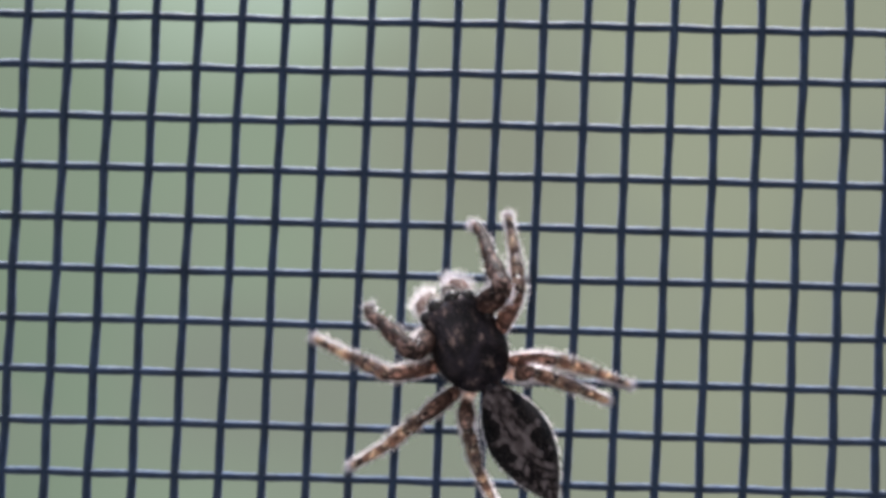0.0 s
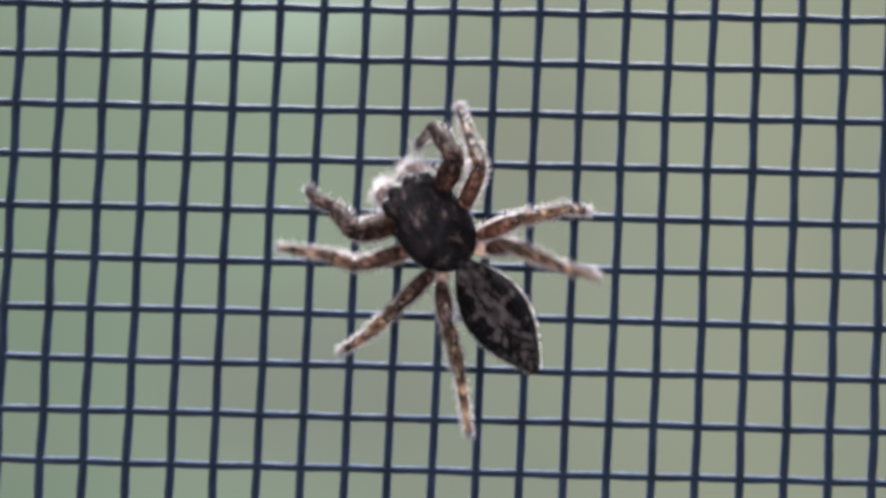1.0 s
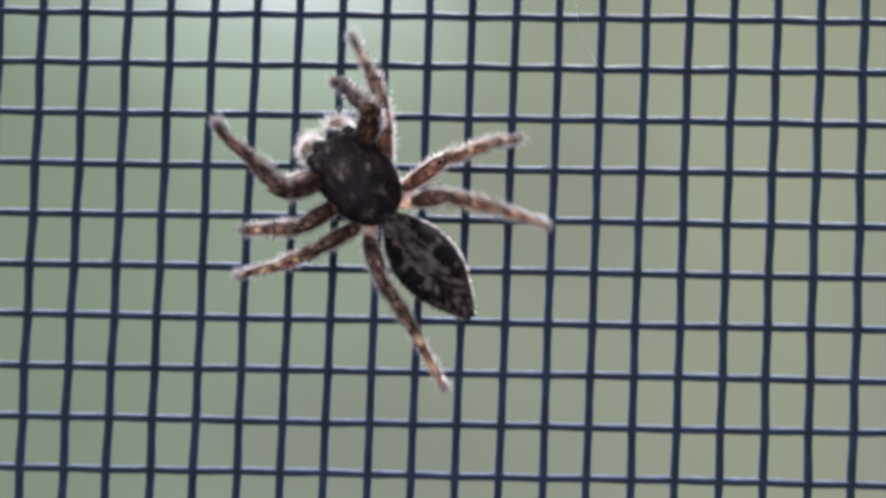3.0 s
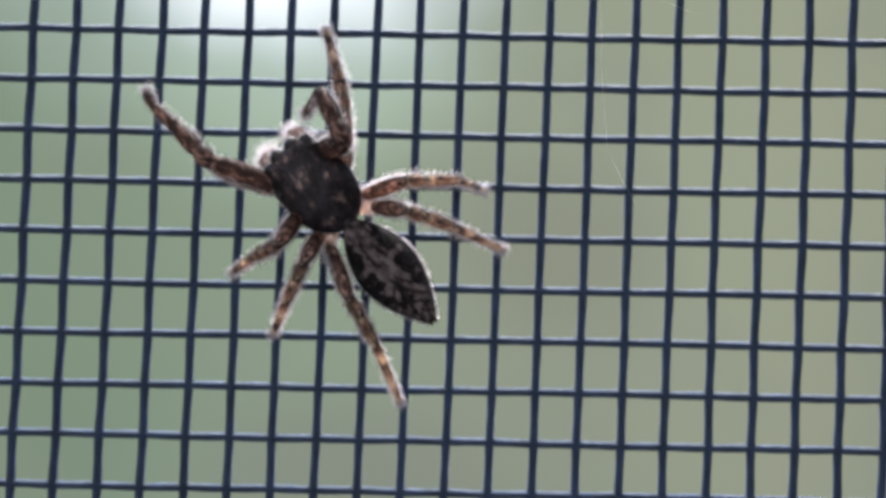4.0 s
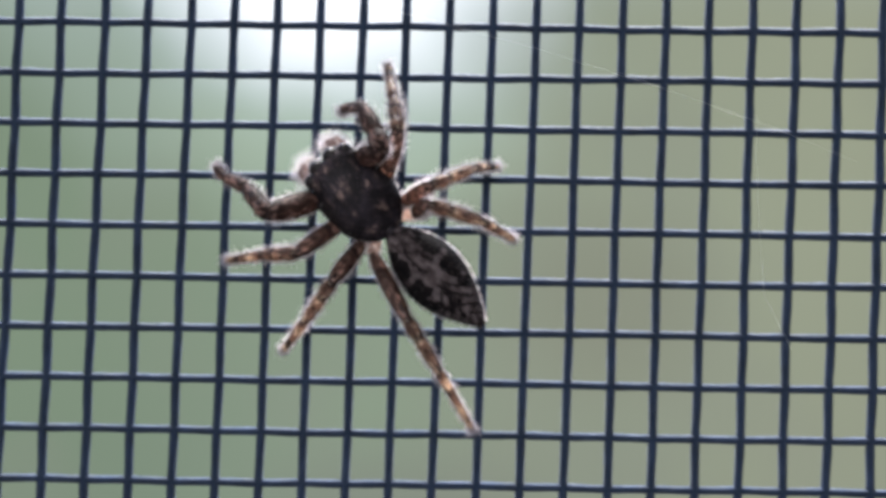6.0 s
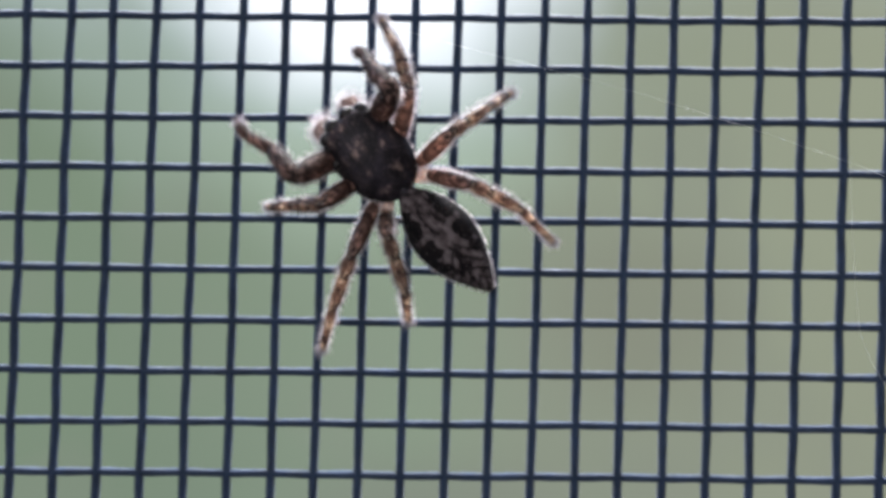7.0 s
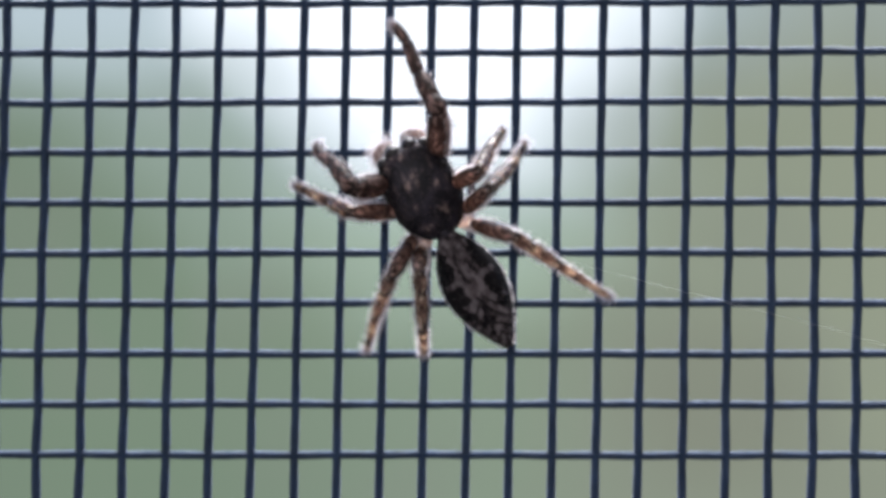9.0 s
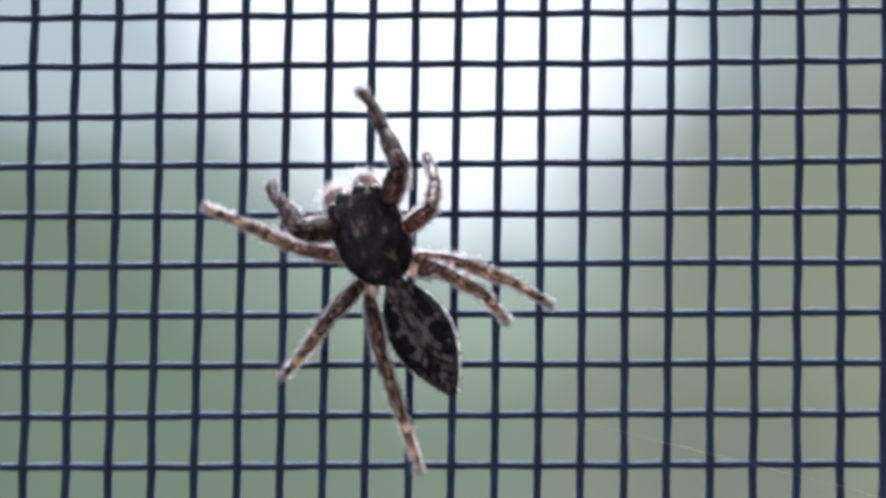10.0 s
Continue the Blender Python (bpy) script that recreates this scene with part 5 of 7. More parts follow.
            (7.8, -1.83, -0.29, 2.96, -2.95, -1.08, 1.64, -3.56, -1.92, 0.22), (7.9, -1.96, -0.44, 2.81, -3.03, -1.37, 1.55, -3.63, -2.35, 0.22),
            (8.0, -2.13, -0.60, 2.59, -3.17, -1.68, 1.42, -3.77, -2.81, 0.22), (8.1, -2.03, -0.05, 2.93, -3.31, -0.60, 1.64, -4.56, -1.36, 0.67),
            (8.2, -2.33, 0.43, 2.78, -3.82, 0.48, 1.60, -5.30, 0.57, 0.67), (8.3, -2.16, 0.38, 2.91, -3.51, 0.48, 1.58, -4.68, 0.62, 0.28),
            (8.4, -2.11, 0.27, 2.94, -3.45, 0.24, 1.59, -4.54, 0.27, 0.22), (8.5, -2.05, 0.14, 2.96, -3.39, -0.04, 1.62, -4.44, -0.15, 0.22),
            (8.6, -2.03, -0.02, 2.94, -3.32, -0.44, 1.62, -4.32, -0.80, 0.22), (8.7, -2.06, -0.25, 2.84, -3.27, -0.97, 1.57, -4.19, -1.61, 0.22),
            (8.8, -2.13, -0.47, 2.68, -3.27, -1.42, 1.50, -4.13, -2.27, 0.22), (8.9, -2.17, -0.56, 2.59, -3.30, -1.62, 1.50, -4.17, -2.58, 0.31),
            (9.0, -2.06, -0.36, 2.79, -3.17, -1.24, 1.52, -4.02, -2.06, 0.22), (9.1, -2.42, 0.18, 2.67, -3.98, -0.12, 1.64, -5.42, -0.36, 0.67),
            (9.2, -2.43, 0.73, 2.65, -4.00, 1.10, 1.64, -5.39, 1.56, 0.67), (9.3, -2.34, 0.80, 2.72, -3.77, 1.26, 1.56, -4.99, 1.78, 0.41),
            (9.4, -2.27, 0.66, 2.81, -3.73, 0.98, 1.63, -4.99, 1.37, 0.47), (9.5, -2.14, 0.54, 2.92, -3.62, 0.69, 1.74, -4.94, 0.90, 0.61),
            (9.6, -2.07, 0.39, 2.97, -3.51, 0.39, 1.72, -4.77, 0.48, 0.51), (9.7, -1.97, 0.27, 3.02, -3.36, 0.13, 1.74, -4.59, 0.09, 0.48),
            (9.8, -1.98, 0.16, 3.00, -3.34, -0.14, 1.72, -4.55, -0.32, 0.45), (9.9, -2.05, 0.02, 2.94, -3.38, -0.43, 1.67, -4.58, -0.76, 0.42),
            (10.0, -2.12, -0.13, 2.85, -3.43, -0.74, 1.62, -4.64, -1.20, 0.44),
        ],
        "left 4": [
            (0.0, -1.11, -0.45, 3.61, -1.51, -1.82, 2.25, -1.68, -3.39, 0.22), (0.1, -1.09, -0.49, 3.61, -1.56, -1.86, 2.26, -1.89, -3.38, 0.22),
            (0.2, -1.13, -0.67, 3.57, -1.53, -2.04, 2.20, -1.88, -3.71, 0.28), (0.3, -1.01, -0.31, 3.64, -1.66, -1.71, 2.40, -2.35, -3.38, 0.57),
            (0.4, -0.85, -0.10, 3.65, -1.83, -1.39, 2.52, -2.89, -2.72, 0.59), (0.5, -0.99, -0.33, 3.63, -1.99, -1.36, 2.29, -3.10, -2.42, 0.22),
            (0.6, -1.11, -0.47, 3.61, -2.04, -1.62, 2.30, -3.11, -2.83, 0.30), (0.7, -1.19, -0.56, 3.58, -2.08, -1.78, 2.30, -3.16, -3.08, 0.37),
            (0.8, -1.28, -0.69, 3.54, -2.13, -1.98, 2.30, -3.21, -3.40, 0.45), (0.9, -1.38, -0.89, 3.47, -2.15, -2.27, 2.28, -3.19, -3.84, 0.53),
            (1.0, -1.42, -1.04, 3.40, -2.12, -2.55, 2.32, -3.11, -4.28, 0.70), (1.1, -1.46, -1.24, 3.29, -2.10, -2.78, 2.22, -2.94, -4.51, 0.53),
            (1.2, -1.52, -1.55, 3.07, -2.13, -3.17, 2.12, -2.86, -4.99, 0.45), (1.3, -1.52, -1.63, 3.00, -2.11, -3.34, 2.18, -2.80, -5.29, 0.67),
            (1.4, -1.09, -0.58, 3.59, -1.93, -2.13, 2.69, -2.61, -3.56, 0.67), (1.5, -1.04, -0.60, 3.59, -1.95, -2.07, 2.63, -2.29, -2.89, 0.22),
            (1.6, -1.02, -0.58, 3.59, -1.75, -2.09, 2.55, -2.16, -3.21, 0.28), (1.7, -1.06, -0.70, 3.56, -1.66, -2.19, 2.42, -2.14, -3.61, 0.33),
            (1.8, -1.13, -0.88, 3.50, -1.60, -2.33, 2.25, -2.11, -4.03, 0.39), (1.9, -1.16, -1.08, 3.42, -1.50, -2.50, 2.08, -1.99, -4.42, 0.44),
            (2.0, -1.17, -1.28, 3.32, -1.41, -2.64, 1.90, -1.88, -4.79, 0.57), (2.1, -1.26, -1.53, 3.14, -1.51, -2.99, 1.82, -1.96, -5.15, 0.51),
            (2.2, -1.33, -1.74, 2.95, -1.60, -3.28, 1.74, -2.06, -5.49, 0.53), (2.3, -1.36, -1.88, 2.80, -1.62, -3.49, 1.68, -2.05, -5.75, 0.54),
            (2.4, -1.37, -1.96, 2.70, -1.62, -3.61, 1.65, -2.02, -5.90, 0.56), (2.5, -1.34, -1.46, 3.17, -1.61, -2.81, 1.75, -2.09, -5.08, 0.66),
            (2.6, -0.92, -0.09, 3.65, -1.38, -1.48, 2.32, -1.93, -3.36, 0.66), (2.7, -1.11, -0.59, 3.59, -1.48, -1.94, 2.19, -2.06, -3.86, 0.58),
            (2.8, -1.21, -0.93, 3.48, -1.54, -2.31, 2.10, -2.11, -4.30, 0.59), (2.9, -1.27, -1.22, 3.33, -1.55, -2.68, 2.03, -2.08, -4.75, 0.60),
            (3.0, -1.31, -1.47, 3.17, -1.55, -3.02, 1.97, -2.05, -5.20, 0.70), (3.1, -1.31, -1.75, 2.94, -1.53, -3.40, 1.88, -1.97, -5.57, 0.58),
            (3.2, -1.29, -1.95, 2.73, -1.48, -3.69, 1.81, -1.87, -5.90, 0.55), (3.3, -1.28, -2.18, 2.41, -1.49, -4.02, 1.72, -1.85, -6.27, 0.53),
            (3.4, -1.29, -2.40, 1.89, -1.54, -4.32, 1.52, -1.90, -6.65, 0.50), (3.5, -1.27, -2.41, 1.85, -1.53, -4.37, 1.91, -1.90, -6.90, 1.63),
            (3.6, -1.31, -2.48, 1.45, -1.61, -4.43, 1.57, -2.00, -6.97, 1.60), (3.7, -1.35, -2.22, 2.29, -1.67, -4.10, 1.75, -2.19, -6.37, 0.67),
            (3.8, -1.11, -0.98, 3.46, -1.44, -2.46, 2.20, -2.16, -4.40, 0.67), (3.9, -1.27, -1.47, 3.18, -1.66, -2.96, 1.95, -2.40, -4.85, 0.37),
            (4.0, -1.38, -1.75, 2.92, -1.82, -3.34, 1.83, -2.60, -5.29, 0.35), (4.1, -1.49, -2.01, 2.60, -1.98, -3.71, 1.72, -2.79, -5.71, 0.32),
            (4.2, -1.44, -1.86, 2.79, -1.95, -3.55, 1.89, -2.84, -5.62, 0.67), (4.3, -0.70, 0.07, 3.63, -1.31, -1.62, 2.79, -2.43, -2.53, 0.67),
            (4.4, -0.87, -0.42, 3.62, -1.56, -1.80, 2.39, -2.55, -2.81, 0.25), (4.5, -0.94, -0.67, 3.57, -1.58, -1.98, 2.24, -2.64, -3.16, 0.22),
            (4.6, -1.14, -0.96, 3.47, -1.74, -2.29, 2.14, -2.75, -3.72, 0.26), (4.7, -1.29, -1.28, 3.30, -1.86, -2.68, 2.02, -2.83, -4.32, 0.30),
            (4.8, -1.36, -1.44, 3.18, -1.91, -2.90, 1.97, -2.83, -4.67, 0.35), (4.9, -1.37, -1.46, 3.17, -1.89, -2.95, 1.98, -2.78, -4.76, 0.39),
            (5.0, -1.36, -1.45, 3.18, -1.85, -2.95, 2.00, -2.73, -4.83, 0.48), (5.1, -1.38, -1.46, 3.17, -1.89, -2.97, 2.00, -2.74, -4.84, 0.46),
            (5.2, -1.39, -1.43, 3.19, -1.90, -2.93, 2.01, -2.78, -4.81, 0.50), (5.3, -1.40, -1.40, 3.20, -1.92, -2.90, 2.02, -2.82, -4.79, 0.53),
            (5.4, -1.40, -1.40, 3.21, -1.92, -2.89, 2.02, -2.82, -4.81, 0.57), (5.5, -1.36, -1.40, 3.21, -1.83, -2.91, 2.02, -2.71, -4.92, 0.70),
            (5.6, -1.38, -1.62, 3.04, -1.81, -3.22, 1.96, -2.55, -5.25, 0.58), (5.7, -1.37, -1.54, 3.11, -1.81, -3.12, 2.00, -2.56, -5.10, 0.55),
            (5.8, -1.43, -1.79, 2.87, -1.86, -3.47, 1.92, -2.56, -5.51, 0.53), (5.9, -1.48, -2.02, 2.58, -1.91, -3.80, 1.83, -2.57, -5.89, 0.50),
            (6.0, -1.51, -2.23, 2.21, -1.96, -4.09, 1.70, -2.58, -6.25, 0.48), (6.1, -1.53, -2.40, 1.70, -2.00, -4.30, 1.42, -2.61, -6.60, 0.45),
            (6.2, -1.49, -2.03, 2.57, -1.91, -3.85, 1.93, -2.56, -5.99, 0.67), (6.3, -1.38, -1.47, 3.16, -1.82, -3.10, 2.12, -2.51, -4.91, 0.44),
            (6.4, -1.45, -1.71, 2.95, -1.87, -3.41, 2.02, -2.54, -5.26, 0.37), (6.5, -1.49, -1.93, 2.70, -1.91, -3.70, 1.92, -2.55, -5.63, 0.35),
            (6.6, -1.52, -2.11, 2.43, -1.94, -3.94, 1.81, -2.55, -5.95, 0.32), (6.7, -1.49, -2.10, 2.45, -1.89, -3.98, 1.96, -2.50, -6.12, 0.67),
            (6.8, -1.27, -1.07, 3.41, -1.67, -2.76, 2.47, -2.33, -4.48, 0.67), (6.9, -0.99, -0.22, 3.64, -1.98, -1.81, 3.01, -2.81, -2.47, 0.67),
            (7.0, -1.28, -0.73, 3.53, -2.07, -2.27, 2.58, -2.75, -3.04, 0.22), (7.1, -1.26, -0.83, 3.51, -1.88, -2.41, 2.49, -2.52, -3.57, 0.30),
            (7.2, -1.27, -0.99, 3.44, -1.71, -2.62, 2.41, -2.25, -4.09, 0.37), (7.3, -1.26, -1.21, 3.34, -1.57, -2.86, 2.31, -1.98, -4.59, 0.45),
            (7.4, -1.27, -1.48, 3.17, -1.46, -3.18, 2.19, -1.74, -5.12, 0.53), (7.5, -1.27, -1.69, 3.00, -1.38, -3.46, 2.13, -1.55, -5.59, 0.70),
            (7.6, -1.22, -1.90, 2.81, -1.30, -3.71, 2.02, -1.40, -5.85, 0.60), (7.7, -1.24, -1.08, 3.41, -1.51, -2.73, 2.36, -1.81, -4.64, 0.67),
            (7.8, -1.21, -0.82, 3.51, -1.60, -2.45, 2.46, -1.97, -4.19, 0.60), (7.9, -1.31, -1.11, 3.38, -1.67, -2.75, 2.33, -2.04, -4.61, 0.60),
            (8.0, -1.40, -1.34, 3.24, -1.75, -3.03, 2.28, -2.12, -5.02, 0.70), (8.1, -1.42, -1.62, 3.03, -1.77, -3.37, 2.16, -2.16, -5.36, 0.60),
            (8.2, -1.43, -1.82, 2.84, -1.78, -3.63, 2.12, -2.17, -5.66, 0.59), (8.3, -1.42, -1.98, 2.66, -1.76, -3.84, 2.07, -2.12, -5.90, 0.58),
            (8.4, -1.38, -2.08, 2.53, -1.69, -3.97, 2.03, -2.02, -6.06, 0.58), (8.5, -1.32, -2.17, 2.41, -1.60, -4.09, 2.05, -1.88, -6.23, 0.66),
            (8.6, -1.29, -2.12, 2.50, -1.52, -4.02, 2.04, -1.77, -6.15, 0.61), (8.7, -1.23, -1.63, 3.06, -1.46, -3.44, 2.29, -1.70, -5.42, 0.67),
            (8.8, -1.08, -0.52, 3.60, -1.74, -2.19, 2.78, -2.28, -3.56, 0.67), (8.9, -1.00, -0.32, 3.63, -1.91, -1.88, 2.84, -2.41, -2.63, 0.43),
            (9.0, -1.20, -0.64, 3.57, -1.95, -2.18, 2.58, -2.44, -3.05, 0.22), (9.1, -1.19, -0.73, 3.54, -1.79, -2.30, 2.50, -2.33, -3.51, 0.30),
            (9.2, -1.21, -0.92, 3.48, -1.67, -2.51, 2.39, -2.17, -4.01, 0.37), (9.3, -1.22, -1.14, 3.38, -1.57, -2.74, 2.27, -2.02, -4.49, 0.45),
            (9.4, -1.23, -1.34, 3.27, -1.50, -2.96, 2.17, -1.90, -4.90, 0.53), (9.5, -1.23, -1.51, 3.16, -1.46, -3.17, 2.10, -1.85, -5.29, 0.70),
            (9.6, -1.23, -1.80, 2.91, -1.44, -3.56, 2.02, -1.77, -5.67, 0.60), (9.7, -1.20, -1.98, 2.72, -1.38, -3.81, 1.99, -1.66, -5.95, 0.60),
            (9.8, -1.21, -2.14, 2.49, -1.41, -4.03, 1.93, -1.69, -6.21, 0.60), (9.9, -1.26, -2.18, 2.40, -1.51, -4.09, 1.92, -1.85, -6.27, 0.60),
            (10.0, -1.22, -1.88, 2.82, -1.50, -3.74, 2.19, -1.89, -5.79, 0.70),
        ],
        "right 1": [
            (0.0, 1.74, 2.57, 3.38, 1.88, 3.57, 1.88, 1.98, 4.78, 0.22), (0.1, 1.67, 2.26, 3.41, 2.00, 3.28, 1.96, 2.23, 4.42, 0.26),
            (0.2, 1.29, 1.84, 3.44, 2.10, 2.84, 2.18, 2.33, 4.05, 0.53), (0.3, 1.69, 2.56, 3.40, 2.05, 3.73, 2.07, 2.25, 5.23, 0.67),
            (0.4, 1.63, 3.36, 3.19, 1.72, 4.69, 1.97, 1.60, 6.28, 0.67), (0.5, 1.48, 3.47, 3.18, 1.42, 4.75, 1.91, 1.02, 6.16, 0.47),
            (0.6, 1.59, 2.96, 3.36, 1.58, 4.22, 2.06, 1.12, 5.31, 0.38), (0.7, 1.64, 2.83, 3.37, 1.71, 4.11, 2.09, 1.28, 5.09, 0.34),
            (0.8, 1.67, 2.67, 3.39, 1.81, 3.97, 2.14, 1.36, 4.77, 0.30), (0.9, 1.69, 2.55, 3.40, 1.86, 3.86, 2.17, 1.32, 4.39, 0.26),
            (1.0, 1.71, 2.54, 3.39, 1.88, 3.85, 2.16, 1.20, 3.96, 0.22), (1.1, 1.50, 1.95, 3.42, 2.25, 3.27, 2.44, 1.75, 3.86, 0.54),
            (1.2, 1.46, 1.95, 3.43, 2.20, 3.24, 2.41, 2.24, 4.34, 0.67), (1.3, 1.75, 2.90, 3.32, 1.97, 4.23, 2.12, 2.09, 5.69, 0.67),
            (1.4, 1.73, 3.28, 3.20, 1.82, 4.60, 1.96, 1.90, 6.07, 0.53), (1.5, 1.60, 3.10, 3.31, 1.53, 4.41, 2.06, 1.45, 5.95, 0.71),
            (1.6, 1.67, 2.79, 3.37, 1.59, 4.06, 2.09, 1.46, 5.39, 0.53), (1.7, 1.71, 2.47, 3.40, 1.67, 3.78, 2.15, 1.52, 4.93, 0.45),
            (1.8, 1.74, 2.29, 3.39, 1.74, 3.62, 2.17, 1.61, 4.63, 0.38), (1.9, 1.76, 2.19, 3.37, 1.79, 3.52, 2.16, 1.65, 4.39, 0.30),
            (2.0, 1.81, 2.11, 3.35, 1.81, 3.46, 2.15, 1.62, 4.16, 0.22), (2.1, 1.69, 1.96, 3.37, 1.88, 3.42, 2.32, 1.70, 4.20, 0.42),
            (2.2, 1.60, 1.87, 3.38, 1.94, 3.40, 2.48, 1.74, 4.27, 0.63), (2.3, 1.68, 2.38, 3.41, 1.87, 3.83, 2.35, 1.90, 5.22, 0.83),
            (2.4, 1.71, 3.19, 3.24, 1.89, 4.69, 2.25, 2.02, 6.35, 1.04), (2.5, 1.56, 3.24, 3.27, 1.69, 4.83, 2.42, 1.67, 6.67, 1.50),
            (2.6, 1.54, 3.05, 3.35, 1.50, 4.54, 2.32, 1.27, 6.13, 1.04), (2.7, 1.59, 2.83, 3.39, 1.56, 4.25, 2.28, 1.36, 5.70, 0.83),
            (2.8, 1.61, 2.68, 3.41, 1.58, 4.04, 2.22, 1.40, 5.33, 0.63), (2.9, 1.63, 2.60, 3.41, 1.55, 3.89, 2.15, 1.35, 4.99, 0.42),
            (3.0, 1.65, 2.56, 3.41, 1.53, 3.72, 2.04, 1.34, 4.67, 0.22), (3.1, 1.64, 2.28, 3.42, 1.64, 3.56, 2.15, 1.44, 4.42, 0.29),
            (3.2, 1.60, 2.07, 3.41, 1.71, 3.46, 2.26, 1.49, 4.21, 0.36), (3.3, 1.55, 1.86, 3.39, 1.81, 3.33, 2.38, 1.48, 3.87, 0.42),
            (3.4, 1.46, 1.66, 3.36, 1.95, 3.16, 2.47, 1.47, 3.45, 0.49), (3.5, 1.31, 1.49, 3.33, 2.07, 2.91, 2.51, 1.42, 3.02, 0.56),
            (3.6, 0.87, 1.31, 3.28, 2.10, 2.42, 2.57, 1.35, 2.62, 0.67), (3.7, 1.67, 2.27, 3.41, 1.73, 3.77, 2.41, 1.49, 4.88, 0.70),
            (3.8, 1.64, 2.04, 3.40, 1.79, 3.63, 2.56, 1.41, 4.57, 0.77), (3.9, 1.62, 1.86, 3.37, 1.90, 3.52, 2.71, 1.32, 4.13, 0.83),
            (4.0, 1.62, 1.77, 3.35, 2.03, 3.44, 2.79, 1.22, 3.64, 0.90), (4.1, 1.63, 1.72, 3.33, 2.13, 3.36, 2.76, 1.14, 3.18, 0.97),
            (4.2, 1.67, 2.02, 3.39, 1.84, 3.70, 2.74, 1.34, 4.74, 1.04), (4.3, 1.72, 2.39, 3.40, 1.78, 4.02, 2.62, 1.47, 5.38, 1.11),
            (4.4, 1.74, 2.83, 3.34, 1.75, 4.45, 2.55, 1.52, 5.97, 1.18), (4.5, 1.76, 3.05, 3.27, 1.85, 4.75, 2.67, 1.70, 6.44, 1.50),
            (4.6, 1.71, 3.30, 3.19, 1.74, 4.92, 2.40, 1.57, 6.53, 1.13), (4.7, 1.70, 3.21, 3.24, 1.69, 4.77, 2.32, 1.45, 6.35, 1.02),
            (4.8, 1.74, 2.90, 3.33, 1.76, 4.37, 2.27, 1.52, 5.89, 0.91), (4.9, 1.74, 2.91, 3.32, 1.78, 4.31, 2.17, 1.55, 5.82, 0.80),
            (5.0, 1.74, 2.89, 3.32, 1.80, 4.23, 2.11, 1.54, 5.80, 0.81), (5.1, 1.75, 3.01, 3.29, 1.77, 4.33, 2.05, 1.55, 5.84, 0.67),
            (5.2, 1.76, 3.04, 3.28, 1.76, 4.35, 2.03, 1.54, 5.86, 0.65), (5.3, 1.75, 3.06, 3.27, 1.74, 4.36, 2.02, 1.50, 5.86, 0.64),
            (5.4, 1.75, 3.09, 3.26, 1.72, 4.39, 2.01, 1.46, 5.88, 0.62), (5.5, 1.76, 2.97, 3.30, 1.75, 4.27, 2.05, 1.45, 5.79, 0.69),
            (5.6, 1.75, 2.83, 3.33, 1.74, 4.11, 2.05, 1.46, 5.51, 0.58), (5.7, 1.73, 2.54, 3.38, 1.80, 3.83, 2.12, 1.50, 5.13, 0.55),
            (5.8, 1.68, 2.26, 3.41, 1.86, 3.59, 2.19, 1.52, 4.75, 0.53), (5.9, 1.61, 2.03, 3.41, 1.94, 3.40, 2.28, 1.51, 4.35, 0.51),
            (6.0, 1.55, 1.87, 3.39, 2.01, 3.26, 2.34, 1.50, 4.00, 0.48), (6.1, 1.46, 1.72, 3.38, 2.13, 3.10, 2.43, 1.50, 3.67, 0.56),
            (6.2, 1.72, 2.54, 3.39, 1.78, 3.85, 2.15, 1.64, 5.19, 0.59), (6.3, 1.74, 2.53, 3.38, 1.77, 3.79, 2.08, 1.65, 4.99, 0.41),
            (6.4, 1.70, 2.29, 3.40, 1.79, 3.58, 2.14, 1.65, 4.65, 0.39), (6.5, 1.63, 2.04, 3.40, 1.82, 3.38, 2.21, 1.65, 4.27, 0.37),
            (6.6, 1.51, 1.77, 3.38, 1.89, 3.20, 2.35, 1.64, 3.87, 0.42), (6.7, 1.64, 2.20, 3.42, 1.78, 3.59, 2.27, 1.74, 4.80, 0.61),
            (6.8, 1.78, 2.77, 3.34, 1.78, 3.96, 1.97, 1.81, 5.15, 0.30), (6.9, 1.77, 2.57, 3.37, 1.82, 3.74, 2.00, 1.90, 4.86, 0.27),
            (7.0, 1.72, 2.35, 3.40, 1.82, 3.53, 2.03, 1.95, 4.56, 0.26), (7.1, 1.60, 2.02, 3.41, 1.80, 3.29, 2.13, 1.89, 4.26, 0.32),
            (7.2, 1.49, 1.78, 3.39, 1.78, 3.15, 2.24, 1.80, 4.06, 0.40), (7.3, 1.36, 1.58, 3.35, 1.80, 3.01, 2.33, 1.78, 3.88, 0.47),
            (7.4, 1.31, 1.53, 3.34, 1.80, 2.96, 2.36, 1.81, 3.99, 0.57), (7.5, 1.60, 2.10, 3.42, 1.82, 3.33, 2.11, 2.16, 4.81, 0.72),
            (7.6, 1.79, 3.11, 3.24, 1.90, 4.37, 1.95, 2.14, 5.89, 0.58), (7.7, 1.79, 3.44, 3.09, 1.95, 4.77, 1.88, 2.21, 6.28, 0.51),
            (7.8, 1.78, 3.38, 3.13, 1.94, 4.69, 1.90, 2.20, 6.13, 0.45), (7.9, 1.78, 3.22, 3.20, 1.92, 4.50, 1.94, 2.18, 5.83, 0.39),
            (8.0, 1.74, 3.01, 3.29, 1.87, 4.31, 2.04, 2.14, 5.47, 0.36), (8.1, 1.73, 2.67, 3.37, 1.87, 3.95, 2.10, 2.07, 5.09, 0.41),
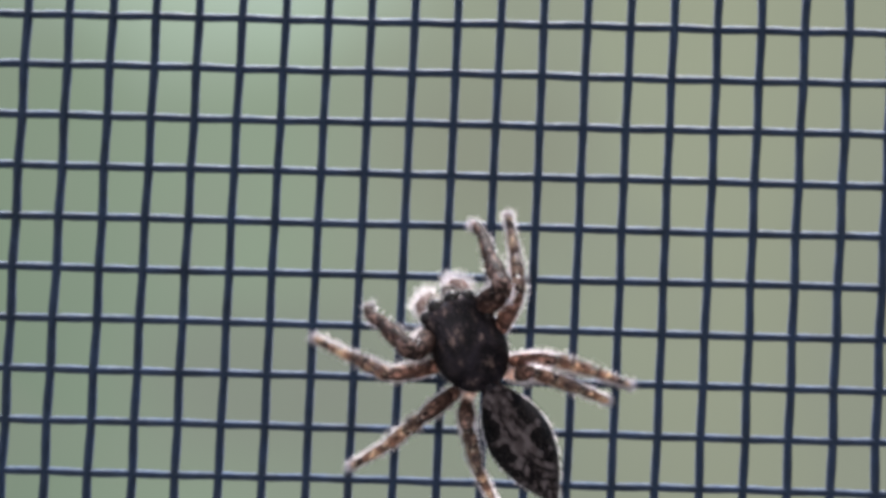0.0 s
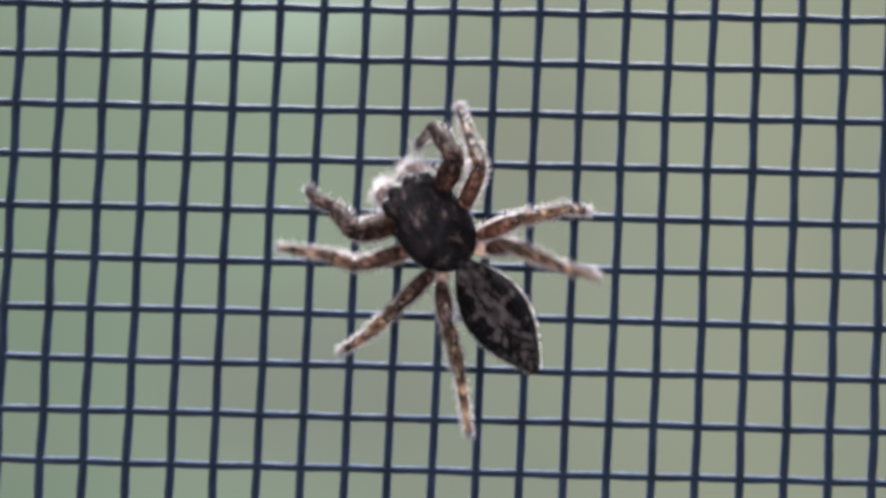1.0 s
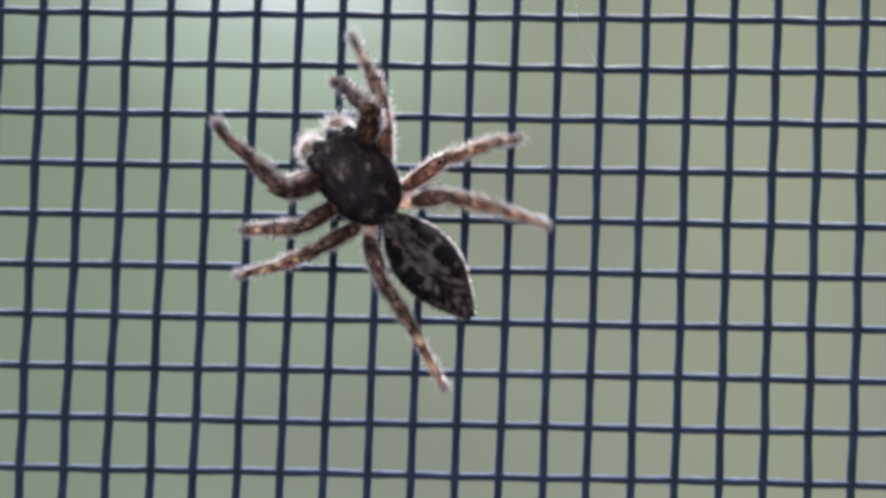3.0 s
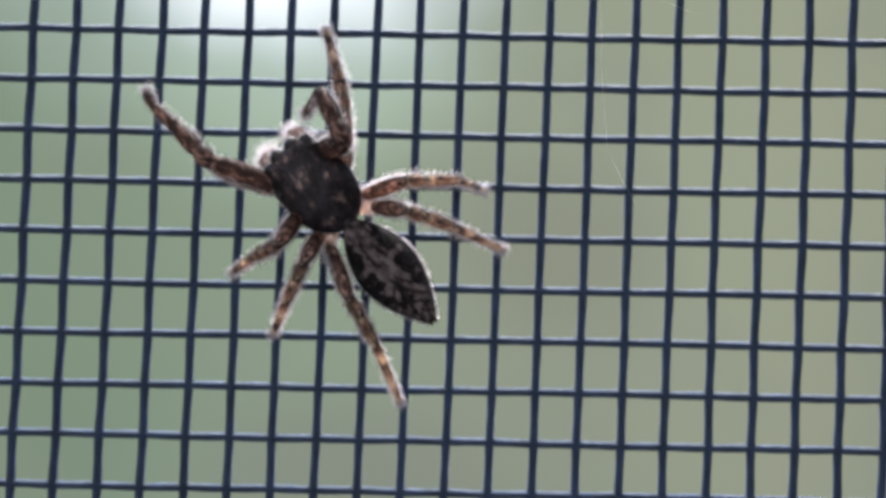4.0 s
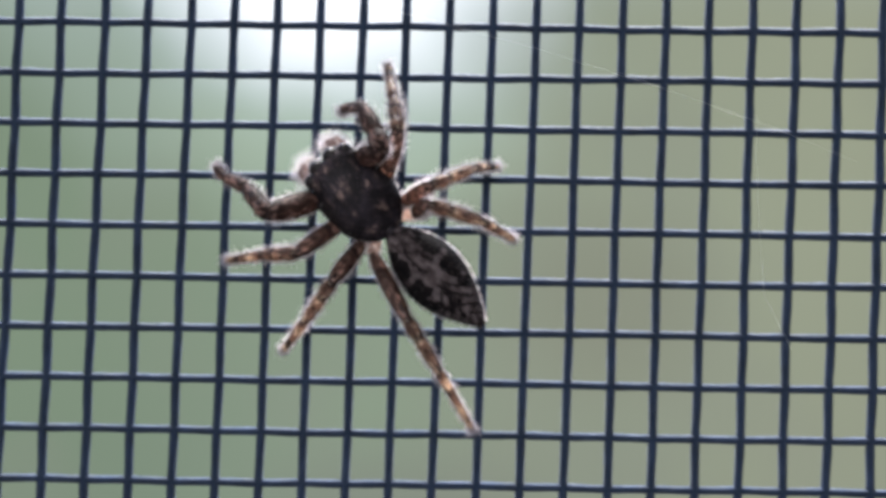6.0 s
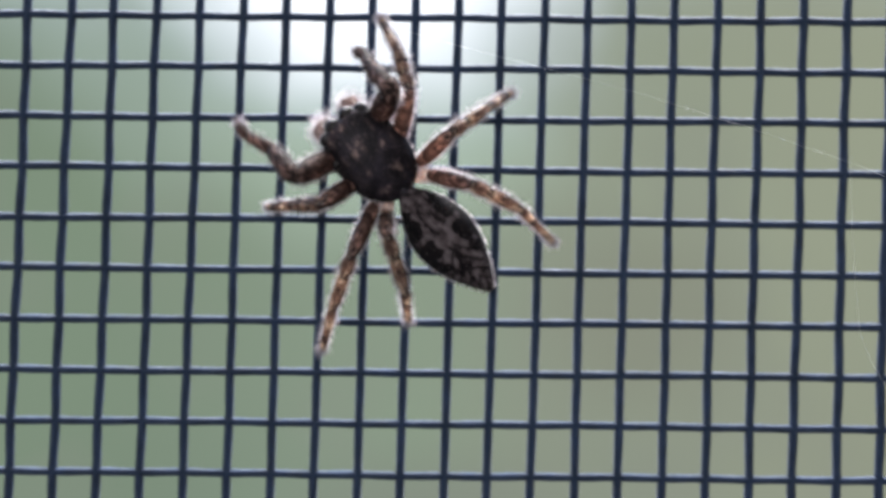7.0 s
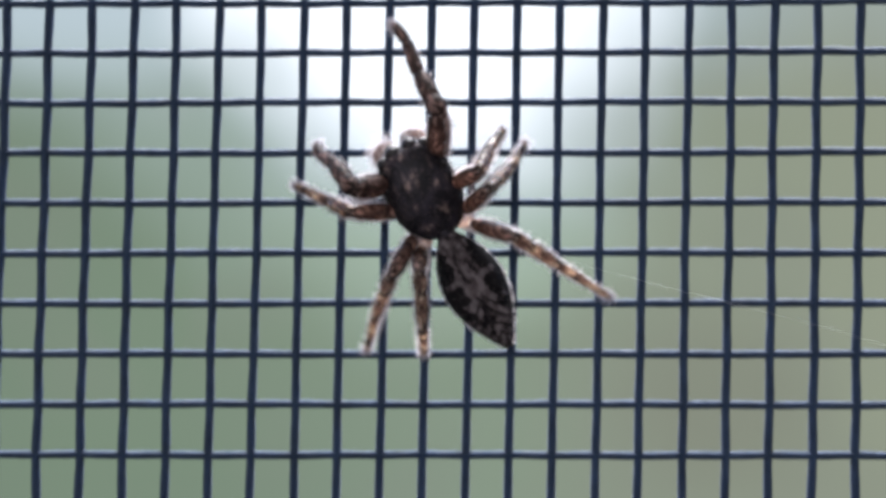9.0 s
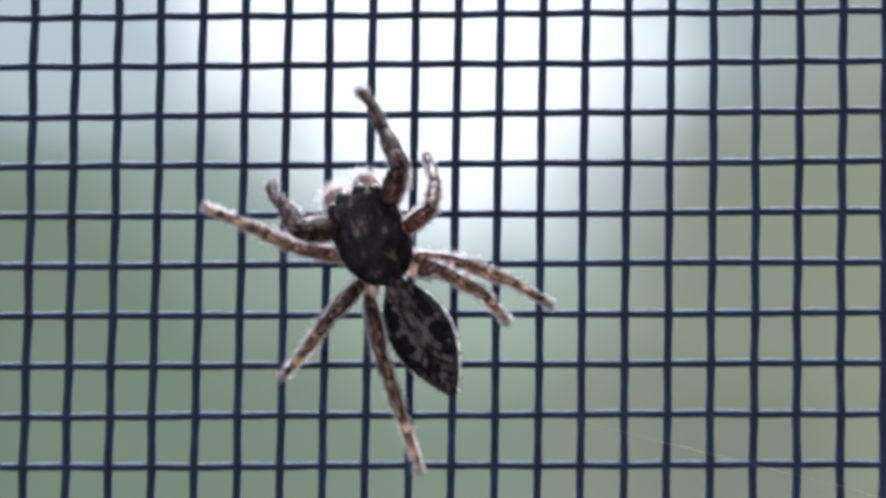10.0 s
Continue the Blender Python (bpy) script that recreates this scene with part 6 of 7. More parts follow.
            (8.2, 1.68, 2.36, 3.41, 1.87, 3.68, 2.20, 2.01, 4.81, 0.48), (8.3, 1.63, 2.16, 3.42, 1.88, 3.52, 2.25, 1.98, 4.68, 0.56),
            (8.4, 1.61, 2.08, 3.41, 1.90, 3.45, 2.26, 1.96, 4.70, 0.63), (8.5, 1.76, 2.67, 3.36, 1.86, 4.01, 2.16, 1.92, 5.58, 0.83),
            (8.6, 1.77, 2.99, 3.29, 1.90, 4.35, 2.11, 2.02, 5.95, 0.81), (8.7, 1.78, 2.99, 3.29, 2.00, 4.37, 2.14, 2.25, 6.00, 0.92),
            (8.8, 1.73, 3.28, 3.20, 1.93, 4.74, 2.15, 2.16, 6.45, 1.03), (8.9, 1.62, 3.54, 3.10, 1.76, 5.09, 2.17, 1.87, 6.86, 1.14),
            (9.0, 1.52, 3.25, 3.28, 1.58, 4.78, 2.32, 1.61, 6.67, 1.50), (9.1, 1.59, 3.12, 3.31, 1.61, 4.55, 2.21, 1.56, 6.24, 1.04),
            (9.2, 1.63, 2.88, 3.37, 1.63, 4.24, 2.17, 1.53, 5.79, 0.83), (9.3, 1.68, 2.67, 3.39, 1.69, 3.95, 2.12, 1.59, 5.37, 0.63),
            (9.4, 1.72, 2.49, 3.39, 1.79, 3.68, 2.03, 1.74, 4.96, 0.42), (9.5, 1.78, 2.34, 3.38, 1.85, 3.39, 1.91, 1.88, 4.57, 0.22),
            (9.6, 1.55, 1.89, 3.40, 1.93, 3.07, 2.08, 1.93, 4.16, 0.34), (9.7, 1.43, 1.74, 3.39, 2.01, 2.91, 2.15, 2.13, 4.09, 0.46),
            (9.8, 1.31, 1.64, 3.38, 2.10, 2.80, 2.24, 2.06, 4.02, 0.59), (9.9, 1.74, 2.41, 3.39, 1.88, 3.68, 2.11, 1.76, 5.17, 0.71),
            (10.0, 1.79, 2.98, 3.28, 1.80, 4.32, 2.08, 1.63, 6.05, 0.98),
        ],
        "right 2": [
            (0.0, 2.16, 2.29, 2.41, 2.64, 3.28, 1.37, 3.11, 4.51, 0.22), (0.1, 2.15, 1.99, 2.60, 2.68, 2.87, 1.48, 3.25, 3.94, 0.22),
            (0.2, 2.10, 1.75, 2.72, 2.71, 2.52, 1.56, 3.40, 3.40, 0.22), (0.3, 2.04, 1.58, 2.79, 2.72, 2.25, 1.62, 3.50, 2.96, 0.22),
            (0.4, 1.98, 1.45, 2.84, 2.72, 2.04, 1.66, 3.57, 2.57, 0.22), (0.5, 1.94, 1.38, 2.87, 2.75, 1.88, 1.69, 3.64, 2.22, 0.22),
            (0.6, 1.64, 1.12, 3.00, 2.47, 1.66, 1.85, 3.68, 1.94, 0.61), (0.7, 2.04, 1.62, 2.78, 2.74, 2.40, 1.69, 3.74, 3.41, 0.67),
            (0.8, 2.15, 2.25, 2.45, 2.67, 3.34, 1.53, 3.25, 4.72, 0.63), (0.9, 2.18, 2.27, 2.40, 2.60, 3.34, 1.41, 3.01, 4.55, 0.22),
            (1.0, 2.19, 1.98, 2.56, 2.56, 2.94, 1.44, 3.02, 4.10, 0.22), (1.1, 2.13, 1.70, 2.71, 2.60, 2.55, 1.54, 3.19, 3.53, 0.22),
            (1.2, 2.06, 1.49, 2.79, 2.63, 2.23, 1.60, 3.38, 3.01, 0.22), (1.3, 2.02, 1.38, 2.82, 2.67, 2.03, 1.62, 3.52, 2.64, 0.22),
            (1.4, 2.00, 1.33, 2.84, 2.71, 1.90, 1.63, 3.63, 2.38, 0.22), (1.5, 1.94, 1.28, 2.87, 2.70, 1.76, 1.65, 3.66, 2.08, 0.22),
            (1.6, 1.85, 1.12, 2.91, 2.64, 1.54, 1.69, 3.57, 1.75, 0.22), (1.7, 1.30, 0.88, 3.05, 2.23, 1.41, 1.98, 3.39, 1.39, 0.67),
            (1.8, 2.36, 1.93, 2.41, 3.27, 2.85, 1.62, 4.27, 3.92, 0.67), (1.9, 2.31, 2.29, 2.23, 3.07, 3.41, 1.53, 3.72, 4.68, 0.53),
            (2.0, 2.27, 2.07, 2.44, 2.89, 3.09, 1.51, 3.30, 4.21, 0.22), (2.1, 2.21, 1.84, 2.60, 2.81, 2.78, 1.57, 3.27, 3.79, 0.22),
            (2.2, 2.13, 1.62, 2.72, 2.74, 2.47, 1.63, 3.26, 3.37, 0.22), (2.3, 2.03, 1.44, 2.82, 2.66, 2.21, 1.68, 3.24, 2.99, 0.22),
            (2.4, 1.95, 1.32, 2.86, 2.61, 2.04, 1.70, 3.25, 2.71, 0.22), (2.5, 1.88, 1.23, 2.90, 2.56, 1.90, 1.72, 3.28, 2.45, 0.22),
            (2.6, 1.72, 1.09, 2.96, 2.47, 1.68, 1.79, 3.23, 2.09, 0.27), (2.7, 1.51, 0.99, 3.03, 2.37, 1.61, 1.94, 3.49, 2.05, 0.67),
            (2.8, 2.23, 1.83, 2.59, 3.00, 2.75, 1.66, 3.94, 3.84, 0.67), (2.9, 2.25, 2.60, 1.96, 3.04, 3.81, 1.50, 3.75, 5.18, 0.67),
            (3.0, 2.02, 2.68, 2.15, 2.46, 3.98, 1.50, 2.75, 5.40, 0.53), (3.1, 1.98, 2.13, 2.66, 2.28, 3.21, 1.64, 2.41, 4.48, 0.45),
            (3.2, 1.96, 1.94, 2.76, 2.29, 2.95, 1.69, 2.43, 4.17, 0.43), (3.3, 1.83, 1.62, 2.91, 2.29, 2.56, 1.81, 2.44, 3.76, 0.55),
            (3.4, 2.10, 2.41, 2.36, 2.56, 3.62, 1.56, 2.96, 5.07, 0.67), (3.5, 2.13, 2.74, 1.93, 2.71, 4.02, 1.36, 3.15, 5.40, 0.38),
            (3.6, 2.17, 2.44, 2.27, 2.66, 3.62, 1.45, 3.09, 4.93, 0.37), (3.7, 2.15, 2.14, 2.51, 2.58, 3.20, 1.52, 3.00, 4.43, 0.35),
            (3.8, 2.08, 1.84, 2.70, 2.49, 2.79, 1.60, 2.90, 3.93, 0.33), (3.9, 2.11, 1.94, 2.64, 2.57, 2.97, 1.62, 3.11, 4.33, 0.67),
            (4.0, 2.22, 2.71, 1.80, 2.93, 3.97, 1.34, 3.55, 5.36, 0.47), (4.1, 2.28, 2.48, 2.08, 2.91, 3.65, 1.34, 3.49, 4.92, 0.29),
            (4.2, 2.29, 2.20, 2.33, 2.84, 3.26, 1.40, 3.44, 4.45, 0.27), (4.3, 2.27, 1.96, 2.50, 2.78, 2.92, 1.45, 3.43, 4.03, 0.25),
            (4.4, 2.23, 1.75, 2.61, 2.74, 2.63, 1.48, 3.44, 3.64, 0.24), (4.5, 2.16, 1.52, 2.71, 2.65, 2.32, 1.52, 3.40, 3.23, 0.22),
            (4.6, 1.99, 1.27, 2.84, 2.57, 1.98, 1.62, 3.35, 2.66, 0.22), (4.7, 1.84, 1.08, 2.90, 2.52, 1.69, 1.69, 3.37, 2.12, 0.22),
            (4.8, 1.80, 1.03, 2.92, 2.54, 1.57, 1.71, 3.41, 1.86, 0.22), (4.9, 1.82, 1.04, 2.91, 2.59, 1.58, 1.72, 3.44, 1.86, 0.22),
            (5.0, 1.82, 1.04, 2.91, 2.63, 1.57, 1.75, 3.45, 1.82, 0.22), (5.1, 1.79, 1.03, 2.92, 2.60, 1.53, 1.74, 3.45, 1.74, 0.22),
            (5.2, 1.79, 1.03, 2.92, 2.59, 1.52, 1.73, 3.44, 1.72, 0.22), (5.3, 1.77, 1.03, 2.93, 2.55, 1.51, 1.73, 3.41, 1.71, 0.22),
            (5.4, 1.77, 1.03, 2.93, 2.54, 1.53, 1.73, 3.40, 1.73, 0.22), (5.5, 1.80, 1.05, 2.92, 2.56, 1.54, 1.71, 3.46, 1.74, 0.22),
            (5.6, 1.75, 1.00, 2.93, 2.56, 1.43, 1.72, 3.49, 1.56, 0.25), (5.7, 1.71, 0.99, 2.95, 2.53, 1.41, 1.75, 3.45, 1.55, 0.27),
            (5.8, 1.30, 0.84, 3.04, 2.24, 1.32, 1.95, 3.41, 1.11, 0.67), (5.9, 1.97, 1.46, 2.85, 2.69, 2.28, 1.80, 3.55, 3.30, 0.67),
            (6.0, 2.27, 2.00, 2.48, 2.95, 2.98, 1.56, 3.63, 4.05, 0.35), (6.1, 2.21, 1.78, 2.62, 2.91, 2.69, 1.62, 3.63, 3.69, 0.37),
            (6.2, 2.13, 1.58, 2.72, 2.86, 2.41, 1.69, 3.62, 3.32, 0.40), (6.3, 2.02, 1.39, 2.82, 2.80, 2.14, 1.76, 3.61, 2.95, 0.44),
            (6.4, 2.20, 1.83, 2.61, 2.94, 2.82, 1.74, 3.68, 3.99, 0.67), (6.5, 2.13, 2.87, 1.58, 2.95, 4.15, 1.56, 3.75, 5.68, 1.25),
            (6.6, 2.22, 2.83, 1.46, 3.06, 4.06, 1.21, 3.84, 5.46, 0.50), (6.7, 2.32, 2.57, 1.89, 3.16, 3.76, 1.48, 3.84, 5.06, 0.53),
            (6.8, 2.34, 2.29, 2.19, 3.17, 3.42, 1.61, 3.84, 4.64, 0.55), (6.9, 2.23, 2.44, 2.20, 2.90, 3.67, 1.63, 3.37, 4.99, 0.58),
            (7.0, 2.19, 2.21, 2.43, 2.82, 3.43, 1.78, 3.22, 4.75, 0.70), (7.1, 2.07, 1.80, 2.72, 2.56, 2.88, 1.79, 2.88, 4.06, 0.53),
            (7.2, 2.03, 1.63, 2.79, 2.51, 2.65, 1.78, 2.86, 3.74, 0.45), (7.3, 1.99, 1.47, 2.84, 2.49, 2.42, 1.77, 2.92, 3.38, 0.37),
            (7.4, 1.95, 1.32, 2.86, 2.51, 2.17, 1.74, 3.07, 2.98, 0.30), (7.5, 1.96, 1.23, 2.86, 2.53, 2.01, 1.69, 3.21, 2.67, 0.22),
            (7.6, 1.85, 1.17, 2.91, 2.51, 1.91, 1.77, 3.26, 2.49, 0.30), (7.7, 1.77, 1.13, 2.95, 2.49, 1.85, 1.83, 3.31, 2.36, 0.37),
            (7.8, 1.67, 1.07, 2.98, 2.50, 1.76, 1.91, 3.47, 2.14, 0.51), (7.9, 2.11, 1.49, 2.75, 3.00, 2.26, 1.79, 4.16, 2.93, 0.67),
            (8.0, 2.28, 2.25, 2.31, 3.13, 3.33, 1.68, 4.08, 4.43, 0.70), (8.1, 2.22, 2.32, 2.33, 2.90, 3.46, 1.60, 3.59, 4.65, 0.53),
            (8.2, 2.13, 2.36, 2.38, 2.64, 3.54, 1.57, 3.08, 4.80, 0.45), (8.3, 2.15, 2.20, 2.49, 2.63, 3.30, 1.57, 3.04, 4.51, 0.37),
            (8.4, 2.18, 2.11, 2.51, 2.68, 3.16, 1.54, 3.06, 4.33, 0.30), (8.5, 2.22, 2.01, 2.52, 2.75, 3.00, 1.50, 3.12, 4.13, 0.22),
            (8.6, 2.15, 1.79, 2.67, 2.69, 2.67, 1.56, 3.14, 3.70, 0.22), (8.7, 2.04, 1.53, 2.80, 2.61, 2.30, 1.63, 3.15, 3.18, 0.22),
            (8.8, 1.93, 1.35, 2.88, 2.54, 2.03, 1.67, 3.19, 2.76, 0.22), (8.9, 1.86, 1.27, 2.92, 2.49, 1.88, 1.68, 3.21, 2.51, 0.22),
            (9.0, 1.77, 1.20, 2.95, 2.42, 1.73, 1.68, 3.24, 2.22, 0.22), (9.1, 1.68, 1.07, 2.98, 2.42, 1.51, 1.72, 3.26, 1.81, 0.22),
            (9.2, 1.40, 0.97, 3.05, 2.31, 1.44, 1.93, 3.47, 1.80, 0.67), (9.3, 2.08, 1.55, 2.77, 2.85, 2.36, 1.74, 3.76, 3.39, 0.67),
            (9.4, 2.22, 2.38, 2.28, 2.85, 3.57, 1.59, 3.35, 4.97, 0.67), (9.5, 2.18, 2.27, 2.41, 2.64, 3.40, 1.52, 2.83, 4.56, 0.22),
            (9.6, 1.87, 1.54, 2.90, 2.50, 2.43, 1.86, 2.58, 3.62, 0.58), (9.7, 2.18, 2.16, 2.48, 2.71, 3.27, 1.59, 3.00, 4.61, 0.51),
            (9.8, 2.17, 1.98, 2.59, 2.61, 2.97, 1.53, 2.77, 4.11, 0.22), (9.9, 2.12, 1.72, 2.71, 2.60, 2.60, 1.58, 2.79, 3.69, 0.22),
            (10.0, 2.05, 1.49, 2.80, 2.56, 2.27, 1.61, 2.71, 3.33, 0.22),
        ],
        "right 3": [
            (0.0, 2.08, 0.03, 2.92, 3.04, -1.01, 1.66, 3.90, -2.08, 0.57), (0.1, 2.16, 0.18, 2.89, 3.36, -0.60, 1.65, 4.55, -1.44, 0.67),
            (0.2, 2.17, 0.64, 2.89, 3.44, 0.64, 1.48, 4.99, 0.71, 0.67), (0.3, 2.21, 0.98, 2.78, 3.38, 1.41, 1.35, 4.85, 2.10, 0.67),
            (0.4, 2.02, 0.78, 2.97, 3.04, 1.09, 1.40, 4.30, 1.58, 0.28), (0.5, 2.01, 0.70, 2.99, 3.07, 0.88, 1.42, 4.32, 1.17, 0.22),
            (0.6, 1.93, 0.54, 3.05, 3.14, 0.62, 1.59, 4.26, 0.69, 0.24), (0.7, 1.89, 0.43, 3.07, 3.20, 0.37, 1.70, 4.19, 0.24, 0.26),
            (0.8, 1.91, 0.33, 3.06, 3.29, 0.12, 1.78, 4.15, -0.16, 0.28), (0.9, 1.98, 0.22, 3.01, 3.41, -0.20, 1.83, 4.16, -0.62, 0.30),
            (1.0, 2.09, 0.07, 2.92, 3.55, -0.56, 1.89, 4.20, -1.10, 0.34), (1.1, 2.18, -0.07, 2.82, 3.55, -0.89, 1.79, 4.28, -1.56, 0.35),
            (1.2, 1.96, 0.13, 3.01, 3.40, -0.46, 1.92, 4.45, -1.09, 0.67), (1.3, 2.39, 0.77, 2.68, 3.81, 1.24, 1.50, 5.26, 1.76, 0.67),
            (1.4, 2.24, 0.81, 2.80, 3.39, 1.37, 1.40, 4.70, 2.14, 0.52), (1.5, 2.07, 0.57, 2.97, 2.98, 0.92, 1.34, 4.17, 1.56, 0.22),
            (1.6, 1.83, 0.47, 3.10, 2.90, 0.73, 1.56, 3.97, 1.11, 0.22), (1.7, 1.73, 0.40, 3.14, 3.00, 0.55, 1.74, 3.87, 0.62, 0.22),
            (1.8, 1.82, 0.38, 3.11, 3.21, 0.37, 1.81, 3.93, 0.22, 0.22), (1.9, 1.96, 0.36, 3.03, 3.43, 0.21, 1.84, 4.03, -0.10, 0.22),
            (2.0, 2.14, 0.32, 2.92, 3.69, -0.03, 1.88, 4.04, -0.48, 0.22), (2.1, 2.10, 0.18, 2.93, 3.57, -0.38, 1.88, 3.98, -0.89, 0.25),
            (2.2, 2.11, 0.05, 2.90, 3.51, -0.73, 1.88, 3.90, -1.33, 0.28), (2.3, 2.00, 0.14, 2.99, 3.50, -0.58, 2.08, 4.23, -1.34, 0.67),
            (2.4, 2.39, 0.83, 2.67, 3.92, 1.28, 1.63, 5.34, 1.65, 0.67), (2.5, 2.37, 0.86, 2.68, 3.78, 1.39, 1.53, 5.04, 1.85, 0.39),
            (2.6, 2.30, 0.70, 2.78, 3.75, 1.04, 1.59, 4.94, 1.30, 0.33), (2.7, 2.28, 0.55, 2.82, 3.77, 0.69, 1.66, 4.89, 0.75, 0.30),
            (2.8, 2.30, 0.43, 2.80, 3.84, 0.36, 1.70, 4.86, 0.24, 0.28), (2.9, 2.35, 0.32, 2.75, 3.91, 0.05, 1.71, 4.85, -0.20, 0.25),
            (3.0, 2.43, 0.21, 2.66, 4.02, -0.25, 1.72, 4.86, -0.60, 0.22), (3.1, 2.46, 0.11, 2.61, 4.01, -0.46, 1.68, 4.88, -0.90, 0.22),
            (3.2, 2.50, 0.01, 2.54, 4.04, -0.67, 1.66, 4.89, -1.20, 0.22), (3.3, 2.54, -0.13, 2.44, 4.05, -0.95, 1.63, 4.88, -1.58, 0.22),
            (3.4, 2.57, -0.30, 2.31, 4.04, -1.26, 1.58, 4.86, -2.01, 0.22), (3.5, 2.58, -0.49, 2.15, 3.98, -1.60, 1.51, 4.78, -2.47, 0.22),
            (3.6, 2.37, -0.27, 2.57, 3.78, -1.35, 1.91, 4.59, -2.30, 0.67), (3.7, 1.83, 0.27, 3.10, 3.41, -0.04, 2.10, 4.34, -0.47, 0.67),
            (3.8, 2.14, 0.09, 2.89, 3.59, -0.47, 1.79, 4.23, -0.93, 0.22), (3.9, 2.16, -0.06, 2.83, 3.54, -0.85, 1.78, 4.08, -1.44, 0.22),
            (4.0, 2.19, -0.23, 2.76, 3.47, -1.22, 1.76, 3.93, -1.91, 0.22), (4.1, 2.03, -0.23, 2.87, 3.30, -1.39, 2.06, 3.76, -2.36, 0.67),
            (4.2, 1.43, 0.23, 3.23, 3.08, 0.12, 2.30, 3.64, -0.23, 0.67), (4.3, 1.77, 0.19, 3.11, 3.22, -0.05, 1.91, 3.61, -0.33, 0.22),
            (4.4, 1.84, 0.07, 3.06, 3.23, -0.47, 1.89, 3.56, -0.90, 0.22), (4.5, 1.91, -0.07, 2.99, 3.23, -0.85, 1.87, 3.50, -1.39, 0.22),
            (4.6, 1.78, -0.09, 3.05, 3.05, -1.12, 2.09, 3.42, -2.02, 0.63), (4.7, 1.45, 0.18, 3.22, 2.97, -0.07, 2.12, 3.78, -0.65, 0.67),
            (4.8, 2.14, 0.57, 2.92, 3.39, 0.96, 1.55, 4.87, 1.30, 0.67), (4.9, 1.83, 0.42, 3.10, 2.89, 0.81, 1.57, 4.05, 1.12, 0.29),
            (5.0, 1.87, 0.40, 3.08, 2.80, 0.78, 1.47, 3.99, 1.12, 0.22), (5.1, 1.80, 0.38, 3.11, 2.82, 0.74, 1.55, 3.93, 1.03, 0.22),
            (5.2, 1.78, 0.37, 3.12, 2.83, 0.72, 1.59, 3.90, 0.98, 0.22), (5.3, 1.78, 0.36, 3.12, 2.86, 0.72, 1.61, 3.91, 0.98, 0.22),
            (5.4, 1.79, 0.37, 3.12, 2.89, 0.75, 1.62, 3.92, 1.02, 0.22), (5.5, 1.82, 0.36, 3.10, 2.93, 0.75, 1.61, 3.97, 1.01, 0.22),
            (5.6, 1.80, 0.33, 3.11, 3.00, 0.62, 1.67, 3.98, 0.77, 0.23), (5.7, 1.75, 0.27, 3.13, 3.03, 0.39, 1.74, 3.93, 0.37, 0.23),
            (5.8, 1.75, 0.21, 3.13, 3.08, 0.15, 1.78, 3.90, -0.02, 0.24), (5.9, 1.78, 0.15, 3.10, 3.13, -0.10, 1.79, 3.90, -0.40, 0.24),
            (6.0, 1.84, 0.08, 3.07, 3.18, -0.35, 1.80, 3.89, -0.77, 0.25), (6.1, 1.50, 0.19, 3.21, 3.00, -0.17, 2.10, 3.91, -0.64, 0.67),
            (6.2, 1.68, 0.35, 3.16, 3.03, 0.61, 1.86, 4.17, 0.83, 0.54), (6.3, 1.89, 0.32, 3.07, 3.24, 0.44, 1.74, 4.19, 0.49, 0.26),
            (6.4, 1.89, 0.26, 3.06, 3.29, 0.22, 1.77, 4.18, 0.13, 0.27), (6.5, 1.92, 0.20, 3.04, 3.34, -0.01, 1.79, 4.19, -0.22, 0.27),
            (6.6, 1.71, 0.19, 3.14, 3.21, -0.20, 2.05, 4.15, -0.58, 0.61), (6.7, 1.82, 0.43, 3.10, 3.23, 0.73, 1.87, 4.47, 1.05, 0.66),
            (6.8, 2.13, 0.44, 2.93, 3.53, 0.66, 1.68, 4.59, 0.84, 0.29), (6.9, 2.17, 0.38, 2.90, 3.63, 0.46, 1.69, 4.69, 0.52, 0.29),
            (7.0, 2.19, 0.29, 2.88, 3.71, 0.22, 1.74, 4.73, 0.17, 0.32), (7.1, 2.22, 0.23, 2.85, 3.73, 0.05, 1.73, 4.74, -0.13, 0.30),
            (7.2, 2.27, 0.19, 2.81, 3.80, -0.07, 1.72, 4.81, -0.31, 0.31), (7.3, 2.33, 0.14, 2.75, 3.88, -0.17, 1.70, 4.90, -0.48, 0.31),
            (7.4, 2.40, 0.26, 2.70, 4.04, 0.10, 1.77, 5.39, -0.15, 0.67), (7.5, 2.53, 0.84, 2.51, 3.98, 1.47, 1.46, 5.23, 2.00, 0.34),
            (7.6, 2.12, 0.59, 2.93, 3.35, 1.14, 1.60, 4.52, 1.67, 0.40), (7.7, 1.86, 0.42, 3.09, 3.02, 0.88, 1.66, 4.02, 1.31, 0.28),
            (7.8, 1.81, 0.35, 3.11, 2.96, 0.69, 1.64, 4.00, 1.02, 0.26), (7.9, 1.75, 0.27, 3.13, 2.90, 0.44, 1.63, 3.96, 0.59, 0.24),
            (8.0, 1.71, 0.18, 3.14, 2.79, 0.20, 1.58, 3.90, 0.20, 0.22), (8.1, 1.68, 0.18, 3.15, 2.93, 0.06, 1.73, 3.85, -0.09, 0.24),
            (8.2, 1.71, 0.17, 3.14, 3.03, -0.09, 1.80, 3.82, -0.33, 0.25), (8.3, 1.78, 0.15, 3.10, 3.15, -0.25, 1.85, 3.84, -0.56, 0.27),
            (8.4, 1.88, 0.12, 3.05, 3.27, -0.42, 1.88, 3.90, -0.80, 0.28), (8.5, 1.98, 0.05, 2.98, 3.39, -0.66, 1.93, 3.94, -1.08, 0.32),
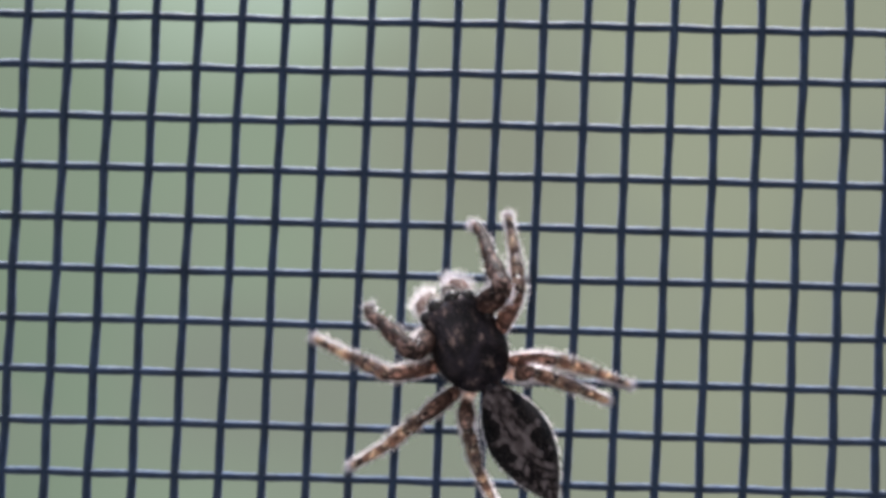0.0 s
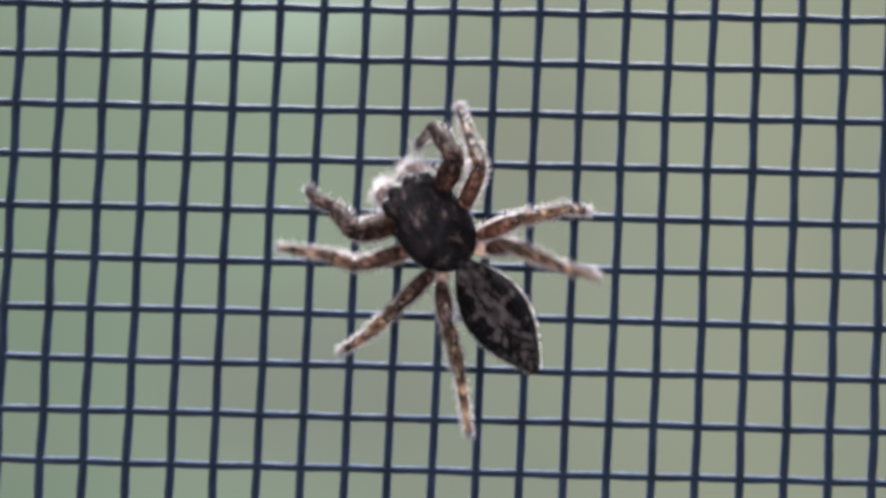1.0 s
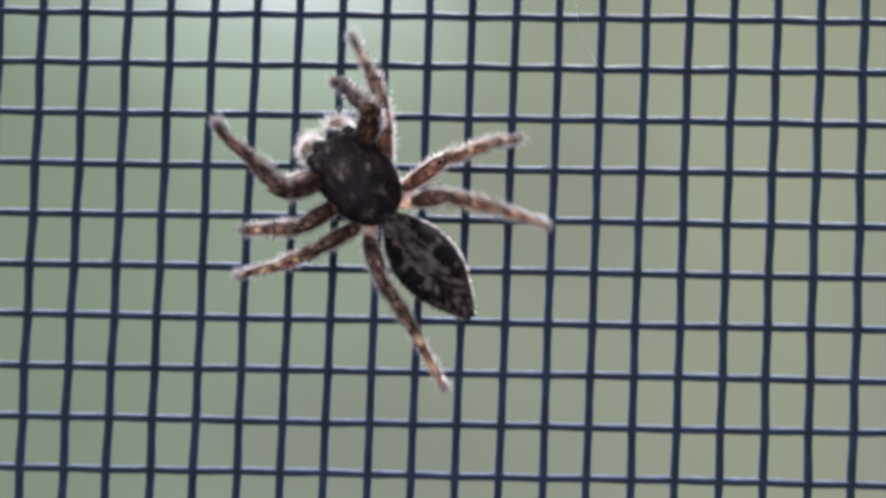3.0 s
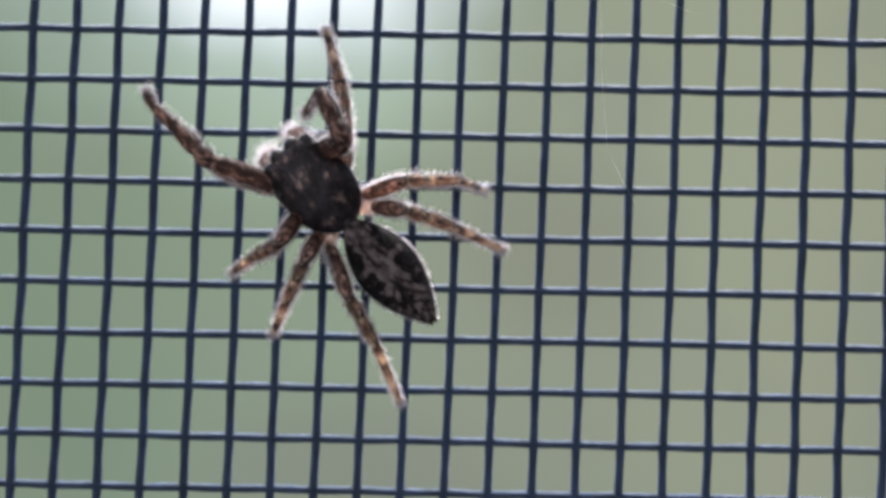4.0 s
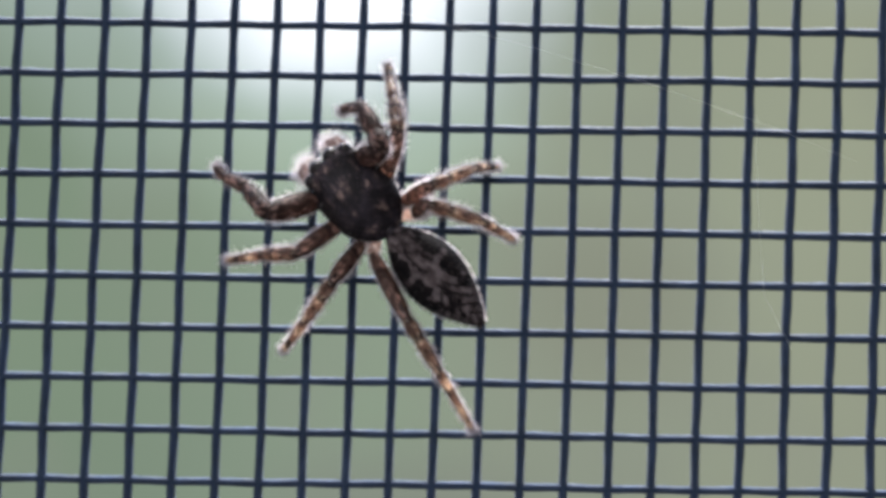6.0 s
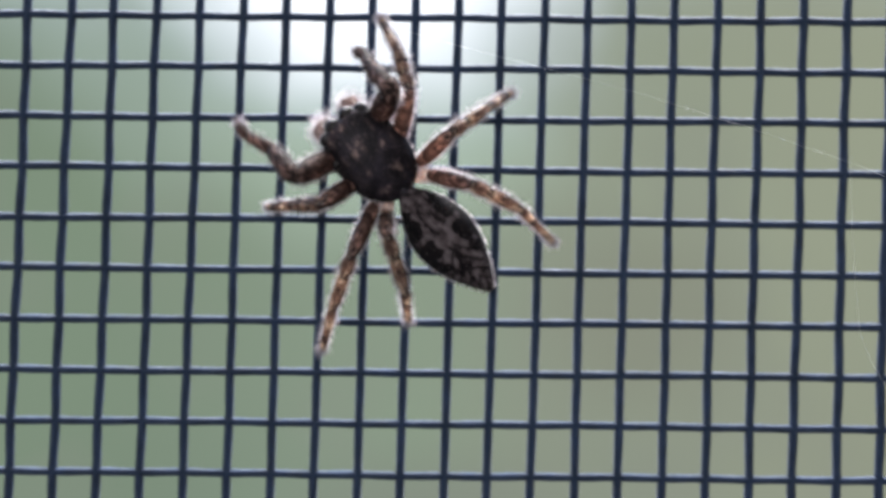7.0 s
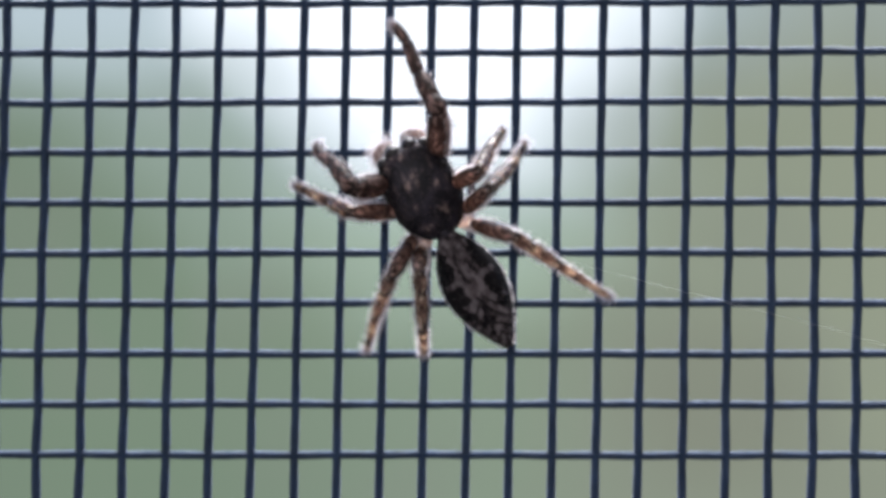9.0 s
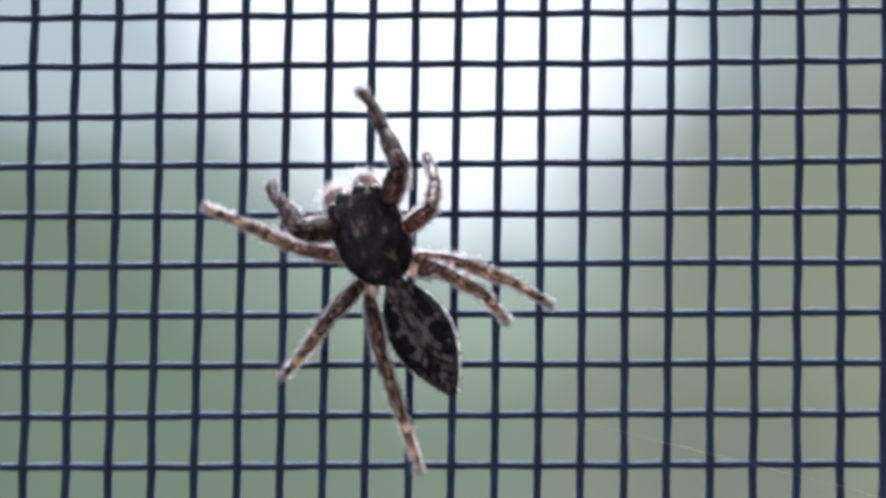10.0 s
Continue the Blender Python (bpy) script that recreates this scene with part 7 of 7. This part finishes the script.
            (8.6, 1.95, 0.03, 2.99, 3.33, -0.82, 1.99, 3.97, -1.42, 0.47), (8.7, 2.11, 0.20, 2.93, 3.64, -0.31, 1.92, 4.77, -0.79, 0.67),
            (8.8, 2.36, 0.78, 2.71, 3.84, 1.18, 1.59, 5.27, 1.63, 0.67), (8.9, 1.98, 0.77, 2.99, 3.12, 1.31, 1.57, 4.35, 2.07, 0.57),
            (9.0, 1.72, 0.57, 3.14, 2.75, 0.93, 1.59, 3.69, 1.51, 0.22), (9.1, 1.65, 0.48, 3.18, 2.86, 0.74, 1.74, 3.68, 1.05, 0.22),
            (9.2, 1.68, 0.43, 3.16, 3.01, 0.55, 1.81, 3.74, 0.63, 0.22), (9.3, 1.80, 0.38, 3.11, 3.20, 0.30, 1.83, 3.88, 0.20, 0.22),
            (9.4, 1.95, 0.30, 3.04, 3.39, -0.02, 1.84, 4.01, -0.29, 0.22), (9.5, 2.12, 0.17, 2.92, 3.57, -0.43, 1.85, 4.07, -0.84, 0.22),
            (9.6, 2.13, 0.05, 2.89, 3.51, -0.70, 1.83, 4.14, -1.29, 0.30), (9.7, 2.17, -0.03, 2.84, 3.50, -0.86, 1.78, 4.25, -1.60, 0.37),
            (9.8, 2.19, -0.13, 2.79, 3.47, -1.05, 1.74, 4.28, -1.94, 0.45), (9.9, 2.22, -0.27, 2.71, 3.43, -1.31, 1.68, 4.24, -2.36, 0.53),
            (10.0, 2.25, -0.42, 2.60, 3.38, -1.58, 1.61, 4.22, -2.82, 0.70),
        ],
        "right 4": [
            (0.0, 1.37, 0.05, 3.61, 2.40, -1.20, 2.46, 3.07, -2.25, 0.22), (0.1, 1.53, -0.21, 3.57, 2.40, -1.53, 2.39, 3.12, -2.79, 0.27),
            (0.2, 1.64, -0.47, 3.51, 2.33, -1.86, 2.29, 3.02, -3.35, 0.32), (0.3, 1.71, -0.73, 3.43, 2.25, -2.17, 2.20, 2.88, -3.86, 0.37),
            (0.4, 1.76, -1.00, 3.32, 2.21, -2.47, 2.08, 2.82, -4.33, 0.42), (0.5, 1.81, -1.20, 3.19, 2.18, -2.72, 1.98, 2.78, -4.75, 0.53),
            (0.6, 1.74, -1.53, 3.00, 2.09, -3.11, 1.86, 2.65, -5.16, 0.42), (0.7, 1.67, -1.75, 2.83, 1.97, -3.39, 1.77, 2.48, -5.48, 0.37),
            (0.8, 1.59, -1.97, 2.61, 1.89, -3.68, 1.67, 2.37, -5.81, 0.32), (0.9, 1.64, -1.57, 3.01, 2.01, -3.17, 1.91, 2.72, -5.31, 0.67),
            (1.0, 1.43, -0.41, 3.57, 2.20, -1.71, 2.29, 3.15, -2.89, 0.22), (1.1, 1.11, 0.04, 3.64, 2.19, -1.29, 2.65, 3.09, -2.12, 0.40),
            (1.2, 1.40, -0.34, 3.59, 2.27, -1.62, 2.37, 3.20, -2.68, 0.22), (1.3, 1.56, -0.63, 3.50, 2.30, -1.93, 2.22, 3.28, -3.21, 0.22),
            (1.4, 1.68, -0.89, 3.38, 2.37, -2.22, 2.09, 3.40, -3.66, 0.22), (1.5, 1.77, -1.14, 3.24, 2.40, -2.49, 1.95, 3.49, -4.05, 0.22),
            (1.6, 1.82, -1.37, 3.08, 2.50, -2.82, 1.92, 3.50, -4.47, 0.22), (1.7, 1.84, -1.62, 2.88, 2.54, -3.17, 1.87, 3.48, -4.90, 0.22),
            (1.8, 1.82, -1.74, 2.76, 2.54, -3.39, 1.94, 3.48, -5.24, 0.42), (1.9, 1.86, -1.25, 3.14, 2.81, -2.75, 2.28, 4.01, -4.36, 0.67),
            (2.0, 1.74, -0.65, 3.44, 3.10, -1.76, 2.54, 4.00, -2.39, 0.22), (2.1, 1.10, -0.06, 3.64, 2.74, -0.99, 3.04, 3.21, -1.22, 0.53),
            (2.2, 1.28, -0.18, 3.62, 2.68, -1.25, 2.72, 3.14, -1.59, 0.22), (2.3, 1.33, -0.25, 3.61, 2.56, -1.49, 2.69, 3.08, -1.99, 0.22),
            (2.4, 1.40, -0.34, 3.59, 2.47, -1.70, 2.63, 3.05, -2.38, 0.22), (2.5, 1.48, -0.51, 3.55, 2.38, -1.96, 2.57, 3.00, -2.81, 0.22),
            (2.6, 1.52, -0.68, 3.50, 2.30, -2.18, 2.47, 2.90, -3.28, 0.23), (2.7, 1.57, -0.91, 3.41, 2.23, -2.46, 2.36, 2.81, -3.77, 0.24),
            (2.8, 1.60, -1.14, 3.30, 2.19, -2.71, 2.26, 2.75, -4.21, 0.24), (2.9, 1.55, -1.07, 3.35, 2.12, -2.70, 2.40, 2.72, -4.47, 0.63),
            (3.0, 1.75, -0.75, 3.41, 2.82, -2.05, 2.36, 3.74, -3.22, 0.27), (3.1, 0.87, 0.13, 3.64, 2.55, -0.78, 3.14, 3.10, -1.23, 0.67),
            (3.2, 1.17, -0.05, 3.64, 2.61, -1.04, 2.71, 3.16, -1.55, 0.25), (3.3, 1.26, -0.13, 3.63, 2.57, -1.25, 2.66, 3.17, -1.91, 0.26),
            (3.4, 1.29, -0.14, 3.62, 2.74, -1.05, 2.64, 3.53, -1.66, 0.27), (3.5, 1.38, -0.24, 3.60, 2.69, -1.30, 2.57, 3.48, -2.06, 0.25),
            (3.6, 1.44, -0.38, 3.58, 2.60, -1.57, 2.50, 3.37, -2.52, 0.24), (3.7, 1.50, -0.56, 3.53, 2.50, -1.85, 2.42, 3.22, -3.00, 0.24),
            (3.8, 1.55, -0.77, 3.47, 2.39, -2.15, 2.32, 3.06, -3.49, 0.24), (3.9, 1.56, -0.76, 3.47, 2.46, -2.11, 2.32, 3.19, -3.47, 0.28),
            (4.0, 1.61, -0.95, 3.39, 2.42, -2.32, 2.22, 3.14, -3.78, 0.23), (4.1, 1.63, -1.16, 3.28, 2.35, -2.59, 2.12, 3.01, -4.21, 0.23),
            (4.2, 1.63, -1.41, 3.13, 2.26, -2.91, 2.00, 2.86, -4.67, 0.23), (4.3, 1.63, -1.66, 2.94, 2.20, -3.22, 1.88, 2.75, -5.11, 0.23),
            (4.4, 1.60, -1.39, 3.15, 2.26, -2.91, 2.07, 2.97, -4.94, 0.67), (4.5, 1.51, -0.56, 3.53, 2.65, -1.66, 2.35, 3.53, -2.80, 0.22),
            (4.6, 0.99, 0.00, 3.65, 2.35, -1.21, 2.87, 2.83, -2.01, 0.48), (4.7, 1.25, -0.30, 3.62, 2.26, -1.62, 2.54, 2.75, -2.61, 0.22),
            (4.8, 1.34, -0.47, 3.58, 2.19, -1.84, 2.44, 2.72, -3.01, 0.22), (4.9, 1.36, -0.52, 3.57, 2.19, -1.89, 2.41, 2.75, -3.11, 0.22),
            (5.0, 1.37, -0.54, 3.57, 2.18, -1.91, 2.40, 2.77, -3.13, 0.22), (5.1, 1.40, -0.52, 3.56, 2.19, -1.90, 2.38, 2.79, -3.15, 0.22),
            (5.2, 1.42, -0.50, 3.56, 2.18, -1.88, 2.38, 2.79, -3.13, 0.22), (5.3, 1.44, -0.49, 3.56, 2.17, -1.89, 2.37, 2.77, -3.16, 0.22),
            (5.4, 1.46, -0.50, 3.55, 2.15, -1.91, 2.35, 2.76, -3.20, 0.22), (5.5, 1.51, -0.51, 3.54, 2.14, -1.93, 2.32, 2.77, -3.27, 0.22),
            (5.6, 1.57, -0.69, 3.49, 2.19, -2.10, 2.25, 2.84, -3.54, 0.22), (5.7, 1.64, -0.94, 3.38, 2.22, -2.37, 2.14, 2.88, -3.94, 0.22),
            (5.8, 1.57, -0.89, 3.42, 2.15, -2.39, 2.26, 2.84, -4.25, 0.63), (5.9, 1.12, 0.07, 3.64, 2.15, -1.45, 2.91, 2.62, -2.58, 0.64),
            (6.0, 1.37, -0.32, 3.60, 2.20, -1.75, 2.52, 2.62, -2.82, 0.22), (6.1, 1.43, -0.49, 3.56, 2.18, -1.94, 2.45, 2.60, -3.14, 0.22),
            (6.2, 1.49, -0.68, 3.51, 2.17, -2.15, 2.37, 2.58, -3.49, 0.22), (6.3, 1.45, -0.71, 3.51, 2.12, -2.24, 2.45, 2.55, -3.83, 0.47),
            (6.4, 1.10, 0.00, 3.64, 2.16, -1.54, 3.00, 2.37, -2.60, 0.67), (6.5, 1.23, -0.13, 3.63, 2.24, -1.55, 2.70, 2.33, -2.24, 0.23),
            (6.6, 1.30, -0.29, 3.61, 2.20, -1.76, 2.63, 2.33, -2.63, 0.22), (6.7, 1.37, -0.49, 3.58, 2.18, -1.98, 2.56, 2.34, -3.03, 0.22),
            (6.8, 1.43, -0.70, 3.51, 2.16, -2.21, 2.47, 2.35, -3.44, 0.22), (6.9, 1.48, -0.94, 3.43, 2.15, -2.47, 2.37, 2.37, -3.86, 0.22),
            (7.0, 1.55, -1.23, 3.27, 2.22, -2.79, 2.27, 2.45, -4.32, 0.22), (7.1, 1.48, -0.71, 3.50, 2.47, -2.12, 2.52, 3.17, -3.76, 0.67),
            (7.2, 1.23, -0.17, 3.63, 2.76, -1.04, 2.74, 3.93, -2.01, 0.67), (7.3, 0.84, 0.10, 3.64, 2.44, -0.83, 2.96, 2.93, -1.39, 0.50),
            (7.4, 1.07, -0.06, 3.64, 2.37, -1.13, 2.61, 2.99, -1.84, 0.22), (7.5, 1.17, -0.20, 3.63, 2.27, -1.34, 2.45, 3.09, -2.31, 0.22),
            (7.6, 1.31, -0.32, 3.61, 2.33, -1.48, 2.38, 3.19, -2.58, 0.22), (7.7, 1.38, -0.41, 3.59, 2.34, -1.58, 2.33, 3.22, -2.76, 0.22),
            (7.8, 1.46, -0.55, 3.54, 2.33, -1.77, 2.25, 3.19, -3.09, 0.22), (7.9, 1.56, -0.79, 3.46, 2.31, -2.06, 2.14, 3.12, -3.55, 0.22),
            (8.0, 1.61, -1.02, 3.36, 2.27, -2.33, 2.03, 3.04, -3.98, 0.22), (8.1, 1.65, -1.19, 3.26, 2.26, -2.57, 1.97, 3.00, -4.30, 0.22),
            (8.2, 1.60, -1.15, 3.30, 2.19, -2.59, 2.08, 2.98, -4.51, 0.57), (8.3, 1.40, -0.36, 3.59, 2.43, -1.59, 2.43, 3.63, -3.02, 0.67),
            (8.4, 1.03, 0.04, 3.64, 2.43, -1.00, 2.71, 3.45, -1.78, 0.49), (8.5, 1.38, -0.22, 3.61, 2.57, -1.23, 2.39, 3.65, -2.08, 0.22),
            (8.6, 1.50, -0.37, 3.57, 2.60, -1.46, 2.34, 3.73, -2.54, 0.30), (8.7, 1.64, -0.59, 3.49, 2.65, -1.75, 2.25, 3.82, -3.05, 0.37),
            (8.8, 1.74, -0.80, 3.40, 2.69, -2.03, 2.18, 3.87, -3.51, 0.45), (8.9, 1.76, -0.93, 3.35, 2.66, -2.23, 2.16, 3.79, -3.85, 0.53),
            (9.0, 1.75, -1.03, 3.30, 2.61, -2.40, 2.17, 3.72, -4.19, 0.70), (9.1, 1.90, -1.37, 3.04, 2.74, -2.79, 1.94, 3.83, -4.63, 0.53),
            (9.2, 2.02, -1.65, 2.74, 2.86, -3.14, 1.76, 3.97, -5.06, 0.45), (9.3, 1.87, -1.36, 3.07, 2.63, -2.76, 1.91, 3.73, -4.73, 0.67),
            (9.4, 1.52, -0.49, 3.54, 2.45, -1.65, 2.24, 3.72, -3.24, 0.67), (9.5, 1.24, -0.11, 3.63, 2.32, -1.11, 2.31, 3.39, -2.16, 0.22),
            (9.6, 1.17, -0.01, 3.64, 2.32, -1.11, 2.46, 3.11, -2.09, 0.23), (9.7, 1.39, -0.21, 3.60, 2.43, -1.34, 2.36, 3.27, -2.48, 0.22),
            (9.8, 1.49, -0.31, 3.57, 2.50, -1.51, 2.37, 3.33, -2.83, 0.32), (9.9, 1.26, 0.00, 3.63, 2.42, -1.25, 2.63, 2.95, -2.33, 0.35),
            (10.0, 1.47, -0.21, 3.59, 2.41, -1.55, 2.49, 2.74, -2.71, 0.22),
        ],
    }
    # the spider stands on the screen: its z points out of it, towards the room
    stand = Matrix(((1, 0, 0, 0), (0, 0, -1, 0), (0, 1, 0, 0), (0, 0, 0, 1)))
    walk(spider, [(t, Matrix.Translation((x * MM, 0, z * MM)) @ stand @ pose(0, 0, 0, 0, 0, turn)) for t, x, z, turn, _ in body_rows])
    walk(abdomen, [(t, pose(0, -0.05 * MM, 1.22 * MM, 0, 0, bend)) for t, _, _, _, bend in body_rows])
    for key, rows in leg_rows.items():
        side, n = key.split()
        n = int(n)
        x, y, z = BASES[n]
        base = Vector((x if side == "right" else -x, y, z))
        chains = [(r[0], [base, Vector(r[1:4]), Vector(r[4:7]), Vector(r[7:10])]) for r in rows]
        for k, ob in enumerate(LEGS[side, n]):
            rest = sum(((c[k + 1] - c[k]).normalized() for _, c in chains), Vector()).normalized()
            walk(ob, [(t, aim(c[k], c[k + 1], rest)) for t, c in chains])


motions()
